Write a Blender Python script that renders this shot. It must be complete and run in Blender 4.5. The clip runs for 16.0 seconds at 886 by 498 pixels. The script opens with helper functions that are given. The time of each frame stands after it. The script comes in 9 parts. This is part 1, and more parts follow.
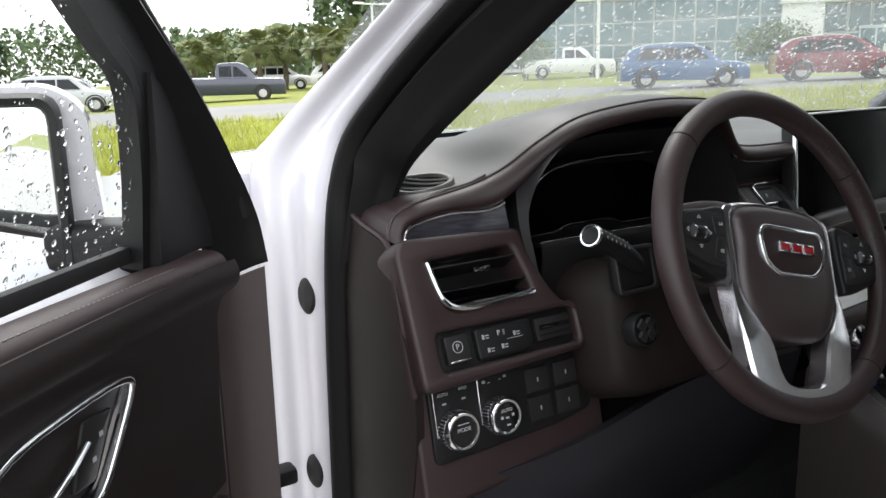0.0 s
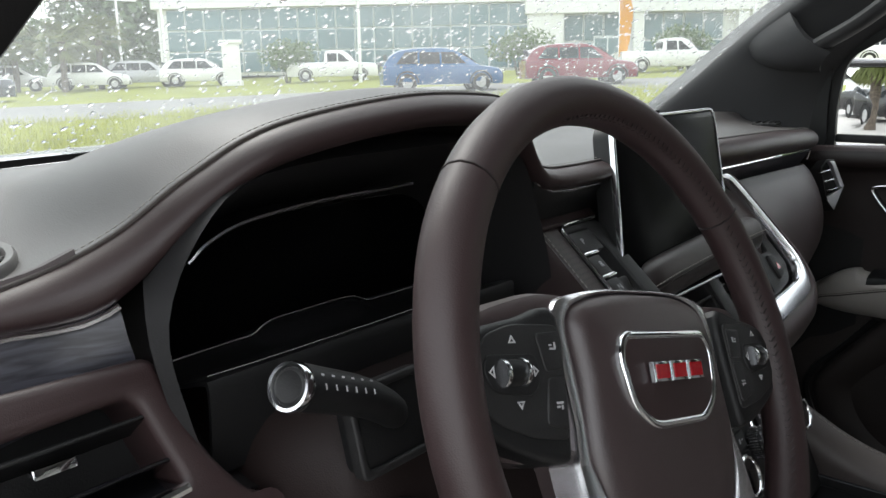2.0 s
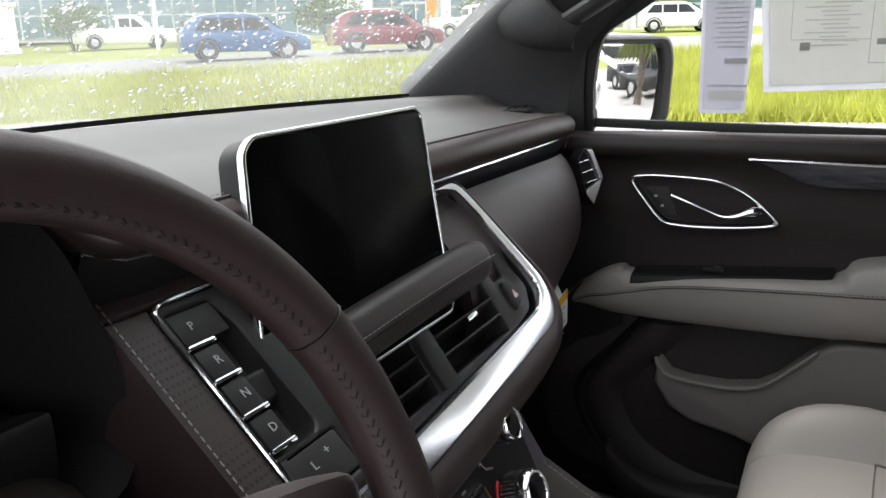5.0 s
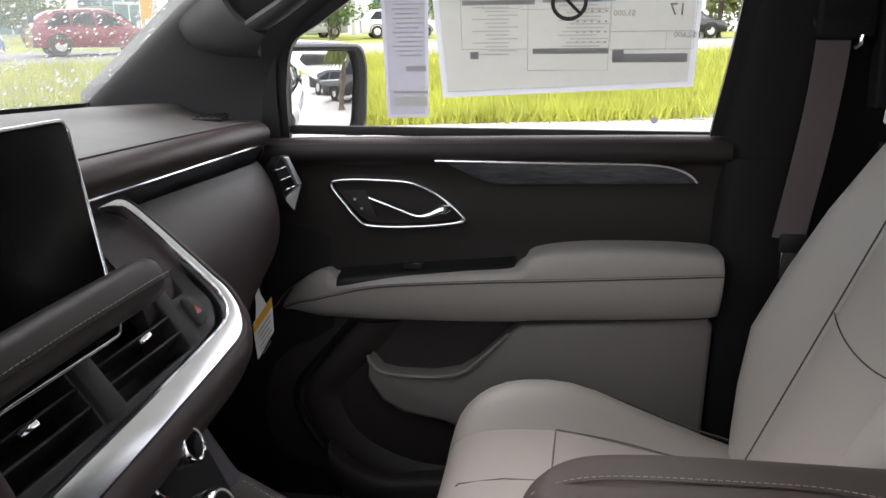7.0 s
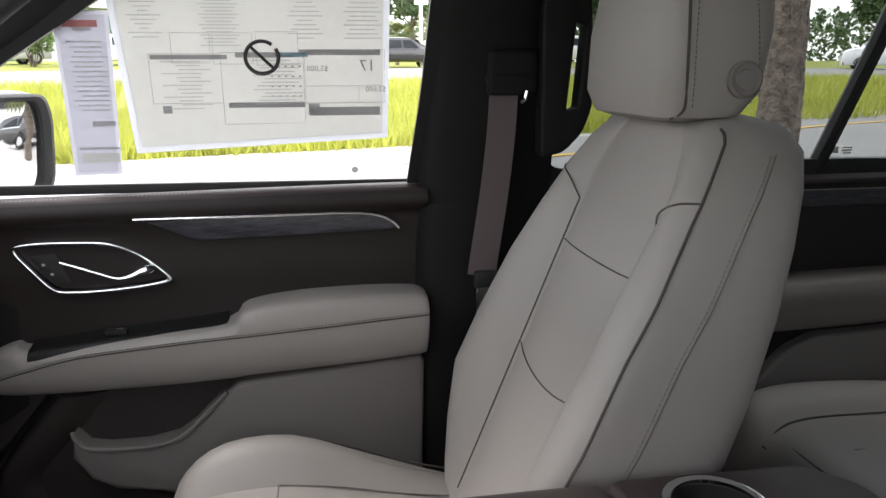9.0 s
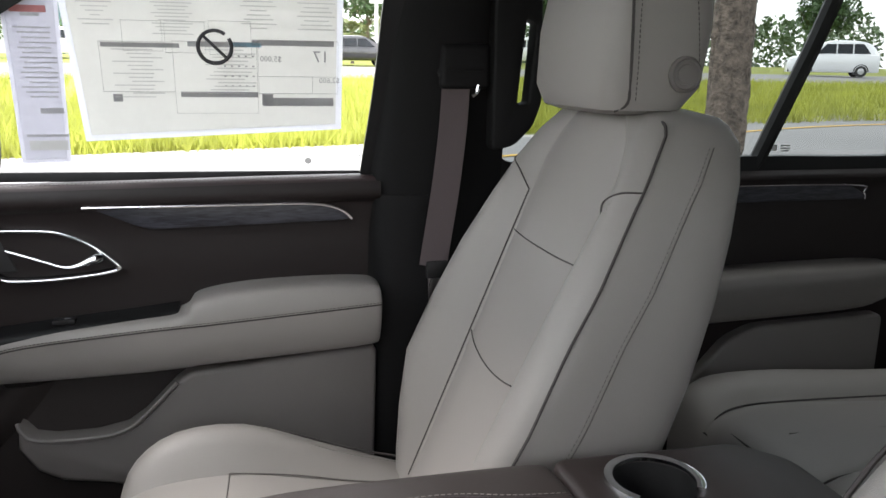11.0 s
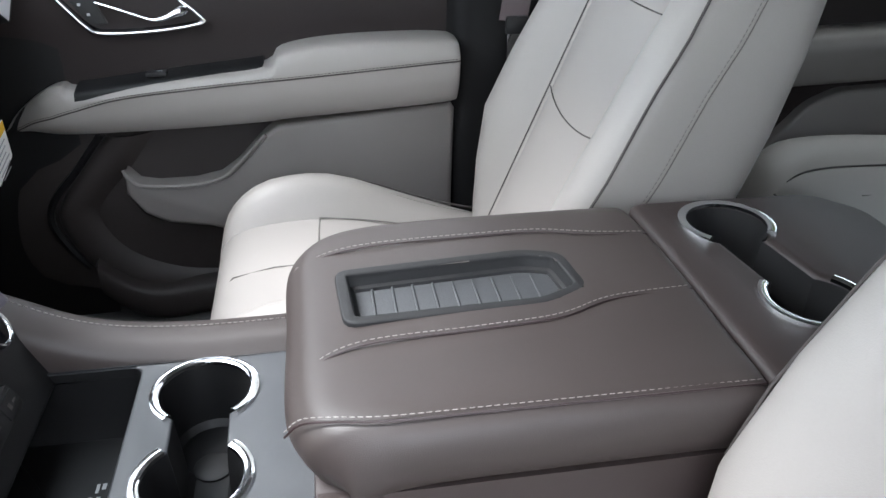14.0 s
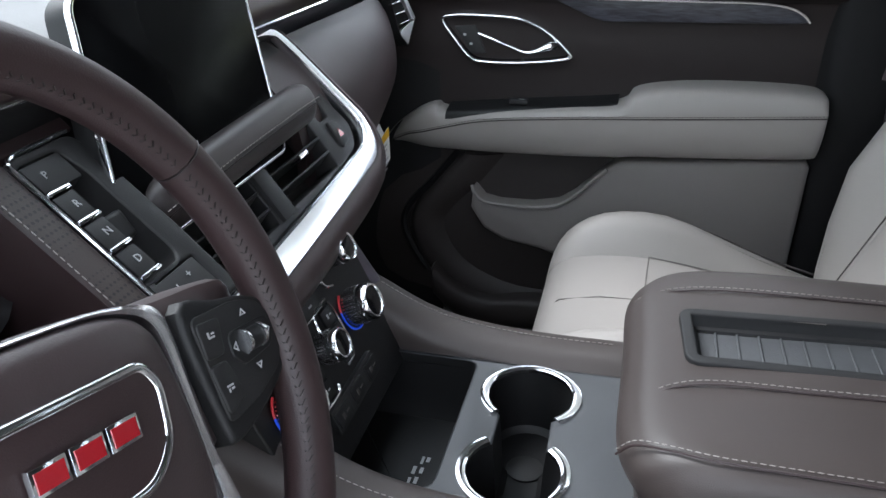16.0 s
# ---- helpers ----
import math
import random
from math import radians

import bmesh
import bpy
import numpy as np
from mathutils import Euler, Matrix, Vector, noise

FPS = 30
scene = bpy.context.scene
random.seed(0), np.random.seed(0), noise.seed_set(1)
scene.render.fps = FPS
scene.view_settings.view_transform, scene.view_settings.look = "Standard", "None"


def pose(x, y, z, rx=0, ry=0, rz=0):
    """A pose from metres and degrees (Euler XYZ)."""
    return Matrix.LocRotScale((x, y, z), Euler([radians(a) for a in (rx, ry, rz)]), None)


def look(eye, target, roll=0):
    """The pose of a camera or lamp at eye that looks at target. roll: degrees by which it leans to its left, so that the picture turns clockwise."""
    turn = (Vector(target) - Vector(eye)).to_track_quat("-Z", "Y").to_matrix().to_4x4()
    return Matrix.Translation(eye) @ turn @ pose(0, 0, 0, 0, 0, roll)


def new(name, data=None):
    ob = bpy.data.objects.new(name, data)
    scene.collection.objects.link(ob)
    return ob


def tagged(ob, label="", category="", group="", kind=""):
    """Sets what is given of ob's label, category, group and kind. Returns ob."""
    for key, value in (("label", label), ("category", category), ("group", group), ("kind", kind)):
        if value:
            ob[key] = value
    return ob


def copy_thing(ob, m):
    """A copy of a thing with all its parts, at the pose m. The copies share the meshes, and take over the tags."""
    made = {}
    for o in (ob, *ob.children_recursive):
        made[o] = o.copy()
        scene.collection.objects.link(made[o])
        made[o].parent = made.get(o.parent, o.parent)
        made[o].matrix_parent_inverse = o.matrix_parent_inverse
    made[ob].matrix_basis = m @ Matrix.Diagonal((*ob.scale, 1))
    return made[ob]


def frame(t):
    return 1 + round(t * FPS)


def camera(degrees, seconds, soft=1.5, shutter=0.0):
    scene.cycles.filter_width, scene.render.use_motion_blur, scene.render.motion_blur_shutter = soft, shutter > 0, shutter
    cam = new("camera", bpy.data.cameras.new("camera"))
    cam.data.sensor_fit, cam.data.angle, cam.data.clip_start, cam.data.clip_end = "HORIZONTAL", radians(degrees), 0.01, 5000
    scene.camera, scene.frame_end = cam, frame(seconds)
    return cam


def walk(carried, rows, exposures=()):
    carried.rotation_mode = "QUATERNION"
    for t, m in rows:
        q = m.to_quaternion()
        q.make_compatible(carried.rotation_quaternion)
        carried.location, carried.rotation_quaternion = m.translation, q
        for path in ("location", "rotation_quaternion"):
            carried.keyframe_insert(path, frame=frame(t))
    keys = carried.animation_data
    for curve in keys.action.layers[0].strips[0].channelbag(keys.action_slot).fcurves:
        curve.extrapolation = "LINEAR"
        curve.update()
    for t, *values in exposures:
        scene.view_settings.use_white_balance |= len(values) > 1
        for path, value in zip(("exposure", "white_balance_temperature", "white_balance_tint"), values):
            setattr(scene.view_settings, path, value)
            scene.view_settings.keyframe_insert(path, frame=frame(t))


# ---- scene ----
import mathutils

cam = camera(58.9, 16.0)
PATH = [
    (0, (-1.186, 0.034, 1.477), (-0.143, 1.689, 1.06), -1.4),
    (0.5, (-1.072, 0.131, 1.47), (0.133, 1.669, 1.043), -0.7),
    (1, (-0.977, 0.247, 1.459), (0.423, 1.609, 1.028), -0.1),
    (1.5, (-0.922, 0.301, 1.459), (0.555, 1.581, 1.034), -0.8),
    (2, (-0.843, 0.344, 1.459), (0.633, 1.627, 1.039), -1.0),
    (2.5, (-0.744, 0.373, 1.464), (0.716, 1.668, 1.027), -1.0),
    (3, (-0.672, 0.386, 1.471), (0.801, 1.659, 1.011), -0.6),
    (3.2, (-0.638, 0.393, 1.47), (0.865, 1.623, 0.993), -0.7),
    (5.3, (-0.541, 0.357, 1.479), (1.229, 1.14, 0.972), -0.8),
    (5.5, (-0.536, 0.358, 1.477), (1.273, 1.043, 0.97), -0.5),
    (6, (-0.533, 0.337, 1.478), (1.325, 0.875, 0.971), -0.7),
    (6.5, (-0.529, 0.313, 1.481), (1.364, 0.698, 0.966), -0.6),
    (7, (-0.529, 0.295, 1.482), (1.384, 0.586, 0.975), -0.6),
    (7.5, (-0.533, 0.281, 1.482), (1.396, 0.468, 0.987), -0.8),
    (8, (-0.535, 0.266, 1.485), (1.406, 0.299, 1.004), -0.8),
    (8.5, (-0.531, 0.258, 1.516), (1.404, 0.082, 1.039), -0.3),
    (9, (-0.535, 0.243, 1.523), (1.382, -0.114, 1.076), -0.3),
    (9.2, (-0.536, 0.238, 1.525), (1.376, -0.169, 1.101), -0.0),
    (11.3, (-0.563, 0.244, 1.512), (1.322, -0.239, 1.052), 0.8),
    (11.5, (-0.567, 0.244, 1.512), (1.309, -0.205, 0.984), 0.5),
    (12, (-0.575, 0.246, 1.507), (1.251, -0.161, 0.799), 0.4),
    (12.5, (-0.579, 0.245, 1.501), (1.162, -0.14, 0.596), 0.9),
    (13, (-0.583, 0.242, 1.497), (1.123, -0.137, 0.525), 0.2),
    (13.5, (-0.587, 0.252, 1.497), (1.12, -0.124, 0.525), 0.3),
    (14, (-0.594, 0.275, 1.495), (1.129, -0.003, 0.518), -0.0),
    (14.5, (-0.605, 0.303, 1.495), (1.133, 0.176, 0.513), -0.4),
    (15, (-0.615, 0.317, 1.493), (1.128, 0.386, 0.516), -1.3),
    (15.5, (-0.621, 0.323, 1.494), (1.123, 0.598, 0.554), -0.9),
    (16, (-0.63, 0.329, 1.496), (1.109, 0.781, 0.617), -0.8),
]
EXPOSURES = [(0, 1.50, 6450, 9), (1.5, 1.64, 6450, 8), (3.2, 1.85, 6500, 7), (5.3, 2.0, 6600, 12), (7.5, 2.02, 6650, 14), (9, 2.32, 6600, 14), (11.3, 2.48, 6450, 12), (12, 2.65, 6200, 12), (12.8, 3.25, 6000, 11), (14.5, 3.3, 6100, 10), (15.2, 2.93, 6000, 10), (16, 2.62, 5950, 9)]
walk(cam, [(t, look(eye, target, roll)) for t, eye, target, roll in PATH], EXPOSURES)
from mathutils.bvhtree import BVHTree


# ---- light ----
world = bpy.data.worlds.new("overcast_sky")
scene.world = world
world.use_nodes = True
wn = world.node_tree
wn.nodes.clear()
sky = wn.nodes.new("ShaderNodeTexSky")
sky.sky_type = "NISHITA"
sky.sun_disc = False
sky.sun_elevation = radians(58)
sky.sun_rotation = radians(195)
sky.dust_density = 2.0
sky.air_density = 1.2
wmix = wn.nodes.new("ShaderNodeMixRGB")
wmix.inputs[0].default_value = 0.80          # cloud cover whitens the sky
wmix.inputs[2].default_value = (6.7, 6.7, 6.75, 1)
wbg = wn.nodes.new("ShaderNodeBackground")
wbg.inputs[1].default_value = 0.15
wout = wn.nodes.new("ShaderNodeOutputWorld")
wn.links.new(sky.outputs[0], wmix.inputs[1])
wn.links.new(wmix.outputs[0], wbg.inputs[0])
wn.links.new(wbg.outputs[0], wout.inputs[0])
sun_data = bpy.data.lights.new("sun", "SUN")
sun_data.energy, sun_data.angle, sun_data.color = 0.85, radians(25), (1.0, 0.97, 0.93)
sun = new("sun", sun_data)
sun.rotation_euler = (radians(34), 0, radians(165))


# ---- materials ----
def material(name, col, rough=0.5, metal=0.0, grain=0.0, grain_scale=400.0, var=0.12, var_scale=6.0, bump_dist=0.0006,
             coat=0.0, spec=0.5, mottled=0.0, sheen=0.0, voronoi=False, piece_var=0.0):
    """A principled surface: colour varied at two scales, a fine grain in bump, uneven gloss."""
    m = bpy.data.materials.new(name)
    m.use_nodes = True
    n, l = m.node_tree.nodes, m.node_tree.links
    b = n["Principled BSDF"]
    b.inputs["Metallic"].default_value = metal
    b.inputs["Specular IOR Level"].default_value = spec
    b.inputs["Coat Weight"].default_value = coat
    b.inputs["Coat Roughness"].default_value = 0.06
    b.inputs["Sheen Weight"].default_value = sheen
    co = n.new("ShaderNodeTexCoord")
    big = n.new("ShaderNodeTexNoise")
    big.inputs["Scale"].default_value = var_scale
    big.inputs["Detail"].default_value = 4
    l.new(co.outputs["Object"], big.inputs["Vector"])
    fine = n.new("ShaderNodeTexNoise")
    fine.inputs["Scale"].default_value = grain_scale * 0.5
    fine.inputs["Detail"].default_value = 3
    l.new(co.outputs["Object"], fine.inputs["Vector"])
    both = n.new("ShaderNodeMixRGB")
    both.inputs[0].default_value = 0.35
    l.new(big.outputs["Fac"], both.inputs[1])
    l.new(fine.outputs["Fac"], both.inputs[2])
    ramp = n.new("ShaderNodeValToRGB")
    ramp.color_ramp.elements[0].position, ramp.color_ramp.elements[1].position = 0.3, 0.7
    lo, hi = [c * (1 - var) for c in col], [min(1, c * (1 + var)) for c in col]
    ramp.color_ramp.elements[0].color, ramp.color_ramp.elements[1].color = (*lo, 1), (*hi, 1)
    l.new(both.outputs[0], ramp.inputs[0])
    out = ramp.outputs[0]
    if piece_var:
        info = n.new("ShaderNodeObjectInfo")
        mul = n.new("ShaderNodeMapRange")
        mul.inputs[3].default_value, mul.inputs[4].default_value = 1 - piece_var, 1 + piece_var
        l.new(info.outputs["Random"], mul.inputs[0])
        hsv = n.new("ShaderNodeHueSaturation")
        l.new(mul.outputs[0], hsv.inputs["Value"])
        l.new(out, hsv.inputs["Color"])
        out = hsv.outputs[0]
    l.new(out, b.inputs["Base Color"])
    rr = n.new("ShaderNodeMapRange")
    rr.inputs[3].default_value, rr.inputs[4].default_value = max(0.02, rough * 0.85), min(1, rough * 1.15)
    l.new(big.outputs["Fac"], rr.inputs[0])
    l.new(rr.outputs[0], b.inputs["Roughness"])
    if grain:
        if voronoi:
            tex = n.new("ShaderNodeTexVoronoi")
            tex.inputs["Scale"].default_value = grain_scale
            src = tex.outputs["Distance"]
        else:
            tex = n.new("ShaderNodeTexNoise")
            tex.inputs["Scale"].default_value = grain_scale
            tex.inputs["Detail"].default_value = 2
            src = tex.outputs["Fac"]
        l.new(co.outputs["Object"], tex.inputs["Vector"])
        bp = n.new("ShaderNodeBump")
        bp.inputs["Strength"].default_value = grain
        bp.inputs["Distance"].default_value = bump_dist
        l.new(src, bp.inputs["Height"])
        l.new(bp.outputs[0], b.inputs["Normal"])
    return m


def perforated(name, col, rough, pitch=0.0042):
    """Leather with a close grid of small punched holes."""
    m = material(name, col, rough, grain=0.25, grain_scale=900, voronoi=True, var=0.08)
    n, l = m.node_tree.nodes, m.node_tree.links
    b = n["Principled BSDF"]
    co = n.new("ShaderNodeTexCoord")
    vor = n.new("ShaderNodeTexVoronoi")
    vor.inputs["Scale"].default_value = 1 / pitch
    vor.inputs["Randomness"].default_value = 0.0
    l.new(co.outputs["Object"], vor.inputs["Vector"])
    gt = n.new("ShaderNodeMath")
    gt.operation = "GREATER_THAN"
    gt.inputs[1].default_value = 0.3
    l.new(vor.outputs["Distance"], gt.inputs[0])
    mix = n.new("ShaderNodeMixRGB")
    mix.inputs[1].default_value = (0.006, 0.005, 0.005, 1)
    old = b.inputs["Base Color"].links[0].from_socket
    l.new(gt.outputs[0], mix.inputs[0])
    l.new(old, mix.inputs[2])
    l.new(mix.outputs[0], b.inputs["Base Color"])
    return m


def wood(name):
    """Open-pore dark blue-grey wood veneer."""
    m = bpy.data.materials.new(name)
    m.use_nodes = True
    n, l = m.node_tree.nodes, m.node_tree.links
    b = n["Principled BSDF"]
    co = n.new("ShaderNodeTexCoord")
    mp = n.new("ShaderNodeMapping")
    mp.inputs["Scale"].default_value = (18, 18, 150)
    nz = n.new("ShaderNodeTexNoise")
    nz.inputs["Scale"].default_value = 1.4
    nz.inputs["Detail"].default_value = 6
    nz.inputs["Distortion"].default_value = 0.8
    l.new(co.outputs["Object"], mp.inputs[0])
    l.new(mp.outputs[0], nz.inputs["Vector"])
    ramp = n.new("ShaderNodeValToRGB")
    ramp.color_ramp.elements[0].position, ramp.color_ramp.elements[1].position = 0.35, 0.68
    ramp.color_ramp.elements[0].color = (0.010, 0.010, 0.014, 1)
    ramp.color_ramp.elements[1].color = (0.045, 0.045, 0.058, 1)
    l.new(nz.outputs["Fac"], ramp.inputs[0])
    l.new(ramp.outputs[0], b.inputs["Base Color"])
    b.inputs["Roughness"].default_value = 0.42
    bp = n.new("ShaderNodeBump")
    bp.inputs["Strength"].default_value = 0.35
    bp.inputs["Distance"].default_value = 0.0004
    l.new(nz.outputs["Fac"], bp.inputs["Height"])
    l.new(bp.outputs[0], b.inputs["Normal"])
    return m


def pane_glass(name, tint=(0.96, 0.98, 0.97), gloss=1.0, haze=0.0):
    """Thin sheet glass: clear straight through, with Fresnel gloss."""
    m = bpy.data.materials.new(name)
    m.use_nodes = True
    n, l = m.node_tree.nodes, m.node_tree.links
    n.clear()
    tr = n.new("ShaderNodeBsdfTransparent")
    tr.inputs[0].default_value = (*tint, 1)
    gl = n.new("ShaderNodeBsdfGlossy")
    gl.inputs["Roughness"].default_value = 0.01
    gl.inputs[0].default_value = (gloss, gloss, gloss, 1)
    lw = n.new("ShaderNodeLayerWeight")
    lw.inputs[0].default_value = 0.5
    pw = n.new("ShaderNodeMath")
    pw.operation = "POWER"
    pw.inputs[1].default_value = 4.0
    l.new(lw.outputs["Facing"], pw.inputs[0])
    fr = n.new("ShaderNodeMapRange")
    fr.inputs[3].default_value, fr.inputs[4].default_value = 0.045, 0.75
    l.new(pw.outputs[0], fr.inputs[0])
    mx = n.new("ShaderNodeMixShader")
    out = n.new("ShaderNodeOutputMaterial")
    l.new(fr.outputs[0], mx.inputs[0])
    l.new(tr.outputs[0], mx.inputs[1])
    l.new(gl.outputs[0], mx.inputs[2])
    last = mx
    if haze:
        # pale veil over the view through wet glass, added as a translucent share
        df = n.new("ShaderNodeBsdfTranslucent")
        df.inputs[0].default_value = (0.80, 0.83, 0.82, 1)
        co = n.new("ShaderNodeTexCoord")
        nz = n.new("ShaderNodeTexNoise")
        nz.inputs["Scale"].default_value = 5.0
        nz.inputs["Detail"].default_value = 5
        l.new(co.outputs["Object"], nz.inputs["Vector"])
        rg = n.new("ShaderNodeMapRange")
        rg.inputs[1].default_value, rg.inputs[2].default_value = 0.3, 0.7
        rg.inputs[3].default_value, rg.inputs[4].default_value = haze * 0.6, haze * 1.5
        l.new(nz.outputs["Fac"], rg.inputs[0])
        last = n.new("ShaderNodeMixShader")
        l.new(rg.outputs[0], last.inputs[0])
        l.new(mx.outputs[0], last.inputs[1])
        l.new(df.outputs[0], last.inputs[2])
    l.new(last.outputs[0], out.inputs[0])
    return m


def emissive(name, col, strength):
    m = bpy.data.materials.new(name)
    m.use_nodes = True
    b = m.node_tree.nodes["Principled BSDF"]
    b.inputs["Base Color"].default_value = (*col, 1)
    b.inputs["Emission Color"].default_value = (*col, 1)
    b.inputs["Emission Strength"].default_value = strength
    return m


BROWN = material("brown_leather", (0.0258, 0.0142, 0.0147), 0.50, grain=0.14, grain_scale=1100, voronoi=True, var=0.08)
LID = material("taupe_brown_leather", (0.0370, 0.0285, 0.0262), 0.52, grain=0.14, grain_scale=1100, voronoi=True, var=0.07)
DASHTOP = material("dash_skin", (0.034, 0.0300, 0.0296), 0.50, grain=0.18, grain_scale=1000, voronoi=True, var=0.08, spec=0.7)
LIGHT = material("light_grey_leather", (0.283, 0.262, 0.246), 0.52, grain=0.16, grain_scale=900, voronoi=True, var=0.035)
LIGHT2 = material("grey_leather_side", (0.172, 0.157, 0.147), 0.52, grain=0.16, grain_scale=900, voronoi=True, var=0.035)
CONSOLE_BROWN = material("brown_console_leather", (0.0310, 0.0222, 0.0208), 0.52, grain=0.14, grain_scale=1100, voronoi=True, var=0.08)
PERF_BROWN = perforated("perforated_brown_leather", (0.034, 0.0245, 0.0225), 0.5)
BLACK = material("black_plastic", (0.0060, 0.0060, 0.0065), 0.52, grain=0.25, grain_scale=900, var=0.15, spec=0.35)
CHAR = material("charcoal_plastic", (0.0130, 0.0126, 0.0130), 0.52, grain=0.25, grain_scale=900, var=0.12, spec=0.38)
BROWNPL = material("brown_black_plastic", (0.0128, 0.0080, 0.0076), 0.58, grain=0.2, grain_scale=900, voronoi=True, var=0.1, spec=0.22)
GLOSS = material("gloss_black", (0.006, 0.006, 0.007), 0.10, grain=0, var=0.05, coat=0.4)
SCREEN = material("display_glass", (0.002, 0.002, 0.0022), 0.20, grain=0, var=0.05, spec=0.025)
CHROME = material("chrome", (0.80, 0.81, 0.83), 0.10, metal=1.0, var=0.02)
SATIN = material("satin_silver", (0.88, 0.86, 0.89), 0.26, metal=1.0, grain=0.06, grain_scale=1500, var=0.03)
GREYPL = material("console_grey_plate", (0.045, 0.047, 0.051), 0.42, grain=0.25, grain_scale=900, var=0.10)
RUBBER = material("black_rubber", (0.008, 0.008, 0.0088), 0.7, grain=0.3, grain_scale=300, var=0.15)
# pillar plastic with its shade in the colour, darker than PILLARGREY
PILLAR = material("shaded_pillar_skin", (0.0078, 0.0075, 0.0078), 0.65, grain=0.2, grain_scale=900, var=0.12, spec=0.2)
# upper trim's brown, lightened in colour for light missing near the floor
DOORPL = material("lightened_door_plastic", (0.027, 0.0222, 0.0208), 0.55, grain=0.2, grain_scale=900, voronoi=True, var=0.1, spec=0.4)
CARPET = material("black_carpet", (0.013, 0.013, 0.013), 0.95, grain=0.9, grain_scale=900, bump_dist=0.003, var=0.25, sheen=0.2)
# unseen headliner, darkened to cut light bouncing inside
LINER = material("headliner_cloth", (0.14, 0.135, 0.13), 0.9, grain=0.4, grain_scale=900, var=0.05)
PAINT = material("white_paint", (0.66, 0.65, 0.70), 0.22, grain=0, var=0.02, coat=0.8)
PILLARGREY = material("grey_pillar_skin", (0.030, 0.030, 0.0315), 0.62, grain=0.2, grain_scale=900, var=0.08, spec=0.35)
BELT = material("mauve_brown_webbing", (0.1080, 0.0840, 0.0864), 0.75, grain=0.6, grain_scale=1200, var=0.08)
SEAM = material("grey_seam", (0.14, 0.128, 0.12), 0.8, var=0.1)
STITCH = material("pale_thread", (0.26, 0.24, 0.225), 0.8, var=0.1)
DARKSTITCH = material("dark_thread", (0.055, 0.048, 0.046), 0.8, var=0.1)
LACE = material("brown_lace", (0.022, 0.0165, 0.0165), 0.7, var=0.1)
INK = material("white_ink", (0.36, 0.36, 0.37), 0.6, var=0.03)
RED = material("red_enamel", (0.30, 0.010, 0.016), 0.25, var=0.05, coat=0.5)
BLUE = emissive("blue_ring_light", (0.02, 0.08, 0.70), 0.035)
REDLIT = emissive("red_ring_light", (0.55, 0.03, 0.04), 0.015)
VENEER = wood("dark_wood_veneer")
GLASS = pane_glass("window_glass")
TINTED = pane_glass("privacy_glass", (0.28, 0.305, 0.305))
# for the unseen rear panes; tint this deep to dim the cabin
DEEPTINT = pane_glass("deep_privacy_glass", (0.10, 0.11, 0.11))
# tint dims the bright view outside, last value adds the pale veil
SHIELD = pane_glass("windscreen_glass", (0.64, 0.67, 0.66), 0.7, 0.085)
MIRROR = material("mirror_silver", (0.86, 0.88, 0.88), 0.02, metal=1.0, var=0.01)


# ---- mesh helpers ----
def curve(pts, n=8, closed=False):
    """A smooth line through the points (centripetal enough for gentle spacing)."""
    p = [np.array(q, float) for q in pts]
    out = []
    m = len(p)
    segs = m if closed else m - 1
    for i in range(segs):
        if closed:
            a, b, c, d = p[(i - 1) % m], p[i], p[(i + 1) % m], p[(i + 2) % m]
        else:
            b, c = p[i], p[i + 1]
            a = p[i - 1] if i else 2 * b - c
            d = p[i + 2] if i + 2 < m else 2 * c - b
        for k in range(n):
            t = k / n
            out.append(0.5 * (2 * b + (c - a) * t + (2 * a - 5 * b + 4 * c - d) * t * t + (3 * b - a - 3 * c + d) * t ** 3))
    if not closed:
        out.append(p[-1])
    return out


def to_ob(name, verts, faces, mat, parent=None, label="", sharp=38, mats=None, index=None):
    me = bpy.data.meshes.new(name)
    me.from_pydata([tuple(map(float, v)) for v in verts], [], faces)
    me.validate()
    for m in (mats or [mat]):
        me.materials.append(m)
    if index is not None:
        for poly, k in zip(me.polygons, index):
            poly.material_index = k
    me.polygons.foreach_set("use_smooth", [True] * len(me.polygons))
    if sharp:
        me.set_sharp_from_angle(angle=radians(sharp))
    me.update()
    ob = new(name, me)
    if parent is not None:
        ob.parent = parent
    if label:
        ob["label"] = label
    return ob


def part(name, bm, mat, parent, label="", sharp=38):
    bmesh.ops.recalc_face_normals(bm, faces=bm.faces)
    me = bpy.data.meshes.new(name)
    bm.to_mesh(me)
    bm.free()
    me.materials.append(mat)
    me.polygons.foreach_set("use_smooth", [True] * len(me.polygons))
    if sharp:
        me.set_sharp_from_angle(angle=radians(sharp))
    ob = new(name, me)
    if parent is not None:
        ob.parent = parent
    if label:
        ob["label"] = label
    return ob


def thing(name, label, category, group="", kind=""):
    return tagged(new(name), label, category, group, kind)


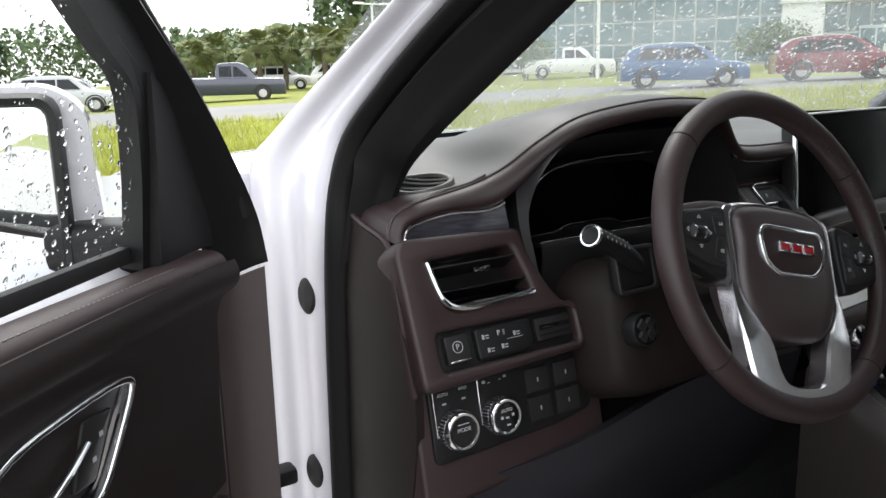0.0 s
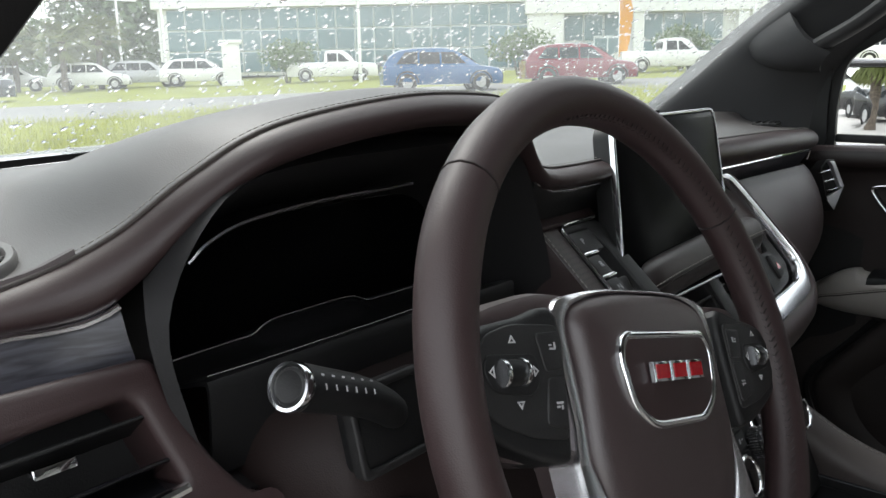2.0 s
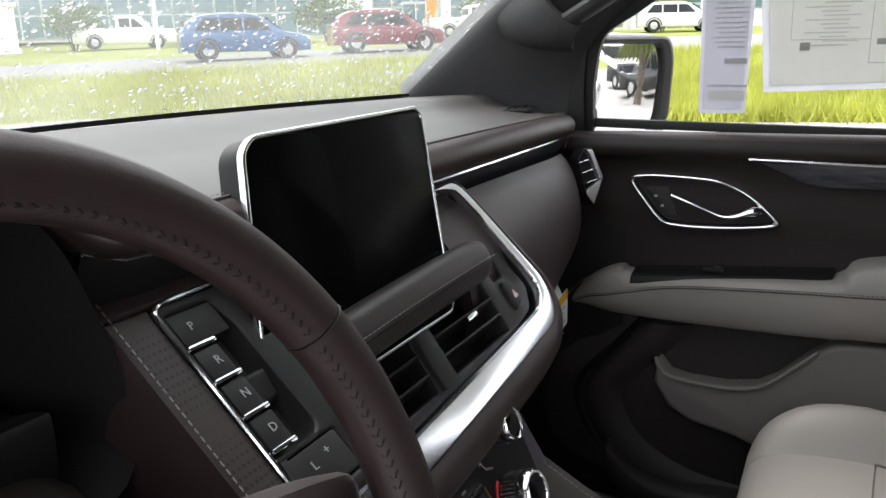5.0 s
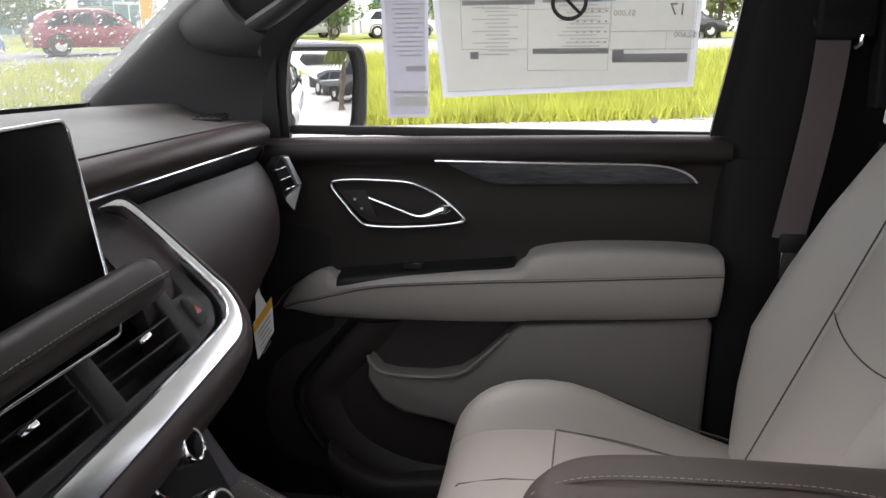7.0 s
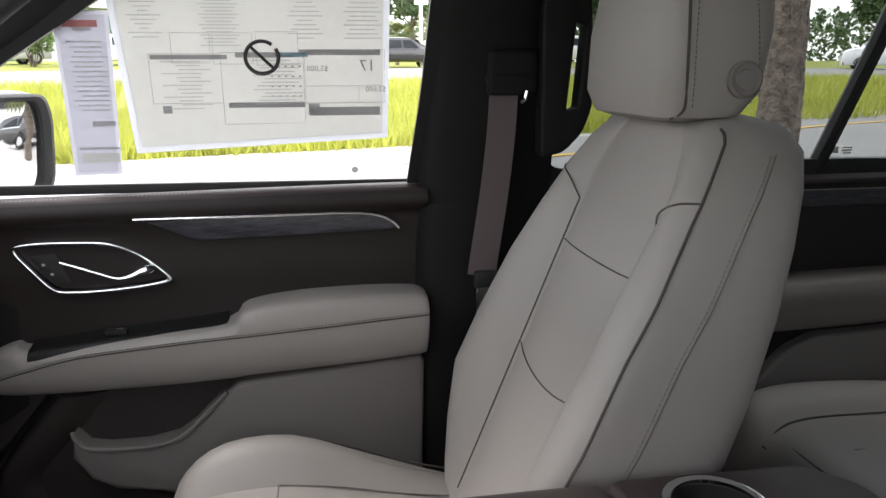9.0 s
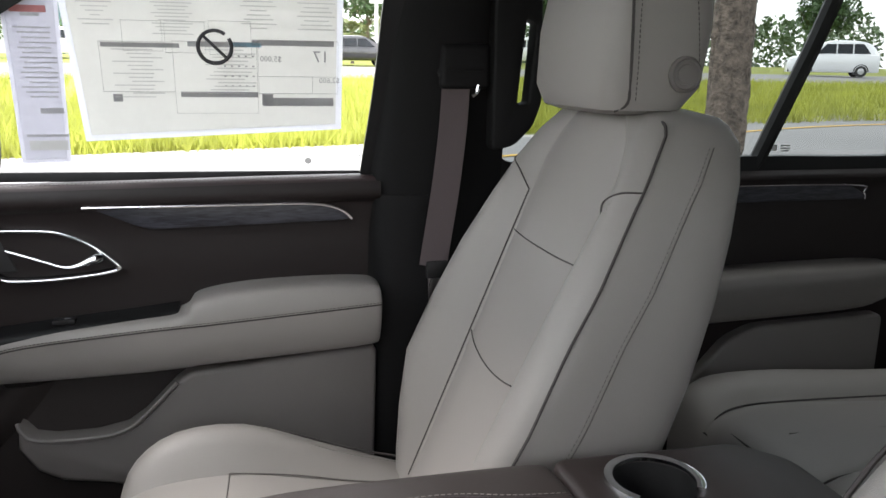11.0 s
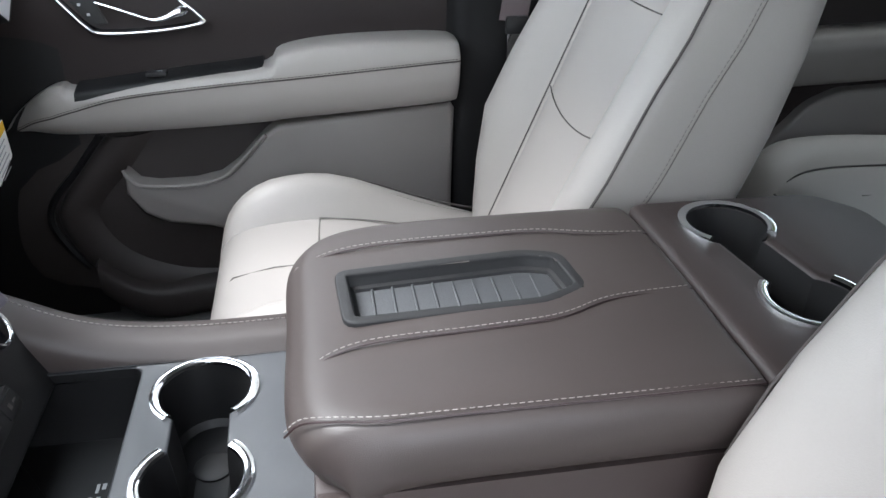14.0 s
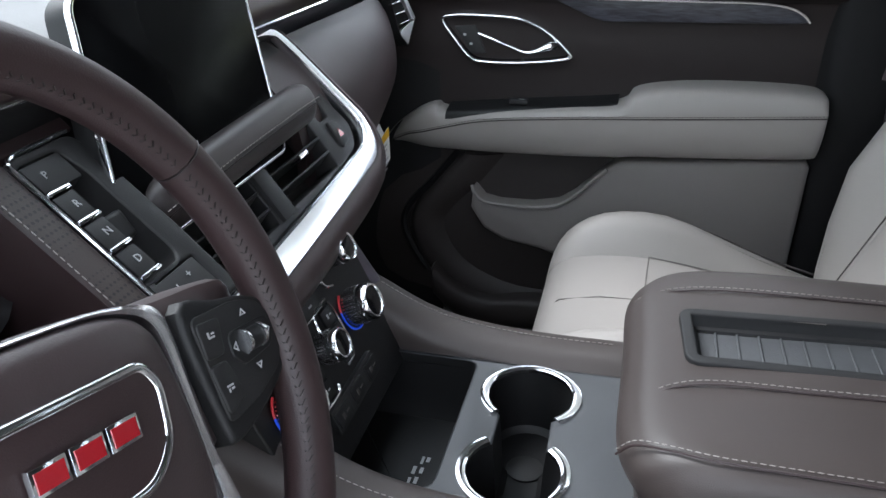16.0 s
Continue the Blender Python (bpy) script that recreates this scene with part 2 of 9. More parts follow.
def bm_grid(rows, closed_u=False, closed_v=False, caps=False):
    """A sheet over rows of points; closed_v joins each row's ends."""
    bm = bmesh.new()
    vs = [[bm.verts.new(tuple(map(float, p))) for p in r] for r in rows]
    nr, nc = len(vs), len(vs[0])
    for i in range(nr if closed_u else nr - 1):
        for j in range(nc if closed_v else nc - 1):
            a, b, c, d = vs[i][j], vs[i][(j + 1) % nc], vs[(i + 1) % nr][(j + 1) % nc], vs[(i + 1) % nr][j]
            try:
                bm.faces.new((a, b, c, d))
            except ValueError:
                pass
    if caps:
        for r in ((vs[-1],) if caps == "end" else (vs[0], vs[-1])):
            try:
                bm.faces.new(r)
            except ValueError:
                pass
    return bm


def smooth_rows(ctrl, nu=5, nv=5, closed_v=False, closed_u=False):
    rows = [curve(r, nv, closed_v) for r in ctrl]
    cols = [curve([r[j] for r in rows], nu, closed_u) for j in range(len(rows[0]))]
    return [[c[i] for c in cols] for i in range(len(cols[0]))]


def bm_patch(ctrl, nu=5, nv=5, thick=0.0, closed_v=False, caps=False, flip=False):
    """A smooth sheet through a coarse net of control points, optionally with thickness."""
    rows = smooth_rows(ctrl, nu, nv, closed_v)
    bm = bm_grid(rows, closed_v=closed_v, caps=caps)
    bmesh.ops.recalc_face_normals(bm, faces=bm.faces)
    if flip:
        bmesh.ops.reverse_faces(bm, faces=bm.faces)
    if thick:
        bmesh.ops.solidify(bm, geom=list(bm.faces), thickness=thick)
    return bm


def frames_along(path, closed=False, up=None):
    path = [np.array(p, float) for p in path]
    n = len(path)
    out = []
    nrm = None
    for i in range(n):
        a = path[(i - 1) % n] if (closed or i) else path[i]
        b = path[(i + 1) % n] if (closed or i < n - 1) else path[i]
        t = b - a
        t = t / (np.linalg.norm(t) + 1e-12)
        if up is not None:
            nrm = np.array(up, float)
        elif nrm is None:
            nrm = np.array((0, 0, 1.0)) if abs(t[2]) < 0.9 else np.array((1.0, 0, 0))
        nrm = nrm - t * np.dot(nrm, t)
        nrm = nrm / (np.linalg.norm(nrm) + 1e-12)
        out.append((path[i], t, nrm, np.cross(t, nrm)))
    return out


def bm_sweep(path, prof, closed=False, up=None, scale=None):
    """A profile of (side, up) points carried along a path."""
    rows = []
    fr = frames_along(path, closed, up)
    for i, (p, t, u, s) in enumerate(fr):
        k = scale[i] if scale is not None else 1.0
        rows.append([p + s * a * k + u * b * k for a, b in prof])
    return bm_grid(rows, closed_u=closed, closed_v=True, caps=not closed)


def ring_prof(r, n=8, rb=None):
    rb = r if rb is None else rb
    return [(r * math.cos(2 * math.pi * k / n), rb * math.sin(2 * math.pi * k / n)) for k in range(n)]


def bm_tube(path, r, n=8, closed=False, up=None, scale=None):
    return bm_sweep(path, ring_prof(r, n), closed, up, scale)


def bm_rbox(size, at=(0, 0, 0), bev=0.004, seg=2, m=None):
    bm = bmesh.new()
    bmesh.ops.create_cube(bm, size=1.0)
    bmesh.ops.scale(bm, vec=size, verts=bm.verts)
    if bev:
        bmesh.ops.bevel(bm, geom=list(bm.edges), offset=min(bev, min(size) * 0.45), segments=seg, profile=0.6, affect="EDGES", clamp_overlap=True)
    bmesh.ops.translate(bm, vec=at, verts=bm.verts)
    if m is not None:
        bmesh.ops.transform(bm, matrix=m, verts=bm.verts)
    return bm


def bm_join(*bms):
    """One bmesh out of several pieces of one part."""
    out = bms[0]
    for b in bms[1:]:
        me = bpy.data.meshes.new("tmp")
        b.to_mesh(me)
        b.free()
        out.from_mesh(me)
        bpy.data.meshes.remove(me)
    return out


def inset_loop(loop, d):
    """Moves a closed 2-D loop inwards by d (outwards: minus), counted counter-clockwise."""
    p = [np.array(q, float) for q in loop]
    n = len(p)
    area = sum(p[i][0] * p[(i + 1) % n][1] - p[(i + 1) % n][0] * p[i][1] for i in range(n))
    sg = 1 if area > 0 else -1
    out = []
    for i in range(n):
        e1, e2 = p[i] - p[i - 1], p[(i + 1) % n] - p[i]
        n1 = np.array((-e1[1], e1[0])) / (np.linalg.norm(e1) + 1e-9)
        n2 = np.array((-e2[1], e2[0])) / (np.linalg.norm(e2) + 1e-9)
        b = n1 + n2
        k = np.dot(b, b)
        b = b * (2 / k) if k > 0.6 else b / (np.linalg.norm(b) + 1e-9)
        out.append(p[i] + sg * b * d)
    return out


def plate(name, loops, depth, m, mat, parent, label="", bev=0.002, steps=3, back=True, dome=0.0):
    """A flat plate in the plane of the pose m (x, y in it, z out of it): outer loop, then holes; rounded front edges."""
    verts, faces = [], []
    tops = []
    for k, loop in enumerate(loops):
        sg = 1 if k == 0 else -1
        rings = [[(q[0], q[1], -depth) for q in loop]]
        for s in range(steps + 1):
            a = (math.pi / 2) * s / steps
            off = bev * (1 - math.cos(a))
            rings.append([(q[0], q[1], -bev + bev * math.sin(a)) for q in inset_loop(loop, sg * off)])
        base = len(verts)
        n = len(loop)
        for r in rings:
            verts += r
        for r in range(len(rings) - 1):
            for i in range(n):
                a, b = base + r * n + i, base + r * n + (i + 1) % n
                faces.append((a, b, b + n, a + n))
        tops.append([base + (len(rings) - 1) * n + i for i in range(n)])
    flat = [i for t in tops for i in t]
    tri = mathutils.geometry.tessellate_polygon([[Vector((verts[i][0], verts[i][1], 0)) for i in t] for t in tops])
    for t in tri:
        faces.append(tuple(flat[i] for i in t))
    if back:
        basefl = [i for k, t in enumerate(tops) for i in range(t[0] - (len(rings) - 1) * len(t), t[0] - (len(rings) - 1) * len(t) + len(t))]
        for t in tri:
            faces.append(tuple(basefl[i] for i in reversed(t)))
    bm = bmesh.new()
    vs = [bm.verts.new(v) for v in verts]
    for f in faces:
        if len(set(f)) == len(f):
            try:
                bm.faces.new([vs[i] for i in f])
            except ValueError:
                pass
    bmesh.ops.transform(bm, matrix=m, verts=bm.verts)
    return part(name, bm, mat, parent, label)


def rrect(x0, y0, x1, y1, r=0.004, n=4):
    out = []
    for cx, cy, a in ((x1 - r, y1 - r, 0), (x0 + r, y1 - r, 90), (x0 + r, y0 + r, 180), (x1 - r, y0 + r, 270)):
        for k in range(n + 1):
            t = radians(a + 90 * k / n)
            out.append((cx + r * math.cos(t), cy + r * math.sin(t)))
    return out


def circle(cx, cy, r, n=24, ry=None):
    ry = r if ry is None else ry
    return [(cx + r * math.cos(2 * math.pi * k / n), cy + ry * math.sin(2 * math.pi * k / n)) for k in range(n)]


def round_poly(pts, r=0.006, n=4):
    """A polygon with its corners rounded."""
    out = []
    m = len(pts)
    for i in range(m):
        p, a, b = (np.array(pts[k % m], float) for k in (i, i - 1, i + 1))
        da, db = a - p, b - p
        la, lb = np.linalg.norm(da), np.linalg.norm(db)
        rr = min(r, la * 0.45, lb * 0.45)
        s, e = p + da / la * rr, p + db / lb * rr
        for k in range(n + 1):
            t = k / n
            out.append(tuple((1 - t) ** 2 * s + 2 * t * (1 - t) * p + t * t * e))
    return out


def tilt_plane(x, y, z, tilt, turn=0.0):
    """A pose whose x runs along the car's width, y up the slope, z towards the rear: a face leaning forward by tilt degrees."""
    return pose(x, y, z, 90 - tilt, 0, turn)


def bm_lathe(prof, m, n=28, caps=True):
    """Turns (radius, height) points about the z axis of the pose m."""
    rows = [[(r * math.cos(2 * math.pi * k / n), r * math.sin(2 * math.pi * k / n), h) for k in range(n)] for r, h in prof]
    bm = bm_grid(rows, closed_v=True, caps=caps)
    bmesh.ops.transform(bm, matrix=m, verts=bm.verts)
    return bm


def stitches(path, parent, mat=None, pitch=0.0075, length=0.0052, r=0.00055, up=None, name="stitching"):
    """A row of separate thread stitches lying along a path."""
    p = [np.array(q, float) for q in path]
    seg = [np.linalg.norm(b - a) for a, b in zip(p, p[1:])]
    cum = np.concatenate([[0], np.cumsum(seg)])
    verts, faces = [], []
    s = 0.0

    def on(d):
        i = min(len(p) - 2, max(0, int(np.searchsorted(cum, d) - 1)))
        return p[i] + (p[i + 1] - p[i]) * ((d - cum[i]) / (seg[i] + 1e-9))
    while s + length < cum[-1]:
        a, b = on(s), on(s + length)
        t = (b - a) / (np.linalg.norm(b - a) + 1e-9)
        u = np.array((0, 0, 1.0)) if abs(t[2]) < 0.8 else np.array((1.0, 0, 0))
        u = u - t * np.dot(u, t)
        u /= np.linalg.norm(u)
        w = np.cross(t, u)
        k = len(verts)
        for q, sc in ((a, 0.5), (a + t * length * 0.2, 1), (b - t * length * 0.2, 1), (b, 0.5)):
            for c, d in ((1, 0), (0, 1), (-1, 0), (0, -1)):
                verts.append(q + (u * d + w * c) * r * sc)
        for i in range(3):
            for j in range(4):
                faces.append((k + i * 4 + j, k + i * 4 + (j + 1) % 4, k + i * 4 + 4 + (j + 1) % 4, k + i * 4 + 4 + j))
        faces.append((k, k + 1, k + 2, k + 3))
        faces.append((k + 12, k + 13, k + 14, k + 15))
        s += pitch
    return tagged(to_ob(name, verts, faces, mat or STITCH, parent, sharp=0), kind="stuff")


def lettering(text, size, m, mat, parent, name="marking", depth=0.0003):
    """Built-in font, turned into a mesh, in the plane of the pose m."""
    cu = bpy.data.curves.new(name, "FONT")
    cu.body, cu.size, cu.align_x, cu.align_y = text, size, "CENTER", "CENTER"
    cu.extrude = depth
    cu.resolution_u = 2
    tmp = new("tmp_text", cu)
    me = bpy.data.meshes.new_from_object(tmp)
    bpy.data.objects.remove(tmp)
    bpy.data.curves.remove(cu)
    me.transform(m)
    me.materials.clear()
    me.materials.append(mat)
    me.name = name
    ob = new(name, me)
    ob.parent = parent
    return ob


def bars(rects, m, mat, parent, name="print_bar", h=0.0003):
    """Small flat printed bars: (x, y, width, height) in the plane of m; one part."""
    verts, faces = [], []
    for x, y, w, hh in rects:
        k = len(verts)
        for z in (0, h):
            verts += [m @ Vector((x - w / 2, y - hh / 2, z)), m @ Vector((x + w / 2, y - hh / 2, z)), m @ Vector((x + w / 2, y + hh / 2, z)), m @ Vector((x - w / 2, y + hh / 2, z))]
        faces += [(k + 4, k + 5, k + 6, k + 7)] + [(k + i, k + (i + 1) % 4, k + 4 + (i + 1) % 4, k + 4 + i) for i in range(4)]
    ob = to_ob(name, verts, faces, mat, parent, sharp=30)
    return tagged(ob, kind="stuff") if len(rects) > 1 else ob



# ---- setting: ground, road, car shell ----
def rise(x, y):
    """The lot lies lower than the road: the ground climbs gently away to the road, then levels."""
    d = 0.037 * x + 0.0085 * y
    d = 0.0 if d < 0 else d
    return min(d, 2.2) if math.hypot(x, y) > 2.5 else d * max(0.0, (math.hypot(x, y) - 1.5))


def band(name, left, right, mat, lift, label, n=10, kind="structure"):
    a, b = curve(left, n), curve(right, n)
    rows = []
    for p, q in zip(a, b):
        rows.append([(p[0] + (q[0] - p[0]) * k / 6, p[1] + (q[1] - p[1]) * k / 6, 0) for k in range(7)])
    rows = [[(x, y, rise(x, y) + lift) for x, y, _ in r] for r in rows]
    bm = bm_grid(rows)
    for f in bm.faces:
        f.normal_update()
        if f.normal.z < 0:
            f.normal_flip()
    ob = part(name, bm, mat, None)
    return tagged(ob, label, "ground", kind=kind)


GRASS = material("grass_turf", (0.195, 0.215, 0.032), 0.9, grain=0.9, grain_scale=9, bump_dist=0.10, var=0.35, var_scale=0.5)
ASPHALT = material("pale_asphalt", (0.20, 0.195, 0.19), 0.85, grain=0.6, grain_scale=120, bump_dist=0.004, var=0.15, var_scale=0.4)
CONCRETE = material("pale_concrete", (0.38, 0.36, 0.345), 0.85, grain=0.5, grain_scale=60, bump_dist=0.004, var=0.12, var_scale=0.7)

ground_rows = []
xs = [-600, -200, -80, -40, -20, -10, -5, -2, 0, 2, 4, 6, 8, 10, 13, 16, 20, 25, 30, 36, 43, 50, 60, 80, 120, 250, 600]
for gy in xs:
    # the soil lies a little lower under the paved lot
    ground_rows.append([(gx, gy, rise(gx, gy) - (0.10 if -25 < gx <= 8 and -41 < gy <= 8 else 0.0)) for gx in xs])
ground = part("ground", bm_grid(ground_rows), GRASS, None)
tagged(ground, "bright green grassy ground reaching to the horizon", "ground", kind="structure")
band("pavement", [(-30, -40), (-30, -10), (-25, 10), (-6, 13), (3.5, 11.4), (8.0, 7.4), (10.1, 2.4), (11.1, -1.4), (12.6, -6), (18, -40)],
     [(-34, -44), (-33, -45), (-32, -46), (-30, -46), (-26, -46), (-20, -46), (-12, -46), (-6, -46), (0, -46), (6, -46)], CONCRETE, 0.012, "pale concrete car lot under the vehicle")
band("road", [(-60, 42), (-20, 34), (11.7, 21.3), (22.5, 14), (28, 5), (32, -10), (36, -50), (40, -90)],
     [(-60, 56), (-18, 46), (17, 30), (32, 19), (40.5, 7), (44, -8), (48, -50), (52, -90)], ASPHALT, 0.02, "pale grey wet asphalt road")


# roof and headliner: out of view, added to shut skylight out of the cabin
roof_ctrl = [[(x, y, 1.93 - 0.06 * (abs(x) / 0.72) ** 3 - 0.05 * max(0, (y - 0.1) / 0.5) ** 2) for x in (-0.72, -0.45, 0, 0.45, 0.72)] for y in (-3.2, -2.0, -0.8, 0.1, 0.52)]
roof = tagged(part("roof", bm_patch(roof_ctrl, 4, 4, 0.03), PAINT, None), "unseen white roof of the vehicle, keeping skylight out of the cabin", "roof", kind="structure")
lin_ctrl = [[(p[0] * 0.985, p[1], p[2] - 0.045) for p in r] for r in roof_ctrl]
tagged(part("ceiling", bm_patch(lin_ctrl, 4, 4, 0.012), LINER, None), "unseen grey cloth headliner under the roof, kept dark to cut bounced light", "ceiling", kind="structure")
# floor
tagged(part("floor", bm_rbox((1.66, 4.3, 0.05), (0, -1.1, 0.60), 0.01), CARPET, None), "black carpeted vehicle floor", "floor", kind="structure")
# firewall closing the foot wells
tagged(part("wall_front", bm_patch([[(x, 1.16, 1.33), (x, 1.2, 1.0), (x, 1.12, 0.75), (x, 1.0, 0.61)] for x in (-0.82, -0.3, 0.3, 0.82)], 3, 4, 0.02), CARPET, None), "black carpeted bulkhead in front of the foot wells", "wall", kind="structure")
# tail end with its window opening: out of view, closes off rear light
tail = [[(-0.80, -3.2, 0.55), (0.80, -3.2, 0.55), (0.80, -3.2, 1.30), (-0.80, -3.2, 1.30)], [(-0.72, -3.1, 1.72), (0.72, -3.1, 1.72), (0.70, -3.05, 1.90), (-0.70, -3.05, 1.90)]]
bm = bmesh.new()
for q in tail:
    bm.faces.new([bm.verts.new(p) for p in q])
bmesh.ops.solidify(bm, geom=list(bm.faces), thickness=0.05)
tagged(part("wall_rear", bm, BLACK, None), "dark trimmed tailgate closing the rear of the vehicle", "wall", kind="structure")


def side_wall(sx, name, spans, label):
    """Rear quarter walls: lower body skin and the strips above the windows."""
    bm = bmesh.new()
    for pts in spans:
        bm.faces.new([bm.verts.new((sx * x, y, z)) for x, y, z in pts])
    bmesh.ops.solidify(bm, geom=list(bm.faces), thickness=0.02)
    return tagged(part(name, bm, BLACK, None), label, "wall", kind="structure")


for sx, nm in ((1, "wall_right"), (-1, "wall_left")):
    side_wall(sx, nm, [
        [(0.86, -3.2, 0.5), (0.86, -1.15, 0.5), (0.86, -1.15, 1.32), (0.84, -3.2, 1.32)],
        [(0.84, -1.15, 1.32), (0.84, -1.28, 1.32), (0.73, -1.36, 1.86), (0.73, -1.22, 1.86)],
        [(0.84, -3.2, 1.32), (0.84, -2.9, 1.32), (0.72, -2.8, 1.86), (0.72, -3.1, 1.86)],
        [(0.755, -3.1, 1.80), (0.755, 0.45, 1.80), (0.725, 0.45, 1.90), (0.725, -3.1, 1.90)],
    ], "dark trimmed body side behind the rear door")

# unseen dark panes behind the rear doors and in the tailgate, added to block daylight
for sx in (1, -1):
    q_ = part("window_quarter", bm_grid([[(sx * (0.835 - 0.20 * (z - 1.32)), y, z) for y in (-1.25, -1.8, -2.4, -2.95)] for z in (1.31, 1.56, 1.82)]), DEEPTINT, None)
    tagged(q_, "unseen dark glass in the rear body side, holding daylight back", "window", kind="structure")
q_ = part("window_tail", bm_grid([[(x, -3.2 + 0.25 * (z - 1.28), z) for x in (-0.76, -0.3, 0.3, 0.76)] for z in (1.28, 1.5, 1.74)]), DEEPTINT, None)
tagged(q_, "unseen dark glass in the tailgate, holding daylight back", "window", kind="structure")

# ---- dashboard ----
BROW = [(-0.787, 0.779, 1.307), (-0.781, 0.787, 1.320), (-0.768, 0.791, 1.334), (-0.735, 0.792, 1.345), (-0.675, 0.785, 1.358), (-0.635, 0.772, 1.376), (-0.595, 0.756, 1.406), (-0.545, 0.738, 1.433),
        (-0.45, 0.722, 1.448), (-0.36, 0.722, 1.447), (-0.318, 0.730, 1.440), (-0.300, 0.735, 1.424), (-0.281, 0.740, 1.403), (-0.264, 0.743, 1.388), (-0.246, 0.744, 1.380), (-0.20, 0.744, 1.3765),
        (0.0, 0.748, 1.378), (0.15, 0.752, 1.377), (0.45, 0.770, 1.370), (0.75, 0.806, 1.357)]


def brow(x):
    xs_ = [b[0] for b in BROW]
    return float(np.interp(x, xs_, [b[1] for b in BROW])), float(np.interp(x, xs_, [b[2] for b in BROW]))


dash = thing("dashboard", "dark brown leather-wrapped dashboard with stitched brow and silver trim", "dashboard")
top_ctrl = []
for bx, by, bz in BROW:
    fy, fz = 1.25 - 0.14 * (bx / 0.72) ** 2, 1.392
    hood = max(0.0, bz - 1.385)
    low = 1.0 if bx < -0.6 else 0.0
    top_ctrl.append([(bx, fy, fz - 0.01), (bx, fy - 0.14, fz - 0.004 + hood * 0.1), (bx, (fy + by) / 2 - 0.03, (0.5 - low * 0.2) * fz + (0.5 + low * 0.2) * bz - 0.002 + hood * 0.18), (bx, by + 0.07, bz + 0.006 - 0.008 * low - hood * 0.02), (bx, by, bz)])
part("top_pad", bm_patch(top_ctrl, 5, 5, 0.012), DASHTOP, dash, "matt grey-brown grained top pad")
bl = curve(BROW, 6)
roll = [(0, 0, 0.001), (0, -0.012, -0.003), (0, -0.021, -0.013), (0, -0.021, -0.026), (0, -0.010, -0.036), (0, 0.016, -0.040)]
def slim(x):
    """The roll is thinner over the instrument hood."""
    return float(np.interp(x, [-0.66, -0.58, -0.13, -0.05], [1.0, 0.62, 0.52, 1.0]))


def thin(x):
    """The roll narrows towards the outer end."""
    return float(np.interp(x, [-0.787, -0.75, -0.70, -0.645], [0.42, 0.50, 0.58, 1.0]))


def roll_at(i, o):
    """A point of the roll's section; at the outer end the section turns with the seam."""
    p = bl[i]
    d_ = bl[min(i + 1, len(bl) - 1)] - bl[max(i - 1, 0)]
    a_ = math.atan2(d_[2], d_[0]) * float(np.interp(p[0], [-0.765, -0.715], [1.0, 0.0]))
    k = slim(p[0]) * thin(p[0])
    return p + np.array((-o[2] * k * math.sin(a_), o[1] * (0.5 + 0.5 * k), o[2] * k * math.cos(a_)))


part("brow", bm_grid([[roll_at(i, o) for o in curve(roll, 3)] for i in range(len(bl))]), BROWN, dash, "rolled brown leather brow")
part("seam", bm_tube([p + np.array((0, -0.001, 0.0012)) for p in bl], 0.0013, 5), DARKSTITCH, dash)
stitches([p + np.array((0, 0.0035, 0.0030)) for p in bl], dash, LIGHT2, 0.0050, 0.0036, 0.00035)

# left fascia with vent, switch row, lamp and drive knobs
FA = tilt_plane(0, 0.714, 1.242, 22)
fas = [(-0.802, -0.085), (-0.585, -0.078), (-0.578, -0.07), (-0.575, -0.028), (-0.600, -0.018), (-0.618, 0.012), (-0.632, 0.055), (-0.634, 0.075), (-0.792, 0.079), (-0.802, 0.066)]
vent_hole = round_poly([(-0.766, 0.052), (-0.652, 0.056), (-0.636, -0.002), (-0.745, -0.006), (-0.757, 0.004)], 0.008)
row_hole = rrect(-0.774, -0.068, -0.586, -0.026, 0.007)
plate("fascia", [round_poly(fas, 0.012), vent_hole, row_hole], 0.05, FA, BROWN, dash, "brown leather side fascia", bev=0.006)


def vent(parent, M, x0, y0, x1, y1, vanes, tab, skew=0.0, chrome=True, rows=None):
    """A dark recessed air vent with slats and a silver thumb tab."""
    v = part("air_vent", bm_rbox((x1 - x0, y1 - y0, 0.004), ((x0 + x1) / 2, (y0 + y1) / 2, -0.045), 0.001, 1, M), BLACK, parent, "black louvred air vent")
    for i in range(vanes):
        yy = rows[i] if rows else y0 + (y1 - y0) * (i + 0.7) / (vanes + 0.3)
        b = bm_rbox((x1 - x0 - 0.004, 0.0028, 0.030), (0, 0, 0), 0.0009, 1, M @ pose((x0 + x1) / 2 + skew * (yy - y0), yy, -0.018, -16, 0, 0))
        part("slat", b, CHAR if rows else (GLOSS if i % 2 == 0 else BLACK), v)
    for i in range(5 if chrome else 0):
        xx = x0 + (x1 - x0) * (i + 0.7) / 5.4
        part("rear_vane", bm_rbox((0.0016, y1 - y0 - 0.004, 0.012), (xx, (y0 + y1) / 2, -0.040), 0.0005, 1, M), BLACK, v)
    if tab:
        tx, ty = tab
        b = bm_join(bm_rbox((0.022, 0.0055, 0.004), (tx, ty, 0.000), 0.0014, 2, M), bm_rbox((0.014, 0.004, 0.016), (tx, ty, -0.009), 0.001, 1, M))
        part("thumb_tab", b, CHROME, v, "silver thumb tab")
    return v


left_vent = vent(dash, FA, -0.764, -0.006, -0.638, 0.056, 2, (-0.700, 0.034), 0.0, False)
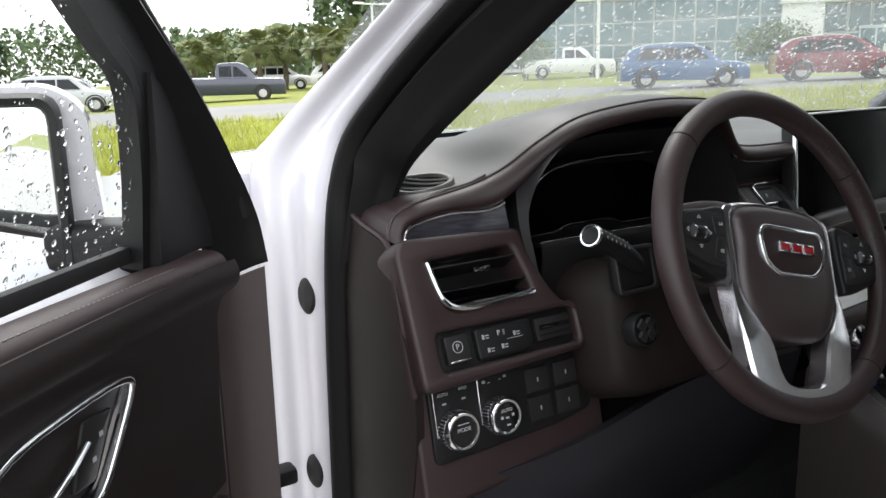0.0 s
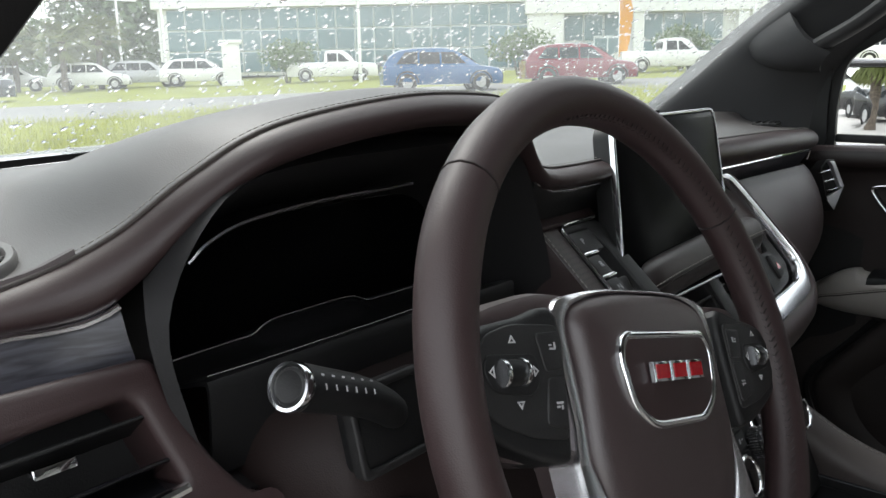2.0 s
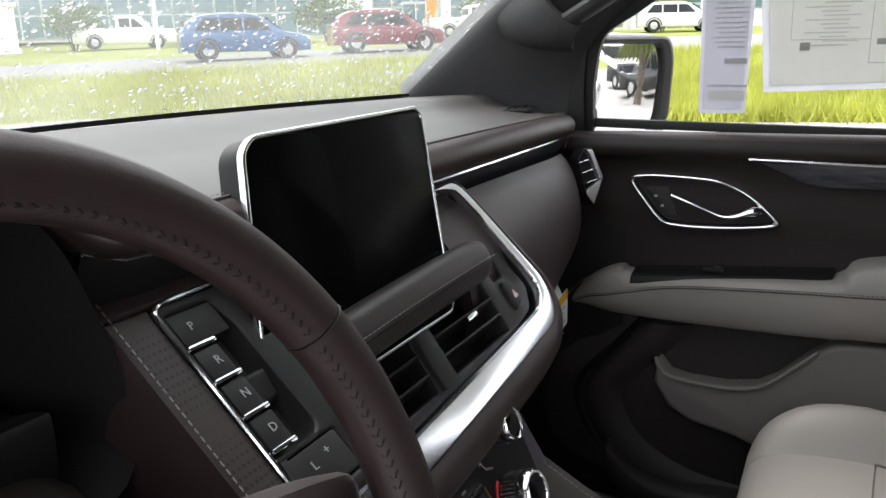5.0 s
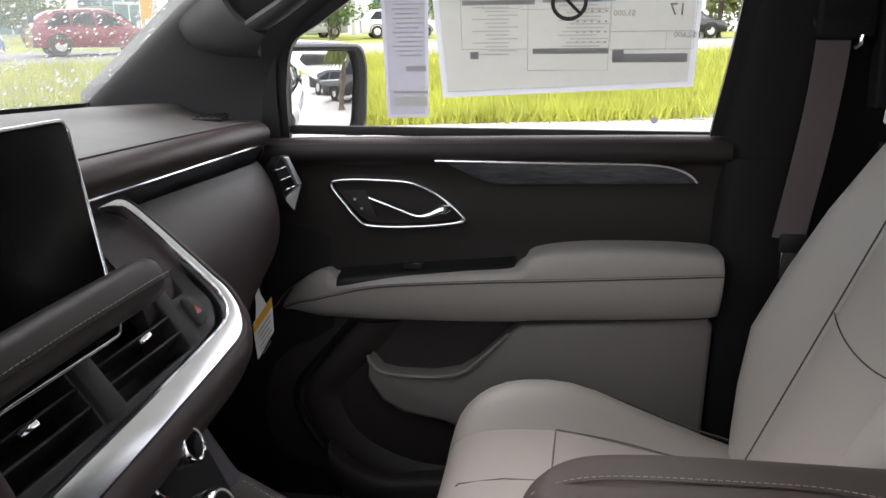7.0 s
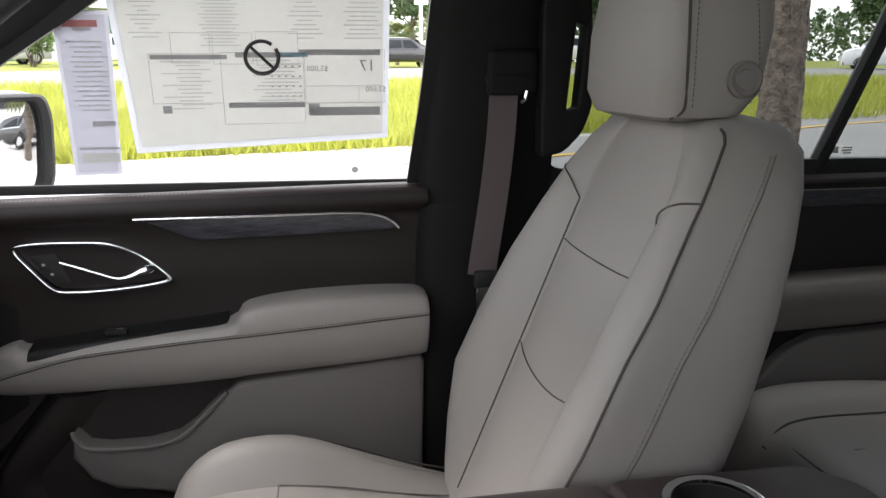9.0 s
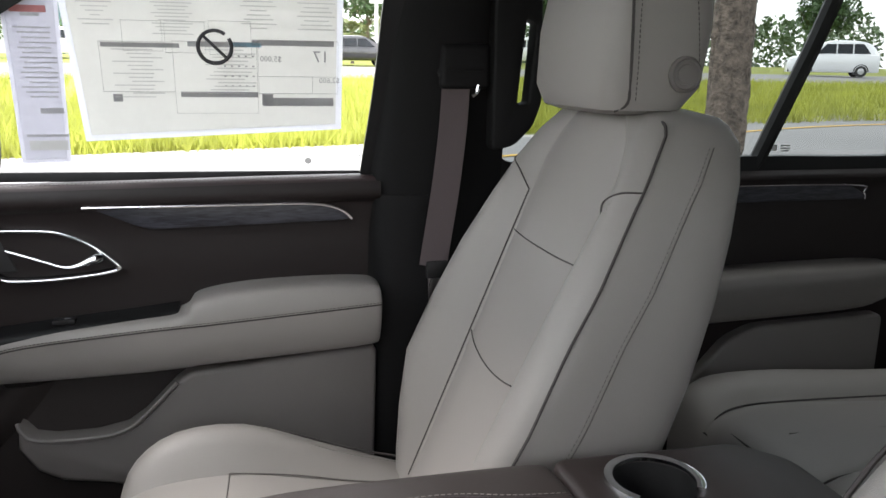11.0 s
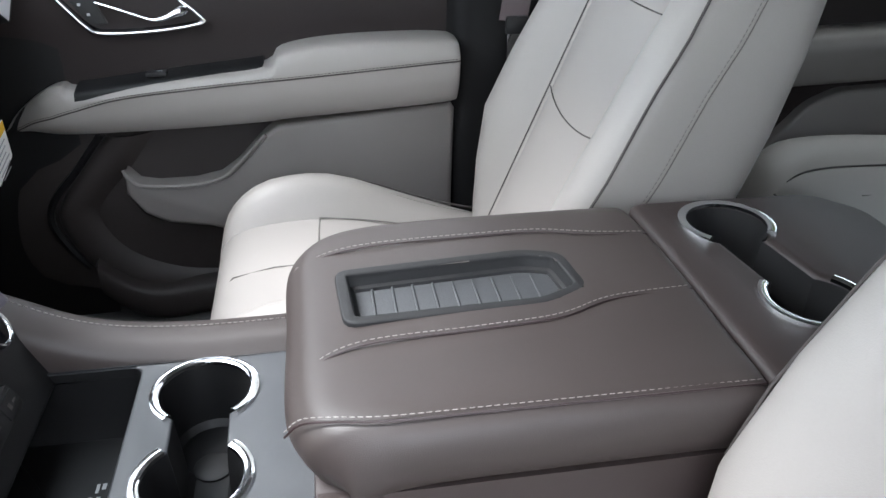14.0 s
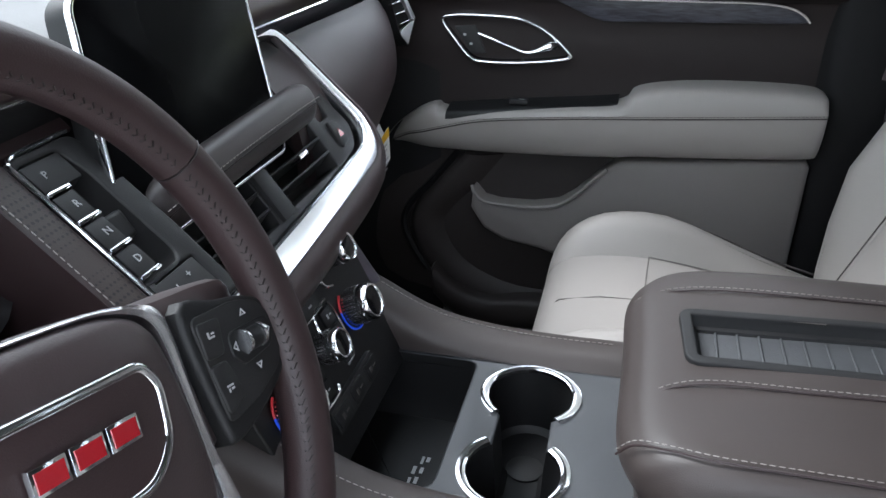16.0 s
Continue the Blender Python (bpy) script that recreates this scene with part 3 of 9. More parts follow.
part("vent_ledge", bm_rbox((0.108, 0.004, 0.034), (0, 0, 0), 0.001, 1, FA @ pose(-0.694, 0.002, -0.017, 12, 0, 1.5)), GLOSS, left_vent, "glossy black ledge")
lip = curve([(-0.768, 0.050), (-0.762, 0.020), (-0.756, 0.006), (-0.744, -0.003), (-0.72, -0.006), (-0.68, -0.004), (-0.637, -0.001)], 6)
part("vent_lip", bm_tube([FA @ Vector((q[0], q[1], 0.0015)) for q in lip], 0.0034, 8), CHROME, left_vent, "chrome lip")
# row of switches
sw = plate("switch_strip", [rrect(-0.778, -0.071, -0.582, -0.023, 0.008)], 0.004, FA @ pose(0, 0, -0.012), BLACK, dash, "black switch row", 0.001)
part("brake_switch", bm_rbox((0.030, 0.030, 0.010), (-0.750, -0.046, -0.009), 0.003, 2, FA), CHAR, sw, "square parking brake switch")
part("switch_bar", bm_rbox((0.026, 0.0022, 0.003), (-0.750, -0.059, -0.003), 0.0008, 1, FA), SATIN, sw)
plate("switch_panel", [round_poly([(-0.725, -0.064), (-0.658, -0.064), (-0.650, -0.056), (-0.650, -0.030), (-0.725, -0.030)], 0.004)], 0.008, FA @ pose(0, 0, -0.004), BLACK, sw, "", 0.002)
lettering("P", 0.009, FA @ pose(-0.750, -0.044, -0.0037), INK, sw)
part("marking", bm_tube([FA @ Vector((x, y, -0.0037)) for x, y in circle(-0.750, -0.044, 0.0062, 16)], 0.0005, 4, True), INK, sw)
for sxx, syy, txt in ((-0.713, -0.040, 0), (-0.692, -0.039, 1), (-0.671, -0.043, 0), (-0.709, -0.055, 0), (-0.690, -0.054, 0)):
    if txt:
        lettering("P", 0.008, FA @ pose(sxx - 0.003, syy, -0.0035), INK, sw)
        bars([(sxx + 0.004, syy + 0.002 - 0.002 * k, 0.003, 0.0008) for k in range(3)], FA @ pose(0, 0, -0.0037), INK, sw)
    else:
        bars([(sxx - 0.003, syy, 0.003, 0.005), (sxx + 0.002, syy + 0.001, 0.005, 0.0012), (sxx + 0.002, syy - 0.0018, 0.004, 0.0012)], FA @ pose(0, 0, -0.0037), INK, sw)
bars([(-0.674, -0.0475, 0.022, 0.0006)], FA @ pose(0, 0, -0.0037), INK, sw)
part("card_slot", bm_rbox((0.052, 0.026, 0.006), (-0.616, -0.046, -0.009), 0.003, 2, FA), CHAR, sw, "shallow slotted tray")
part("slot", bm_rbox((0.044, 0.006, 0.004), (-0.615, -0.044, -0.0065), 0.002, 2, FA), GLOSS, sw)
part("slot_lip", bm_rbox((0.046, 0.003, 0.005), (-0.616, -0.052, -0.006), 0.001, 1, FA), BLACK, sw)

# wood inlay and chrome line, left of the cluster
wl = [(x, *brow(x)) for x in np.linspace(-0.774, -0.640, 10)]
trim_l = part("wood_inlay", bm_patch([[(x, y + 0.004, z - 0.022 * thin(x)), (x, y - 0.009, z - 0.037 * thin(x)), (x, y - 0.016, z - 0.055), (x + 0.004, y - 0.012 - 0.006, z - 0.076)] for x, y, z in wl], 2, 3, 0.006), VENEER, dash, "dark wood inlay")
cl = [(-0.768, 0.766, 1.297)] + [roll_at(i, (0, -0.0145, -0.0375)) for i in range(len(bl)) if bl[i][0] < -0.640]
part("chrome_line", bm_tube(cl, 0.0021, 6), SATIN, trim_l, "thin chrome line")

# left end cap of the dashboard
part("end_panel", bm_patch([[(-0.791, 0.766, 1.303), (-0.796, 0.795, 1.311), (-0.797, 0.83, 1.321), (-0.796, 0.866, 1.331)],
                            [(-0.806, 0.735, 1.25), (-0.808, 0.78, 1.25), (-0.807, 0.82, 1.25), (-0.803, 0.860, 1.25)],
                            [(-0.806, 0.700, 1.165), (-0.808, 0.77, 1.16), (-0.807, 0.82, 1.15), (-0.802, 0.866, 1.15)],
                            [(-0.806, 0.705, 1.06), (-0.808, 0.77, 1.05), (-0.807, 0.82, 1.05), (-0.802, 0.870, 1.05)],
                            [(-0.806, 0.75, 0.90), (-0.808, 0.80, 0.90), (-0.807, 0.84, 0.90), (-0.802, 0.880, 0.90)]], 4, 4, 0.01), BROWNPL, dash, "dark brown end panel")
ep = curve([(-0.794, 0.868, 1.333), (-0.795, 0.825, 1.321), (-0.792, 0.772, 1.305), (-0.800, 0.745, 1.270), (-0.806, 0.715, 1.20), (-0.806, 0.700, 1.155)], 6)
part("edge_piping", bm_tube(ep, 0.0035, 6), BROWN, dash)

# lower switch panel with two round knobs, knee bolster
LO = tilt_plane(0, 0.700, 1.115, 12)
plate("lower_surround", [round_poly([(-0.805, -0.09), (-0.545, -0.075), (-0.545, 0.048), (-0.805, 0.056)], 0.01)], 0.05, LO, BROWN, dash, "brown lower surround", 0.006)
lowsw = plate("lower_switch_panel", [round_poly([(-0.788, -0.040), (-0.62, -0.034), (-0.566, -0.026), (-0.560, 0.044), (-0.788, 0.046)], 0.010)], 0.006, LO @ pose(0, 0, 0.004), BLACK, dash, "black panel with lamp and drive switches", 0.002)


def round_knob(parent, M, r, h, label, cap=None, teeth=36):
    k = part("knob", bm_lathe([(r * 0.98, 0), (r, 0.002), (r, h * 0.55), (r * 0.96, h * 0.62)], M, 40), BLACK, parent, label)
    bmk = None
    for i in range(teeth):
        a = 2 * math.pi * i / teeth
        b = bm_rbox((0.0012, 0.0016, h * 0.5), (r + 0.0002, 0, h * 0.3), 0.0, 1, M @ pose(0, 0, 0, 0, 0, math.degrees(a)))
        bmk = b if bmk is None else bm_join(bmk, b)
    part("knurl", bmk, SATIN, k)
    part("chrome_rim", bm_lathe([(r * 1.0, h * 0.60), (r * 1.03, h * 0.72), (r * 1.0, h * 0.9), (r * 0.90, h), (r * 0.80, h * 0.98), (r * 0.76, h * 0.90)], M, 40, False), CHROME, k, "chrome rim")
    part("cap", bm_lathe([(r * 0.78, h * 0.90), (r * 0.74, h * 0.94), (r * 0.3, h * 0.96), (0.0005, h * 0.96)], M, 32), cap or GLOSS, k)
    return k


k1 = round_knob(lowsw, LO @ pose(-0.760, -0.005, 0.004), 0.0210, 0.020, "round chrome-rimmed drive mode knob")
k2 = round_knob(lowsw, LO @ pose(-0.703, -0.003, 0.004), 0.0205, 0.020, "round chrome-rimmed headlamp knob")
lettering("MODE", 0.006, LO @ pose(-0.760, -0.003, 0.0236), INK, k1)
bars([(-0.760, 0.0030, 0.014, 0.0010)], LO @ pose(0, 0, 0.0233), INK, k1)
lettering("AUTO", 0.0055, LO @ pose(-0.703, 0.004, 0.0236), INK, k2)
bars([(-0.710, -0.003, 0.003, 0.003), (-0.703, -0.004, 0.004, 0.002), (-0.695, -0.002, 0.003, 0.003), (-0.702, -0.012, 0.005, 0.002)], LO @ pose(0, 0, 0.0233), INK, k2)
lettering("AUTO", 0.005, LO @ pose(-0.770, 0.034, 0.0044), INK, lowsw)
lettering("4WD", 0.005, LO @ pose(-0.744, 0.036, 0.0044), INK, lowsw)
bars([(-0.769, 0.024, 0.005, 0.002), (-0.744, 0.025, 0.005, 0.002), (-0.716, 0.036, 0.004, 0.003), (-0.709, 0.034, 0.003, 0.001), (-0.694, 0.035, 0.003, 0.001), (-0.687, 0.037, 0.004, 0.003)], LO @ pose(0, 0, 0.0042), INK, lowsw)
for x0, x1 in ((-0.782, -0.728), (-0.724, -0.668)):
    pth = curve([(x0, -0.010, 0.0045), (x0, 0.036, 0.0045), (x0 + 0.004, 0.041, 0.0045), (x1, 0.043, 0.0045)], 4)
    part("panel_groove", bm_tube([LO @ Vector(tuple(q)) for q in pth], 0.0007, 4), SATIN, lowsw)
for i, (x, y) in enumerate(((-0.644, 0.024), (-0.602, 0.024), (-0.644, -0.009), (-0.602, -0.009))):
    part("rocker_switch", bm_rbox((0.034, 0.028, 0.006), (x, y, 0.005), 0.003, 2, LO), CHAR, lowsw)
    bars([(x, y, 0.0016, 0.005)], LO @ pose(0, 0, 0.0081), INK, lowsw)
part("knee_bolster", bm_patch([[(-0.80, 0.705, 1.045), (-0.80, 0.715, 0.98), (-0.80, 0.76, 0.86), (-0.80, 0.86, 0.76)],
                               [(-0.60, 0.690, 1.055), (-0.60, 0.690, 0.98), (-0.60, 0.74, 0.86), (-0.60, 0.86, 0.76)],
                               [(-0.40, 0.690, 1.09), (-0.40, 0.700, 1.0), (-0.40, 0.75, 0.88), (-0.40, 0.86, 0.78)],
                               [(-0.18, 0.680, 1.09), (-0.18, 0.700, 1.0), (-0.18, 0.75, 0.88), (-0.18, 0.86, 0.78)]], 5, 5, 0.012), material("slate_plastic", (0.016, 0.0148, 0.0195), 0.5, grain=0.4, grain_scale=600, var=0.1), dash, "slate grey knee bolster")

# instrument cluster: black funnel, dark screen, thin chrome lines
front = [(-0.630, 1.330), (-0.605, 1.378), (-0.560, 1.406), (-0.45, 1.412), (-0.345, 1.410), (-0.296, 1.394), (-0.270, 1.345), (-0.259, 1.28), (-0.268, 1.228), (-0.35, 1.213), (-0.50, 1.213), (-0.58, 1.215), (-0.612, 1.235), (-0.628, 1.28)]
cluster = thing("instrument_cluster", "unlit dark digital instrument cluster under the dashboard hood", "display")
fl = curve([(x, 0.730 if z > 1.3 else 0.722, z) for x, z in front], 4, True)
ml = curve([(x * 0.94 - 0.0265, 0.78, 1.3 + (z - 1.31) * 0.84) for x, z in front], 4, True)
kl = curve([(x * 0.90 - 0.0445, 0.838, 1.295 + (z - 1.31) * 0.66) for x, z in front], 4, True)
ol = curve([(x * 1.03 + 0.0135, 0.775 if z > 1.36 else (0.745 if z > 1.3 else 0.730), 1.31 + (z - 1.31) * 1.06) for x, z in front], 4, True)
part("hood_bezel", bm_grid([ol, fl, ml, kl], closed_v=True), material("cluster_bezel_black", (0.0105, 0.0100, 0.0108), 0.55, grain=0.2, grain_scale=900, var=0.1, spec=0.4), cluster, "black recessed bezel")
part("display", bm_rbox((0.335, 0.006, 0.145), (-0.452, 0.842, 1.287), 0.002), SCREEN, cluster, "black display")
up_line = curve([(-0.602, 0.752, 1.356), (-0.588, 0.752, 1.366), (-0.56, 0.752, 1.375), (-0.50, 0.753, 1.3805), (-0.44, 0.754, 1.3812), (-0.40, 0.760, 1.3812)], 6)
part("upper_chrome_line", bm_tube(up_line, 0.0012, 6), SATIN, cluster)
part("upper_bezel", bm_grid([[p, p + np.array((0, 0.020, -0.004)), p + np.array((0, 0.085, -0.012))] for p in up_line]), BLACK, cluster)
lo_line = curve([(-0.600, 0.796, 1.283), (-0.545, 0.800, 1.283), (-0.528, 0.800, 1.2835), (-0.512, 0.800, 1.290), (-0.482, 0.800, 1.291), (-0.435, 0.800, 1.291), (-0.415, 0.800, 1.284), (-0.395, 0.800, 1.283), (-0.345, 0.800, 1.283), (-0.318, 0.798, 1.283)], 4)
part("lower_chrome_line", bm_tube(lo_line, 0.0009, 5), SATIN, cluster)
edge_line = curve([(-0.600, 0.745, 1.287), (-0.563, 0.741, 1.288), (-0.450, 0.741, 1.288), (-0.410, 0.741, 1.2885)], 4)
part("display_edge", bm_tube(curve([(-0.410, 0.741, 1.2885), (-0.388, 0.741, 1.292), (-0.374, 0.741, 1.302), (-0.368, 0.742, 1.320), (-0.366, 0.744, 1.345)], 5), 0.0013, 6), GLOSS, cluster, "glossy rounded display edge")
part("front_chrome_line", bm_tube(edge_line, 0.0006, 5), SATIN, cluster)
part("cluster_ledge", bm_patch([[(x, 0.840, 1.270), (x, 0.800, z), (x, 0.770, 1.278), (x, 0.743, 1.286), (x, 0.734, 1.280), (x, 0.738, 1.225)] for x, z in ((-0.606, 1.281), (-0.530, 1.2815), (-0.511, 1.288), (-0.435, 1.289), (-0.414, 1.282), (-0.300, 1.281))], 3, 4, 0.003), BLACK, cluster, "dark ledge below the display")
part("lower_bezel", bm_patch([[(x, 0.727, 1.212), (x, 0.712, 1.200), (x, 0.735, 1.17)] for x in (-0.615, -0.45, -0.27)], 4, 4, 0.004), BLACK, cluster)

# steering column shroud with tilt knob and stalk
column = thing("steering_column", "brown plastic steering column shroud with adjuster knob", "steering column")
sec = []
for y, cx, w, h, cz in ((0.83, -0.430, 0.150, 0.085, 1.165), (0.72, -0.436, 0.150, 0.085, 1.174), (0.664, -0.440, 0.132, 0.078, 1.186), (0.652, -0.440, 0.120, 0.068, 1.188), (0.647, -0.440, 0.095, 0.045, 1.190)):
    sec.append([(cx + a, y + 0.2 * (b), cz + b) for a, b in rrect(-w, -h, w, h, min(w, h) * 0.55, 5)])
part("shroud", bm_grid([[np.array(q) for q in r] for r in sec], closed_v=True, caps=True), BROWNPL, column)
part("column_neck", bm_tube([(-0.445, 0.70, 1.215), (-0.445, 0.60, 1.262), (-0.440, 0.565, 1.270)], 0.034, 20, scale=[1.2, 1.0, 0.9]), BLACK, column)
kn = tilt_plane(-0.538, 0.632, 1.196, 14)
tk = part("adjuster_knob", bm_lathe([(0.0205, -0.02), (0.0205, -0.004), (0.0190, -0.001), (0.0170, -0.0005), (0.0162, -0.003), (0.004, -0.003)], kn, 28), BLACK, column, "round four-way adjuster knob")
for a in (0, 90, 180, 270):
    part("lobe", bm_rbox((0.0125, 0.0125, 0.006), (0.0085, 0, -0.001), 0.004, 3, kn @ pose(0, 0, 0, 0, 0, a + 45)), CHAR, tk)
part("stalk_base", bm_rbox((0.056, 0.048, 0.018), (0, 0, -0.006), 0.006, 2, tilt_plane(-0.537, 0.655, 1.262, 14)), BLACK, column, "square stalk base")
SB = tilt_plane(-0.537, 0.655, 1.262, 14)
plate("base_frame", [rrect(-0.031, -0.027, 0.031, 0.027, 0.006), rrect(-0.0255, -0.0215, 0.0255, 0.0215, 0.004)], 0.008, SB @ pose(0, 0, 0.0052), CHAR, column, "charcoal raised frame", 0.002)
stalk = thing("indicator_stalk", "black indicator stalk with a chrome ring at its tip", "stalk")
sp = curve([(-0.522, 0.676, 1.252), (-0.535, 0.655, 1.267), (-0.565, 0.647, 1.288), (-0.600, 0.641, 1.305), (-0.620, 0.637, 1.314)], 5)
part("arm", bm_tube(sp, 0.0108, 16, scale=list(np.interp(np.linspace(0, 1, len(sp)), [0, 0.25, 0.5, 1], [0.9, 0.95, 1.05, 1.17]))), BLACK, stalk)
d = sp[-1] - sp[-4]
d = d / np.linalg.norm(d)
em = Vector(d).to_track_quat('Z', 'Y').to_matrix().to_4x4()
em.translation = Vector(sp[-1])
part("end_ring", bm_lathe([(0.0122, -0.003), (0.0129, -0.001), (0.0129, 0.002), (0.0122, 0.0036), (0.0105, 0.0034), (0.0098, 0.0015)], em, 28), CHROME, stalk, "chrome end ring")
part("end_button", bm_lathe([(0.0100, 0.0010), (0.0094, 0.0022), (0.0080, 0.0028), (0.0065, 0.0022), (0.0003, 0.0018)], em, 24), BLACK, stalk, "round black button")
for i in range(6):
    q = sp[-2] - d * (0.006 + i * 0.009)
    n_ = np.array((0.25, -0.85, 0.45))
    n_ = n_ - d * np.dot(n_, d)
    n_ /= np.linalg.norm(n_)
    mm = Matrix((Vector(d), Vector(np.cross(n_, d)), Vector(n_))).transposed().to_4x4()
    mm.translation = Vector(q + n_ * 0.0128)
    bars([(0, 0.003, 0.0010, 0.0030), (0.0015, -0.003, 0.0022, 0.0009)], mm, INK, stalk)

# ---- steering wheel ----
WH = tilt_plane(-0.4359, 0.5362, 1.2888, 22.3) @ pose(0, 0, 0, 0, 0, -14)
HUB = WH @ pose(0.001, -0.004, -0.013)
wheel = thing("steering_wheel", "brown leather-wrapped steering wheel with satin silver lower spokes", "steering wheel")
R0 = 0.1696


def on_wheel(u, v, n=0.0):
    return np.array(WH @ Vector((u, v, n)))


def on_hub(u, v, n=0.0):
    return np.array(HUB @ Vector((u, v, n)))


def rim_point(a):
    """a in degrees, 90 is the top; the rim is slightly flattened below."""
    t = radians(a)
    r = R0 * (1 - 0.02 * max(0, -math.sin(t)) ** 3)
    return r * math.cos(t), r * math.sin(t)


def rim_arc(a0, a1, n, grow=1.0):
    rows = []
    for k in range(n + 1):
        a = a0 + (a1 - a0) * k / n
        t = radians(a)
        u, v = rim_point(a)
        thumb = 1 + 0.10 * (math.exp(-((a - 22) / 14) ** 2) + math.exp(-((a - 158) / 14) ** 2))
        row = []
        for j in range(14):
            b = 2 * math.pi * j / 14
            ra, rb = 0.0149 * thumb * grow, 0.0146 * grow
            dr = ra * math.cos(b)
            dn = rb * math.sin(b)
            row.append(on_wheel(u + dr * math.cos(t), v + dr * math.sin(t), dn))
        rows.append(row)
    return rows


def rim_part(a0, a1, label):
    rows = rim_arc(a0, a1, max(6, int(abs(a1 - a0) / 3.5)))
    return part("rim_section", bm_grid(rows, closed_v=True, caps=True), BROWN, wheel, label)


for a0, a1 in ((40.4, 143.8), (144.2, 225.8), (226.2, 314), (314.4, 400)):
    rim_part(a0, a1, "brown leather rim section")
for a in (40.2, 144.0, 226.0, 314.2):
    ring = rim_arc(a - 0.25, a + 0.25, 1, 1.0)[0]
    part("rim_seam", bm_tube(ring, 0.0005, 5, True), LACE, wheel)


def rim_stitch(a0, a1):
    """Cross-laced baseball stitching along the inside of the rim."""
    verts, faces = [], []
    a = a0
    k = 0
    while a < a1:
        t0, t1 = radians(a), radians(a + 1.2)
        for s in (1, -1):
            pts = []
            for f in (0, 0.5, 1):
                t = t0 + (t1 - t0) * f
                r = R0 - 0.0149 * math.cos(radians(8) + 0.35)
                nn = 0.0082 + s * (0.0008 + 0.0030 * f)
                pts.append(on_wheel(r * math.cos(t), r * math.sin(t), nn))
            b0 = len(verts)
            fr = frames_along(pts)
            for p, tt, uu, ss in fr:
                for c, d_ in ((1, 0), (0, 1), (-1, 0), (0, -1)):
                    verts.append(p + (ss * c + uu * d_) * 0.0005)
            for i in range(2):
                for j in range(4):
                    faces.append((b0 + i * 4 + j, b0 + i * 4 + (j + 1) % 4, b0 + i * 4 + 4 + (j + 1) % 4, b0 + i * 4 + 4 + j))
        a += 1.9
    tagged(to_ob("lacing", verts, faces, LACE, wheel, sharp=0), kind="stuff")


rim_stitch(-42, 39)
rim_stitch(42, 112)



def smooth_cols_(rows, n=3):
    cols = [curve([r[j] for r in rows], n) for j in range(len(rows[0]))]
    return [[c[i] for c in cols] for i in range(len(cols[0]))]


# hub pad, side pods, silver spokes
PADBROWN = material("satin_airbag_skin", (0.0340, 0.0222, 0.0228), 0.42, grain=0.14, grain_scale=1000, voronoi=True, var=0.06, spec=0.75)
pad_r = [(0.035, 0.0515), (0.056, 0.047), (0.067, 0.039), (0.0715, 0.026), (0.074, 0.005), (0.0755, -0.018), (0.0755, -0.036), (0.071, -0.056), (0.060, -0.076), (0.046, -0.088), (0.028, -0.0935)]
hubl = [(-a - 0.008 * max(0.0, min(1.0, (b - 0.005) / 0.035)) * (a > 0.05), b) for a, b in reversed(pad_r)] + [(0.0, 0.0525)] + pad_r + [(0.0, -0.0945)]
hub_rows = []
for k, (f, n) in enumerate(((1.0, -0.026), (1.0, 0.006), (0.988, 0.0125), (0.955, 0.0165), (0.88, 0.0200), (0.6, 0.0228), (0.3, 0.0240), (0.02, 0.0242))):
    hub_rows.append([on_hub(q[0] * f, -0.020 + (q[1] + 0.020) * f, n) for q in curve(hubl, 4, True)])
part("airbag_cover", bm_grid(hub_rows, closed_v=True, caps=True), PADBROWN, wheel, "padded brown airbag cover")
part("hub_back", bm_lathe([(0.001, -0.055), (0.045, -0.055), (0.062, -0.035), (0.062, -0.020), (0.001, -0.018)], HUB @ pose(0, -0.022, 0), 28), BLACK, wheel)
SPOKE_N = ((0, -0.008), (0.0, 0.0085), (0.08, 0.0118), (0.5, 0.0135), (0.92, 0.0128), (1.0, 0.0100), (1.0, -0.010))


def silver_band(name, outer, inner, label, n, lift=0.0):
    """A satin band between two lines on the wheel's hub, with rounded edges."""
    rows_ = []
    for o_, i__ in zip(curve(outer, n), curve(inner, n)):
        up_ = lift * min(1.0, max(0.0, (-0.038 - o_[1]) / 0.06))
        rows_.append([on_hub(*(o_ + (i__ - o_) * f), h + up_) for f, h in SPOKE_N])
    return part(name, bm_grid(rows_, closed_v=True, caps=True), SATIN, wheel, label)


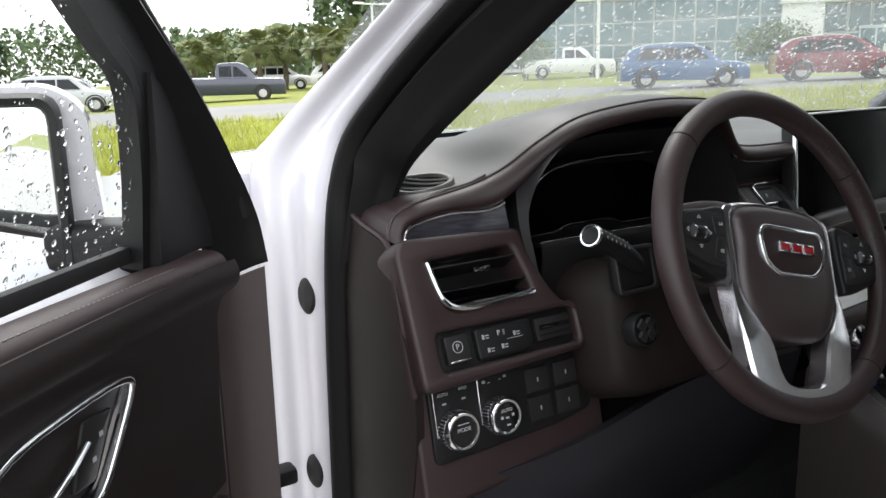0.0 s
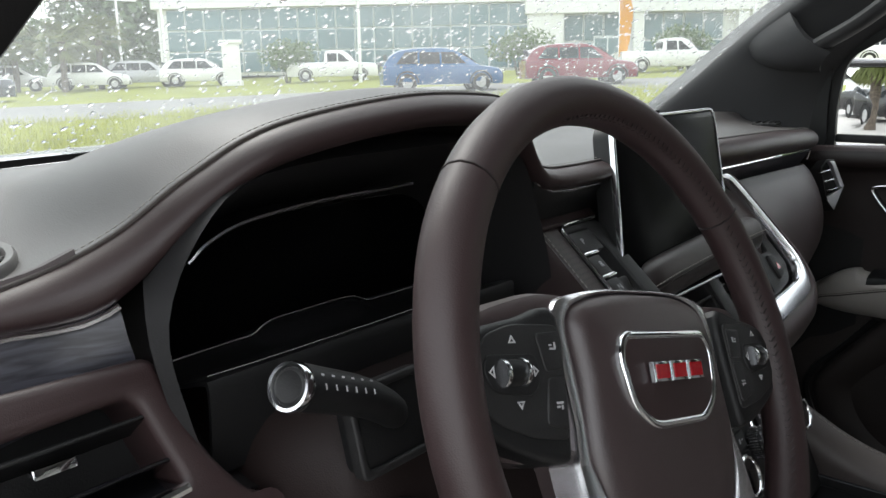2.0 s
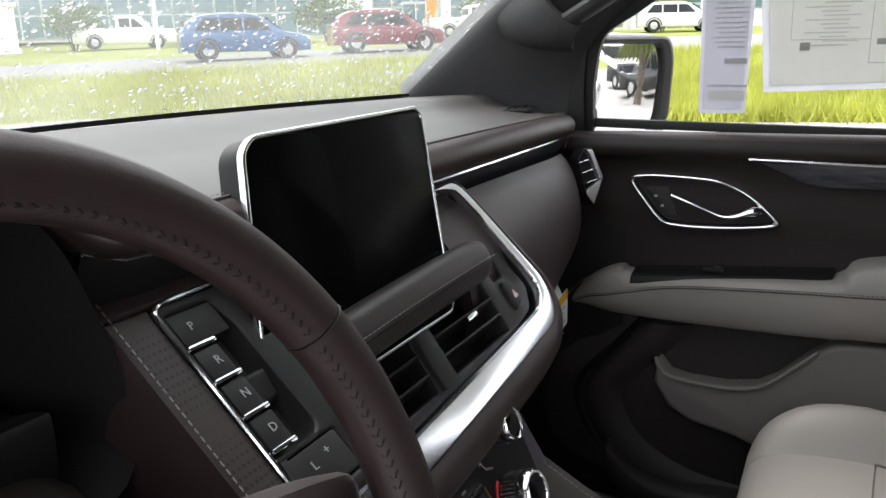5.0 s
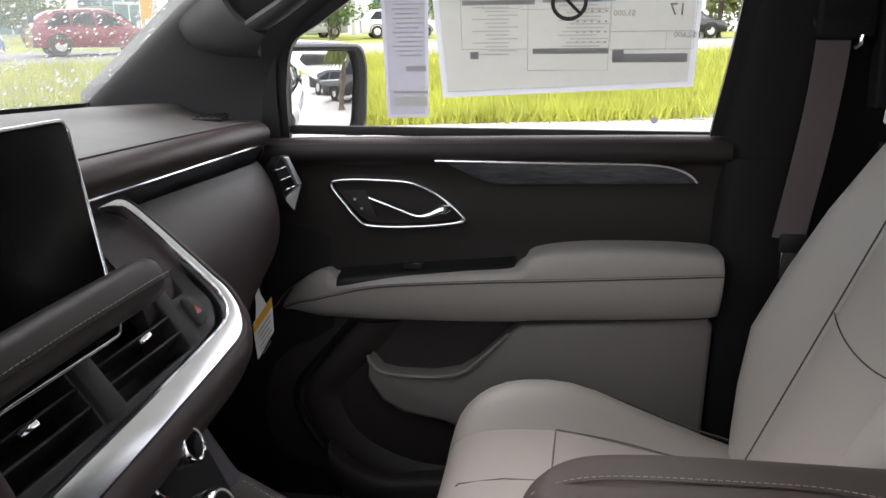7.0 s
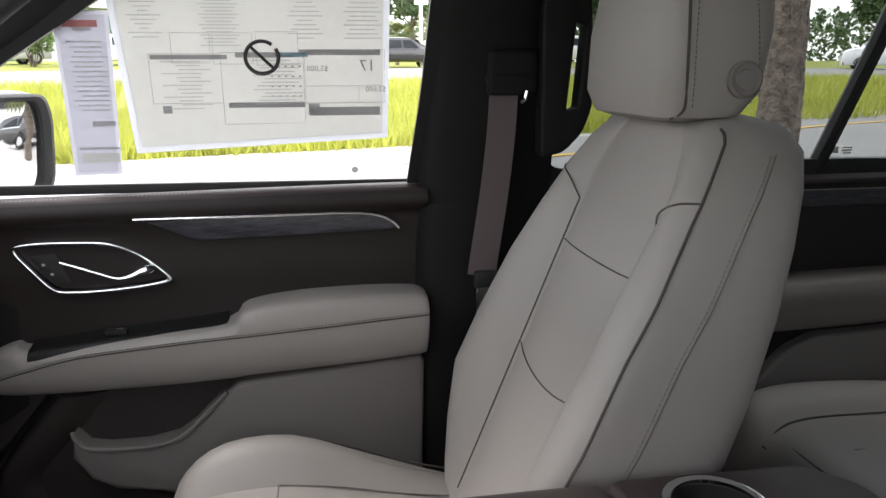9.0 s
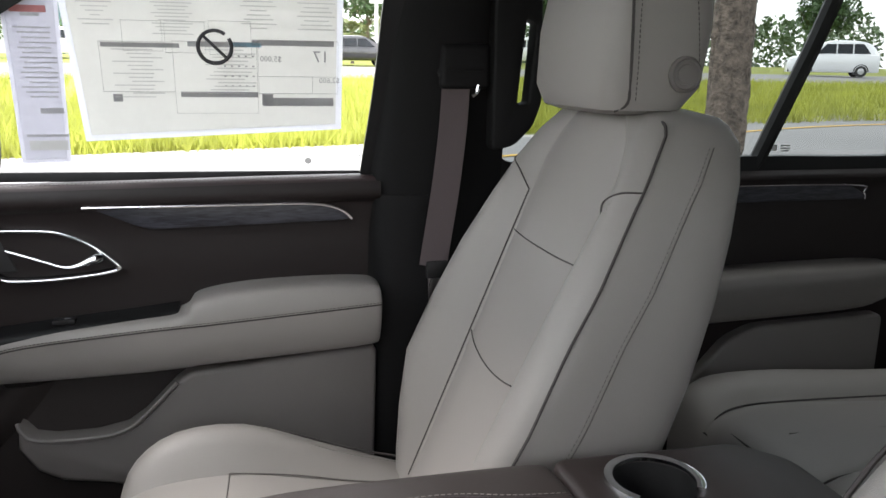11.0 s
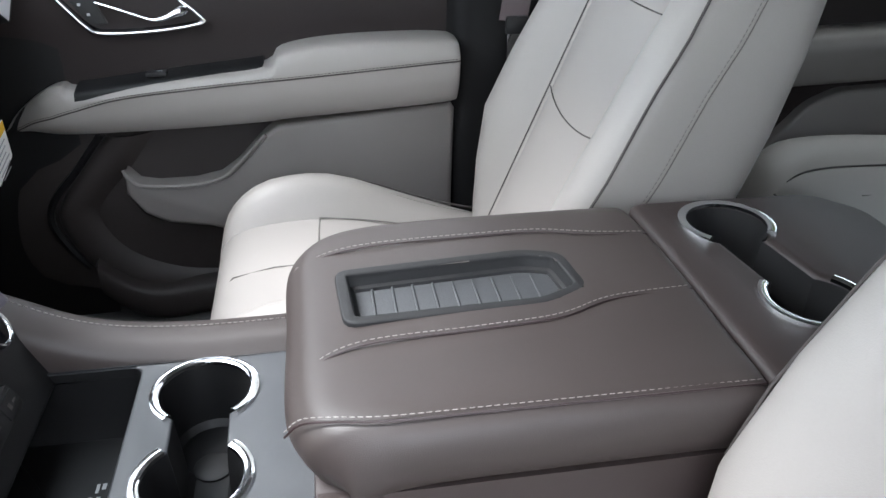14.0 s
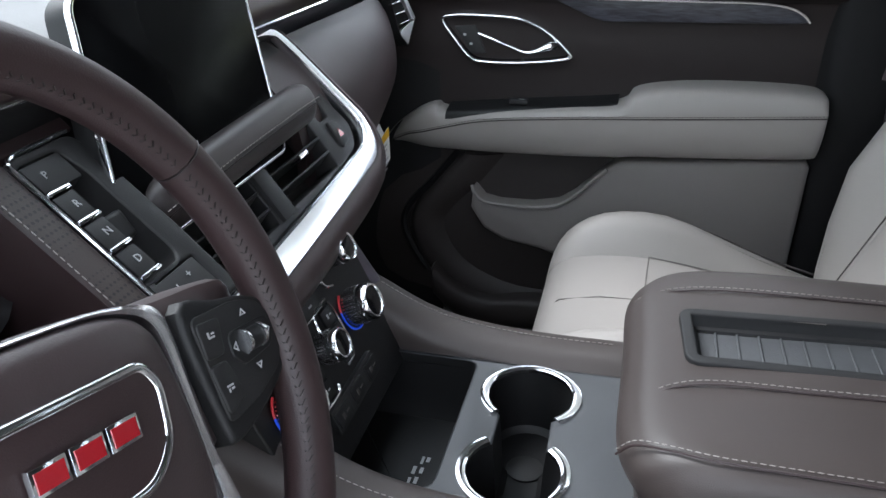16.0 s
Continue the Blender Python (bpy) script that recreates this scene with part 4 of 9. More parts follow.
POD = HUB @ pose(0, 0.0015, 0.004)
for s in (1, -1):
    # padded upper spoke behind the switches
    sp_rows = []
    ends = ((0.0500, 0.005), (0.0490, 0.006), (0.0490, 0.006), (0.0480, 0.004), (0.0470, 0.001), (0.0460, -0.003)) if s > 0 else ((0.0520, 0.009), (0.0530, 0.009), (0.0480, 0.007), (0.0430, 0.004), (0.0380, 0.001), (0.0340, -0.003))
    for (u, v0), (v1, n) in zip(((0.060, -0.034), (0.090, -0.036), (0.118, -0.032), (0.136, -0.028), (0.147, -0.024), (0.154, -0.020)), ends):
        sp_rows.append([on_hub(s * u, v, m_) for v, m_ in ((v0, -0.020), (v0, n - 0.006), (v0 + 0.006, n), ((v0 + v1) / 2, n + 0.001), (v1 - 0.007, n), (v1 - 0.002, n - 0.003), (v1, n - 0.010), (v1, -0.020))])
    part("upper_spoke", bm_grid(smooth_cols_(sp_rows), closed_v=True, caps=True), PADBROWN, wheel, "leather upper spoke")
    pod = [(0.0885, 0.0370), (0.120, 0.0355), (0.150, 0.0295), (0.162, 0.0175), (0.163, -0.004), (0.153, -0.018), (0.130, -0.029), (0.100, -0.037), (0.0925, -0.026)]
    pd = plate("switch_pod", [curve([(s * a, b) for a, b in pod], 4, True)], 0.024, POD @ pose(0, 0, 0.0118), BLACK, wheel, "black switch pod", 0.004)
    wd = 0.008 if s < 0 else 0.002
    silver_band("chrome_edge", [(0.0, 0.0546), (s * 0.038, 0.0540), (s * (0.062 + wd * 0.6), 0.0508), (s * (0.0765 + wd), 0.0455), (s * (0.0820 + wd * 0.8), 0.0330), (s * (0.0830 + wd * 0.4), 0.0060), (s * 0.0840, -0.018), (s * 0.0858, -0.038)],
                [(0.0, 0.0525), (s * 0.036, 0.0515), (s * (0.057 + wd * 0.6), 0.047), (s * (0.068 + wd), 0.039), (s * (0.0725 + wd * 0.8), 0.026), (s * (0.0745 + wd * 0.3), 0.005), (s * 0.0758, -0.018), (s * 0.0757, -0.038)], "satin silver edge strip", 6)
    # key plate with two side keys, a round thumb field and four arrows
    kp_o = round_poly([(s * a, b) for a, b in ((0.0915, 0.0315), (0.128, 0.0320), (0.148, 0.0270), (0.1565, 0.0150), (0.157, -0.002), (0.149, -0.013), (0.124, -0.022), (0.0955, -0.026))], 0.006)
    kpl = plate("key_plate", [kp_o], 0.003, POD @ pose(0, 0, 0.0131), CHAR, pd, "charcoal key plate", 0.001)
    for k_, loop_ in enumerate(([(0.0935, 0.0280), (0.1120, 0.0270), (0.1080, 0.0080), (0.0935, 0.0085)], [(0.0935, 0.0055), (0.1070, 0.0050), (0.1130, -0.0170), (0.0965, -0.0215)])):
        plate("key_pad", [round_poly([(s * a, b) for a, b in loop_], 0.003)], 0.003, POD @ pose(0, 0, 0.0141), CHAR, kpl, "", 0.0009)
    plate("thumb_plate", [round_poly([(s * a, b) for a, b in ((0.1140, 0.0170), (0.150, 0.0175), (0.1535, 0.0100), (0.148, 0.0000), (0.1200, -0.0030), (0.1125, 0.0040))], 0.005)], 0.003, POD @ pose(0, 0, 0.0143), BLACK, kpl, "", 0.001)
    c = s * 0.133
    part("thumb_wheel", bm_lathe([(0.0066, -0.0062), (0.0070, -0.003), (0.0070, 0.003), (0.0066, 0.0062)], POD @ pose(c, 0.0086, 0.0115) @ pose(0, 0, 0, 0, 90, 0), 18), BLACK, kpl, "ribbed thumb wheel")
    for dx in (-0.0072, 0.0072):
        part("wheel_end", bm_lathe([(0.0074, -0.0013), (0.0076, 0.0), (0.0074, 0.0013)], POD @ pose(c + dx, 0.0086, 0.0117) @ pose(0, 0, 0, 0, 90, 0), 18), CHROME, kpl, "chrome thumb wheel end")
    for dx, dy, tri_ in ((-0.002, 0.0154, [(-0.0028, -0.0016), (0.0028, -0.0016), (0, 0.0022)]), (-0.002, -0.0150, [(0.0028, 0.0016), (-0.0028, 0.0016), (0, -0.0022)]), (-0.0165, 0.0, [(0.0016, -0.0028), (0.0016, 0.0028), (-0.0022, 0)]), (0.0150, 0.0008, [(-0.0016, 0.0028), (-0.0016, -0.0028), (0.0022, 0)])):
        tl_ = [(c + s * dx + (a if s > 0 else -a), 0.0086 + dy + b) for a, b in tri_]
        plate("arrow", [tl_, inset_loop(tl_, 0.0007)], 0.0005, POD @ pose(0, 0, 0.0147), INK, kpl, "", 0.0001, 1)
    bars([(s * 0.1010, 0.0190, 0.0048, 0.0010), (s * 0.0990, 0.0208, 0.0014, 0.0026), (s * 0.1025, 0.0208, 0.0022, 0.0009), (s * 0.1020, -0.0075, 0.0052, 0.0011), (s * 0.1036, -0.0094, 0.0024, 0.0011), (s * 0.1006, -0.0097, 0.0011, 0.0020)], POD @ pose(0, 0, 0.0145), INK, kpl)
    silver_band("lower_spoke", [(s * a, b) for a, b in ((0.0858, -0.038), (0.0865, -0.060), (0.0850, -0.085), (0.081, -0.112), (0.073, -0.138), (0.054, -0.157), (0.028, -0.164), (0.0, -0.1655))],
                [(s * a, b) for a, b in ((0.0757, -0.038), (0.0715, -0.056), (0.056, -0.078), (0.043, -0.098), (0.037, -0.120), (0.030, -0.134), (0.018, -0.140), (0.0, -0.141))], "satin silver lower spoke", 5, 0.009)
# emblem: chrome shield frame with red letters drawn as plain shapes
emb = round_poly([(-0.045, 0.026), (0.045, 0.026), (0.053, 0.013), (0.048, -0.015), (0.030, -0.029), (-0.030, -0.029), (-0.048, -0.015), (-0.053, 0.013)], 0.010, 5)
EM = HUB @ pose(0.0, 0.002, 0.0262)
plate("emblem_frame", [emb, inset_loop(emb, 0.0052)], 0.006, EM, CHROME, wheel, "chrome emblem frame", 0.002)
plate("emblem_field", [inset_loop(emb, 0.004)], 0.003, EM @ pose(0, 0, -0.001), BROWN, wheel, "", 0.001)


def emblem_mark(loop, x):
    sh = [(x + a * 0.0172 + b * 0.0008, b * 0.0112 + 0.002) for a, b in loop]
    plate("emblem_mark", [sh], 0.0030, EM @ pose(0, 0, 0.0035), CHROME, wheel, "chrome and red emblem bar", 0.0006, 2)
    plate("emblem_inlay", [inset_loop(sh, 0.0016)], 0.0006, EM @ pose(0, 0, 0.0040), RED, wheel, "red inlay", 0.0001, 1)


for ex in (-0.0190, 0.0, 0.0190):
    emblem_mark([(-0.5, -0.5), (0.5, -0.5), (0.5, 0.5), (-0.5, 0.5)], ex)
bars([(0.004, -0.052, 0.022, 0.004)], HUB @ pose(0, 0, 0.0226), BROWNPL, wheel)

# ---- centre stack ----
ST = tilt_plane(0, 0.668, 1.206, 36)
stack = thing("centre_stack", "dashboard centre stack with air vents inside a wide chrome frame", "centre console")
UPS = ST.to_3x3() @ Vector((0, 0, 1))


def on_stack(u, v, n=0.0):
    return np.array(ST @ Vector((u, v, n)))


# chrome frame: narrow down the right side, broad along the foot
fo = [(0.172, 0.153), (0.212, 0.149), (0.234, 0.131), (0.269, 0.034), (0.278, 0.004), (0.270, -0.024), (0.244, -0.043), (0.190, -0.049), (0.080, -0.056), (-0.050, -0.064), (-0.165, -0.070)]
fi = [(0.172, 0.146), (0.207, 0.141), (0.224, 0.125), (0.257, 0.033), (0.262, 0.004), (0.253, -0.011), (0.232, -0.020), (0.188, -0.024), (0.080, -0.030), (-0.050, -0.036), (-0.165, -0.040)]
rows = []
for o, i_ in zip(curve(fo, 6), curve(fi, 6)):
    row = []
    for f, n in ((0, -0.006), (0.0, 0.0035), (0.07, 0.0060), (0.5, 0.0062), (0.92, 0.0050), (1.0, 0.0025), (1.0, -0.012)):
        q = o + (i_ - o) * f
        row.append(on_stack(q[0], q[1], n))
    rows.append(row)
part("chrome_frame", bm_grid(rows), material("bright_silver", (0.78, 0.79, 0.82), 0.16, metal=1.0, var=0.02), stack, "broad bright silver frame")
# leather band under the frame
rows = []
for o, i_ in zip(curve([fo[k] for k in range(1, len(fo))], 6), curve([(0.226, 0.155), (0.250, 0.124), (0.290, 0.030), (0.299, -0.002), (0.288, -0.044), (0.252, -0.072), (0.196, -0.084), (0.080, -0.092), (-0.050, -0.098), (-0.175, -0.102)], 6)):
    row = []
    for f, n in ((0, 0.004), (0.15, 0.007), (0.5, 0.006), (0.8, -0.002), (1.0, -0.014), (1.0, -0.04)):
        q = o + (i_ - o) * f
        row.append(on_stack(q[0], q[1], n))
    rows.append(row)
part("lower_roll", bm_grid(rows), BROWN, stack, "brown leather roll")
# dark backing inside the frame
plate("vent_surround", [round_poly([(-0.165, -0.040), (0.08, -0.030), (0.19, -0.024), (0.234, -0.018), (0.257, 0.006), (0.224, 0.125), (0.206, 0.143), (-0.165, 0.140)], 0.008),
                        rrect(-0.155, -0.024, 0.010, 0.044, 0.004), rrect(0.040, -0.021, 0.172, 0.046, 0.004), rrect(0.196, 0.030, 0.222, 0.112, 0.004)], 0.05, ST @ pose(0, 0, -0.006), CHAR, stack, "charcoal vent surround", 0.002)
vent(stack, ST @ pose(0, 0, -0.001), -0.158, -0.028, 0.012, 0.048, 2, (-0.060, 0.009), 0.0, False, (-0.010, 0.009))
vent(stack, ST @ pose(0, 0, -0.001), 0.038, -0.022, 0.174, 0.050, 2, (0.113, 0.014), 0.0, False, (-0.005, 0.014))
part("vent_divider", bm_rbox((0.027, 0.062, 0.016), (0.027, 0.005, -0.009), 0.003, 2, ST), CHAR, stack)
# small tray and hazard switch at the right
part("tray", bm_rbox((0.030, 0.086, 0.004), (0.209, 0.071, -0.030), 0.001, 1, ST), CHAR, stack, "narrow rubber-lined tray")
part("tray_clip", bm_rbox((0.006, 0.030, 0.016), (0.200, 0.078, -0.016), 0.003, 2, ST @ pose(0, 0, 0, 0, 0, 0)), BLACK, stack)
hz = plate("hazard_switch", [round_poly([(0.204, -0.010), (0.226, -0.006), (0.231, 0.004), (0.222, 0.024), (0.204, 0.026)], 0.005)], 0.006, ST @ pose(0, 0, -0.002), CHAR, stack, "hazard switch with red triangle", 0.002)
plate("triangle", [[(0.210, 0.003), (0.222, 0.003), (0.216, 0.013)]], 0.0006, ST @ pose(0, 0, -0.0016), RED, hz, "", 0.0001, 1)
# padded roll over the vents
ROLL = material("dark_roll_leather", (0.0250, 0.0185, 0.0182), 0.46, grain=0.14, grain_scale=1100, voronoi=True, var=0.07)
roll_path = curve([on_stack(-0.140, 0.058, 0.004), on_stack(-0.09, 0.061, 0.009), on_stack(0.0, 0.064, 0.011), on_stack(0.12, 0.066, 0.011), on_stack(0.170, 0.066, 0.009)], 6)
rp = [(0.029 * math.cos(a) * (1.0 if math.cos(a) > 0 else 0.55), 0.020 * math.sin(a)) for a in np.linspace(0, 2 * math.pi, 20, endpoint=False)]
pad = part("padded_roll", bm_sweep(roll_path, rp, up=UPS, scale=[0.35, 0.78, 0.95] + [1] * (len(roll_path) - 6) + [0.97, 0.9, 0.72]), ROLL, stack, "stitched brown leather roll")
stitches([p + np.array(ST.to_3x3() @ Vector((0, -0.012, 0.0190))) for p in roll_path], stack, STITCH, 0.0065, 0.0046, 0.0006)
part("roll_seam", bm_tube([p + np.array(ST.to_3x3() @ Vector((0, -0.016, 0.0172))) for p in roll_path], 0.0009, 5), BROWNPL, stack)

# ---- touch screen ----
SC = tilt_plane(0, 0.713, 1.325, 15)
tab = thing("touch_screen", "large unlit black touch screen with chrome edge standing on the dashboard", "screen")
so = round_poly([(-0.178, -0.10), (0.094, -0.10), (0.126, 0.090), (0.120, 0.0975), (-0.116, 0.0955), (-0.130, 0.086)], 0.010, 5)
plate("screen_body", [so], 0.020, SC @ pose(0, 0, -0.004), BLACK, tab, "black housing", 0.003)
plate("screen_rim", [inset_loop(so, -0.0015), inset_loop(so, 0.0024)], 0.006, SC @ pose(0, 0, 0.0015), CHROME, tab, "chrome edge", 0.0015)
plate("screen_glass", [inset_loop(so, 0.0026)], 0.004, SC @ pose(0, 0, 0.0005), SCREEN, tab, "glossy black glass", 0.0006)

# ---- push-button shifter ----
shift = thing("shifter_panel", "push-button gear selector panel with chrome edge beside the screen", "shifter")
SH = tilt_plane(0, 0.725, 1.309, 47)
plate("top_cover", [round_poly([(-0.2555, 0.046), (-0.146, 0.046), (-0.146, 0.0205), (-0.2555, 0.0205)], 0.003)], 0.05, SH @ pose(0, 0, -0.001), BROWN, shift, "brown leather above the buttons", 0.003)
plate("leather_strip", [round_poly([(-0.2555, 0.0200), (-0.2225, 0.0200), (-0.2235, -0.150), (-0.2565, -0.150)], 0.003)], 0.06, SH @ pose(0, 0, -0.001), PERF_BROWN, shift, "perforated brown leather strip", 0.003)
stitches(curve([SH @ Vector((-0.2515, 0.040, 0.0008)), SH @ Vector((-0.2515, -0.05, 0.0008)), SH @ Vector((-0.2525, -0.148, 0.0008))], 10), shift, STITCH, 0.0060, 0.0043, 0.0006)
part("side_cover", bm_patch([[(-0.2560, 0.725 + v * 0.7314, 1.309 + v * 0.682), (-0.2590, (0.725 + v * 0.7314 + 0.745) / 2, 1.309 + v * 0.684), (-0.262, 0.745, 1.309 + v * 0.690)] for v in (0.047, 0.0, -0.05, -0.10, -0.17)], 4, 4, 0.006), BROWN, shift, "brown leather side of the selector")
well = round_poly([(-0.2185, 0.0100), (-0.1780, 0.0100), (-0.1725, -0.0120), (-0.1725, -0.0970), (-0.1800, -0.1045), (-0.2185, -0.1045)], 0.006)
low_well = round_poly([(-0.2185, -0.1075), (-0.1850, -0.1075), (-0.1640, -0.1090), (-0.1640, -0.1400), (-0.2185, -0.1400)], 0.003)
plate("button_bezel", [round_poly([(-0.2215, 0.0185), (-0.1560, 0.0185), (-0.1500, 0.004), (-0.1480, -0.080), (-0.1510, -0.150), (-0.2230, -0.150)], 0.007), well, low_well], 0.05, SH, CHAR, shift, "charcoal bezel", 0.003)
part("button_well", bm_grid([[SH @ Vector((q[0], q[1], n)) for q in inset_loop(well, d)] for d, n in ((0.0, -0.002), (0.001, -0.010), (0.004, -0.018), (0.012, -0.020))], closed_v=True, caps="end"), CHAR, shift, "deep finger well")
part("button_well", bm_grid([[SH @ Vector((q[0], q[1], n)) for q in inset_loop(low_well, d)] for d, n in ((0.0, -0.002), (0.002, -0.012))], closed_v=True, caps="end"), BLACK, shift)
edge = curve([(-0.157, 0.0200, 0.0005), (-0.190, 0.0198, 0.0005), (-0.213, 0.0190, 0.0005), (-0.2205, 0.0155, 0.0005), (-0.2222, 0.0080, 0.0005), (-0.2218, -0.040, 0.0005), (-0.2226, -0.100, 0.0005), (-0.2236, -0.148, 0.0005)], 6)
part("chrome_edge", bm_tube([SH @ Vector(tuple(q)) for q in edge], 0.0019, 8), CHROME, shift, "chrome edge line")
part("finger_shelf", bm_rbox((0.0210, 0.0230, 0.010), (0, 0, 0), 0.004, 3, SH @ pose(-0.1855, -0.0585, -0.010, 14, 0, 0)), CHAR, shift, "sloped divider between the finger recesses")
for txt, v1, v0, x1 in (("P", 0.0090, -0.0155, -0.1790), ("R", -0.0200, -0.0425, -0.1965), ("N", -0.0475, -0.0705, -0.1965), ("D", -0.0752, -0.0980, -0.1965), ("L", -0.1090, -0.1385, -0.1660)):
    bx, bv = (-0.2178 + x1) / 2, (v0 + v1) / 2
    bt = part("button", bm_rbox((x1 + 0.2178, v1 - v0, 0.018), (bx, bv, -0.0085), 0.0022, 2, SH), CHAR, shift, "charcoal push button")
    lettering(txt, 0.0088, SH @ pose(-0.2050 if txt != "L" else -0.1990, bv if txt != "L" else -0.1215, 0.0008), INK, bt)
    if txt != "L":
        part("chrome_bar", bm_rbox((0.0225, 0.0036, 0.012), (-0.2080, v0 - 0.0022, -0.0032), 0.0012, 2, SH), CHROME, bt, "chrome bar")
    else:
        lettering("+", 0.009, SH @ pose(-0.1830, -0.1180, 0.0008), INK, bt)
        lettering("-", 0.009, SH @ pose(-0.2090, -0.1330, 0.0008), INK, bt)

# black inlay with chrome line between cluster and screen, and on the passenger side
cline = [(x, *brow(x)) for x in np.linspace(-0.266, -0.12, 6)]
ctr = part("centre_inlay", bm_patch([[(x, y + 0.012, z - 0.016), (x, y - 0.006, z - 0.0205), (x, y + 0.002, z - 0.040), (x, y + 0.014, z - 0.078)] for x, y, z in cline], 3, 3, 0.006), BLACK, dash, "black inlay")
part("chrome_line", bm_tube([(x, y - 0.0072, z - 0.0212) for x, y, z in cline], 0.0014, 6), SATIN, ctr)
rline = [(x, *brow(x)) for x in np.linspace(0.08, 0.742, 12)]
rt = part("passenger_inlay", bm_patch([[(x, y + 0.010, z - 0.034), (x, y - 0.010, z - 0.038), (x, y - 0.002, z - 0.052), (x, y + 0.012, z - 0.072)] for x, y, z in rline], 3, 3, 0.006), VENEER, dash, "dark wood inlay")
part("chrome_line", bm_tube([(x, y - 0.0115, z - 0.0375) for x, y, z in rline] + [(0.745, 0.80, 1.30)], 0.0018, 6), CHROME, rt, "thin chrome line")

# passenger side panel
pp = [[(0.150, 0.756, 1.312), (0.150, 0.735, 1.290), (0.150, 0.700, 1.24), (0.150, 0.690, 1.17), (0.150, 0.70, 1.10), (0.150, 0.74, 1.06)],
      [(0.28, 0.757, 1.312), (0.28, 0.735, 1.290), (0.28, 0.705, 1.24), (0.29, 0.692, 1.16), (0.29, 0.702, 1.08), (0.29, 0.76, 1.04)],
      [(0.42, 0.764, 1.308), (0.42, 0.742, 1.288), (0.43, 0.715, 1.24), (0.44, 0.702, 1.18), (0.44, 0.712, 1.135), (0.44, 0.76, 1.105)],
      [(0.58, 0.775, 1.302), (0.58, 0.754, 1.285), (0.59, 0.732, 1.25), (0.595, 0.722, 1.21), (0.60, 0.730, 1.178), (0.60, 0.77, 1.160)],
      [(0.70, 0.792, 1.296), (0.70, 0.780, 1.283), (0.71, 0.772, 1.262), (0.712, 0.768, 1.24), (0.715, 0.770, 1.222), (0.715, 0.795, 1.21)],
      [(0.742, 0.820, 1.292), (0.742, 0.808, 1.282), (0.742, 0.802, 1.262), (0.742, 0.799, 1.245), (0.742, 0.803, 1.232), (0.742, 0.825, 1.225)]]
part("passenger_panel", bm_patch(pp, 5, 5, 0.012), BROWN, dash, "broad brown leather panel")
part("under_panel", bm_patch([[(x, 0.775, zt), (x, 0.80, zt - 0.05), (x, 0.86, 0.98), (x, 0.98, 0.86)] for x, zt in ((0.16, 1.07), (0.30, 1.05), (0.45, 1.11), (0.62, 1.165), (0.75, 1.23))], 5, 5, 0.01), BLACK, dash, "black plastic underside")
# side vent at the passenger end
pv = tilt_plane(0.724, 0.748, 1.257, 12, -38) @ pose(0, 0, 0.003)
VENTSILVER = material("bright_vent_silver", (0.80, 0.81, 0.84), 0.38, metal=1.0, var=0.02)
pvo = [(-0.0067, 0.0445), (0.0059, 0.0435), (0.0229, -0.0042), (0.0007, -0.0464), (-0.0120, -0.0286), (-0.0202, 0.0294)]
pvn = plate("air_vent", [round_poly(pvo, 0.003)], 0.030, pv @ pose(0, 0, -0.006), BLACK, dash, "black louvred air vent", 0.002)
plate("vent_surround", [round_poly([(a * 1.14 + 0.0005, b * 1.08) for a, b in pvo], 0.004), round_poly(pvo, 0.003)], 0.030, pv @ pose(0, 0, 0.0005), CHAR, pvn, "charcoal surround", 0.0015)
for yv, x0, x1 in ((0.028, -0.0185, 0.003), (0.010, -0.0165, 0.009), (-0.008, -0.0135, 0.014)):
    part("vent_slat", bm_rbox((x1 - x0, 0.0022, 0.012), ((x0 + x1) / 2, yv, -0.002), 0.0008, 1, pv @ pose(0, 0, 0.0015, 0, 0, 12)), SATIN, pvn, "silver slat")
plate("vent_lip", [round_poly([(-0.0060, 0.0445), (0.0059, 0.0435), (0.0229, -0.0042), (0.0150, -0.0065), (0.0095, 0.0100), (0.0010, 0.0355)], 0.002)], 0.010, pv @ pose(0, 0, 0.0035), VENTSILVER, pvn, "silver vent edge", 0.0015)
plate("vent_foot", [round_poly([(-0.0098, -0.0212), (0.0150, -0.0070), (0.0226, -0.0052), (0.0007, -0.0464), (-0.0120, -0.0288)], 0.002)], 0.010, pv @ pose(0, 0, 0.0015), VENTSILVER, pvn, "broad silver vent foot", 0.0015)

# ---- climate and audio panel ----
HV = tilt_plane(0.004, 0.636, 1.119, 25) @ pose(0, -0.009, 0)
hvac = thing("climate_panel", "black climate and audio panel with chrome-edged keys and knurled knobs", "control panel")
plate("panel", [round_poly([(-0.165, 0.030), (0.118, 0.042), (0.118, -0.150), (-0.165, -0.150)], 0.008)], 0.05, HV, BLACK, hvac, "satin black face", 0.003)
round_knob(hvac, HV @ pose(0.068, 0.014, 0.0), 0.0165, 0.026, "knurled chrome tuning knob")
kp = round_knob(hvac, HV @ pose(0.050, -0.047, 0.003), 0.0205, 0.030, "knurled chrome temperature knob with lit ring")
round_knob(hvac, HV @ pose(-0.029, -0.049, 0.0), 0.0165, 0.026, "knurled chrome fan knob")
kd = round_knob(hvac, HV @ pose(-0.120, -0.055, 0.003), 0.0215, 0.030, "knurled chrome temperature knob")
round_knob(hvac, HV @ pose(-0.140, -0.005, 0.0), 0.0165, 0.026, "knurled chrome volume knob")
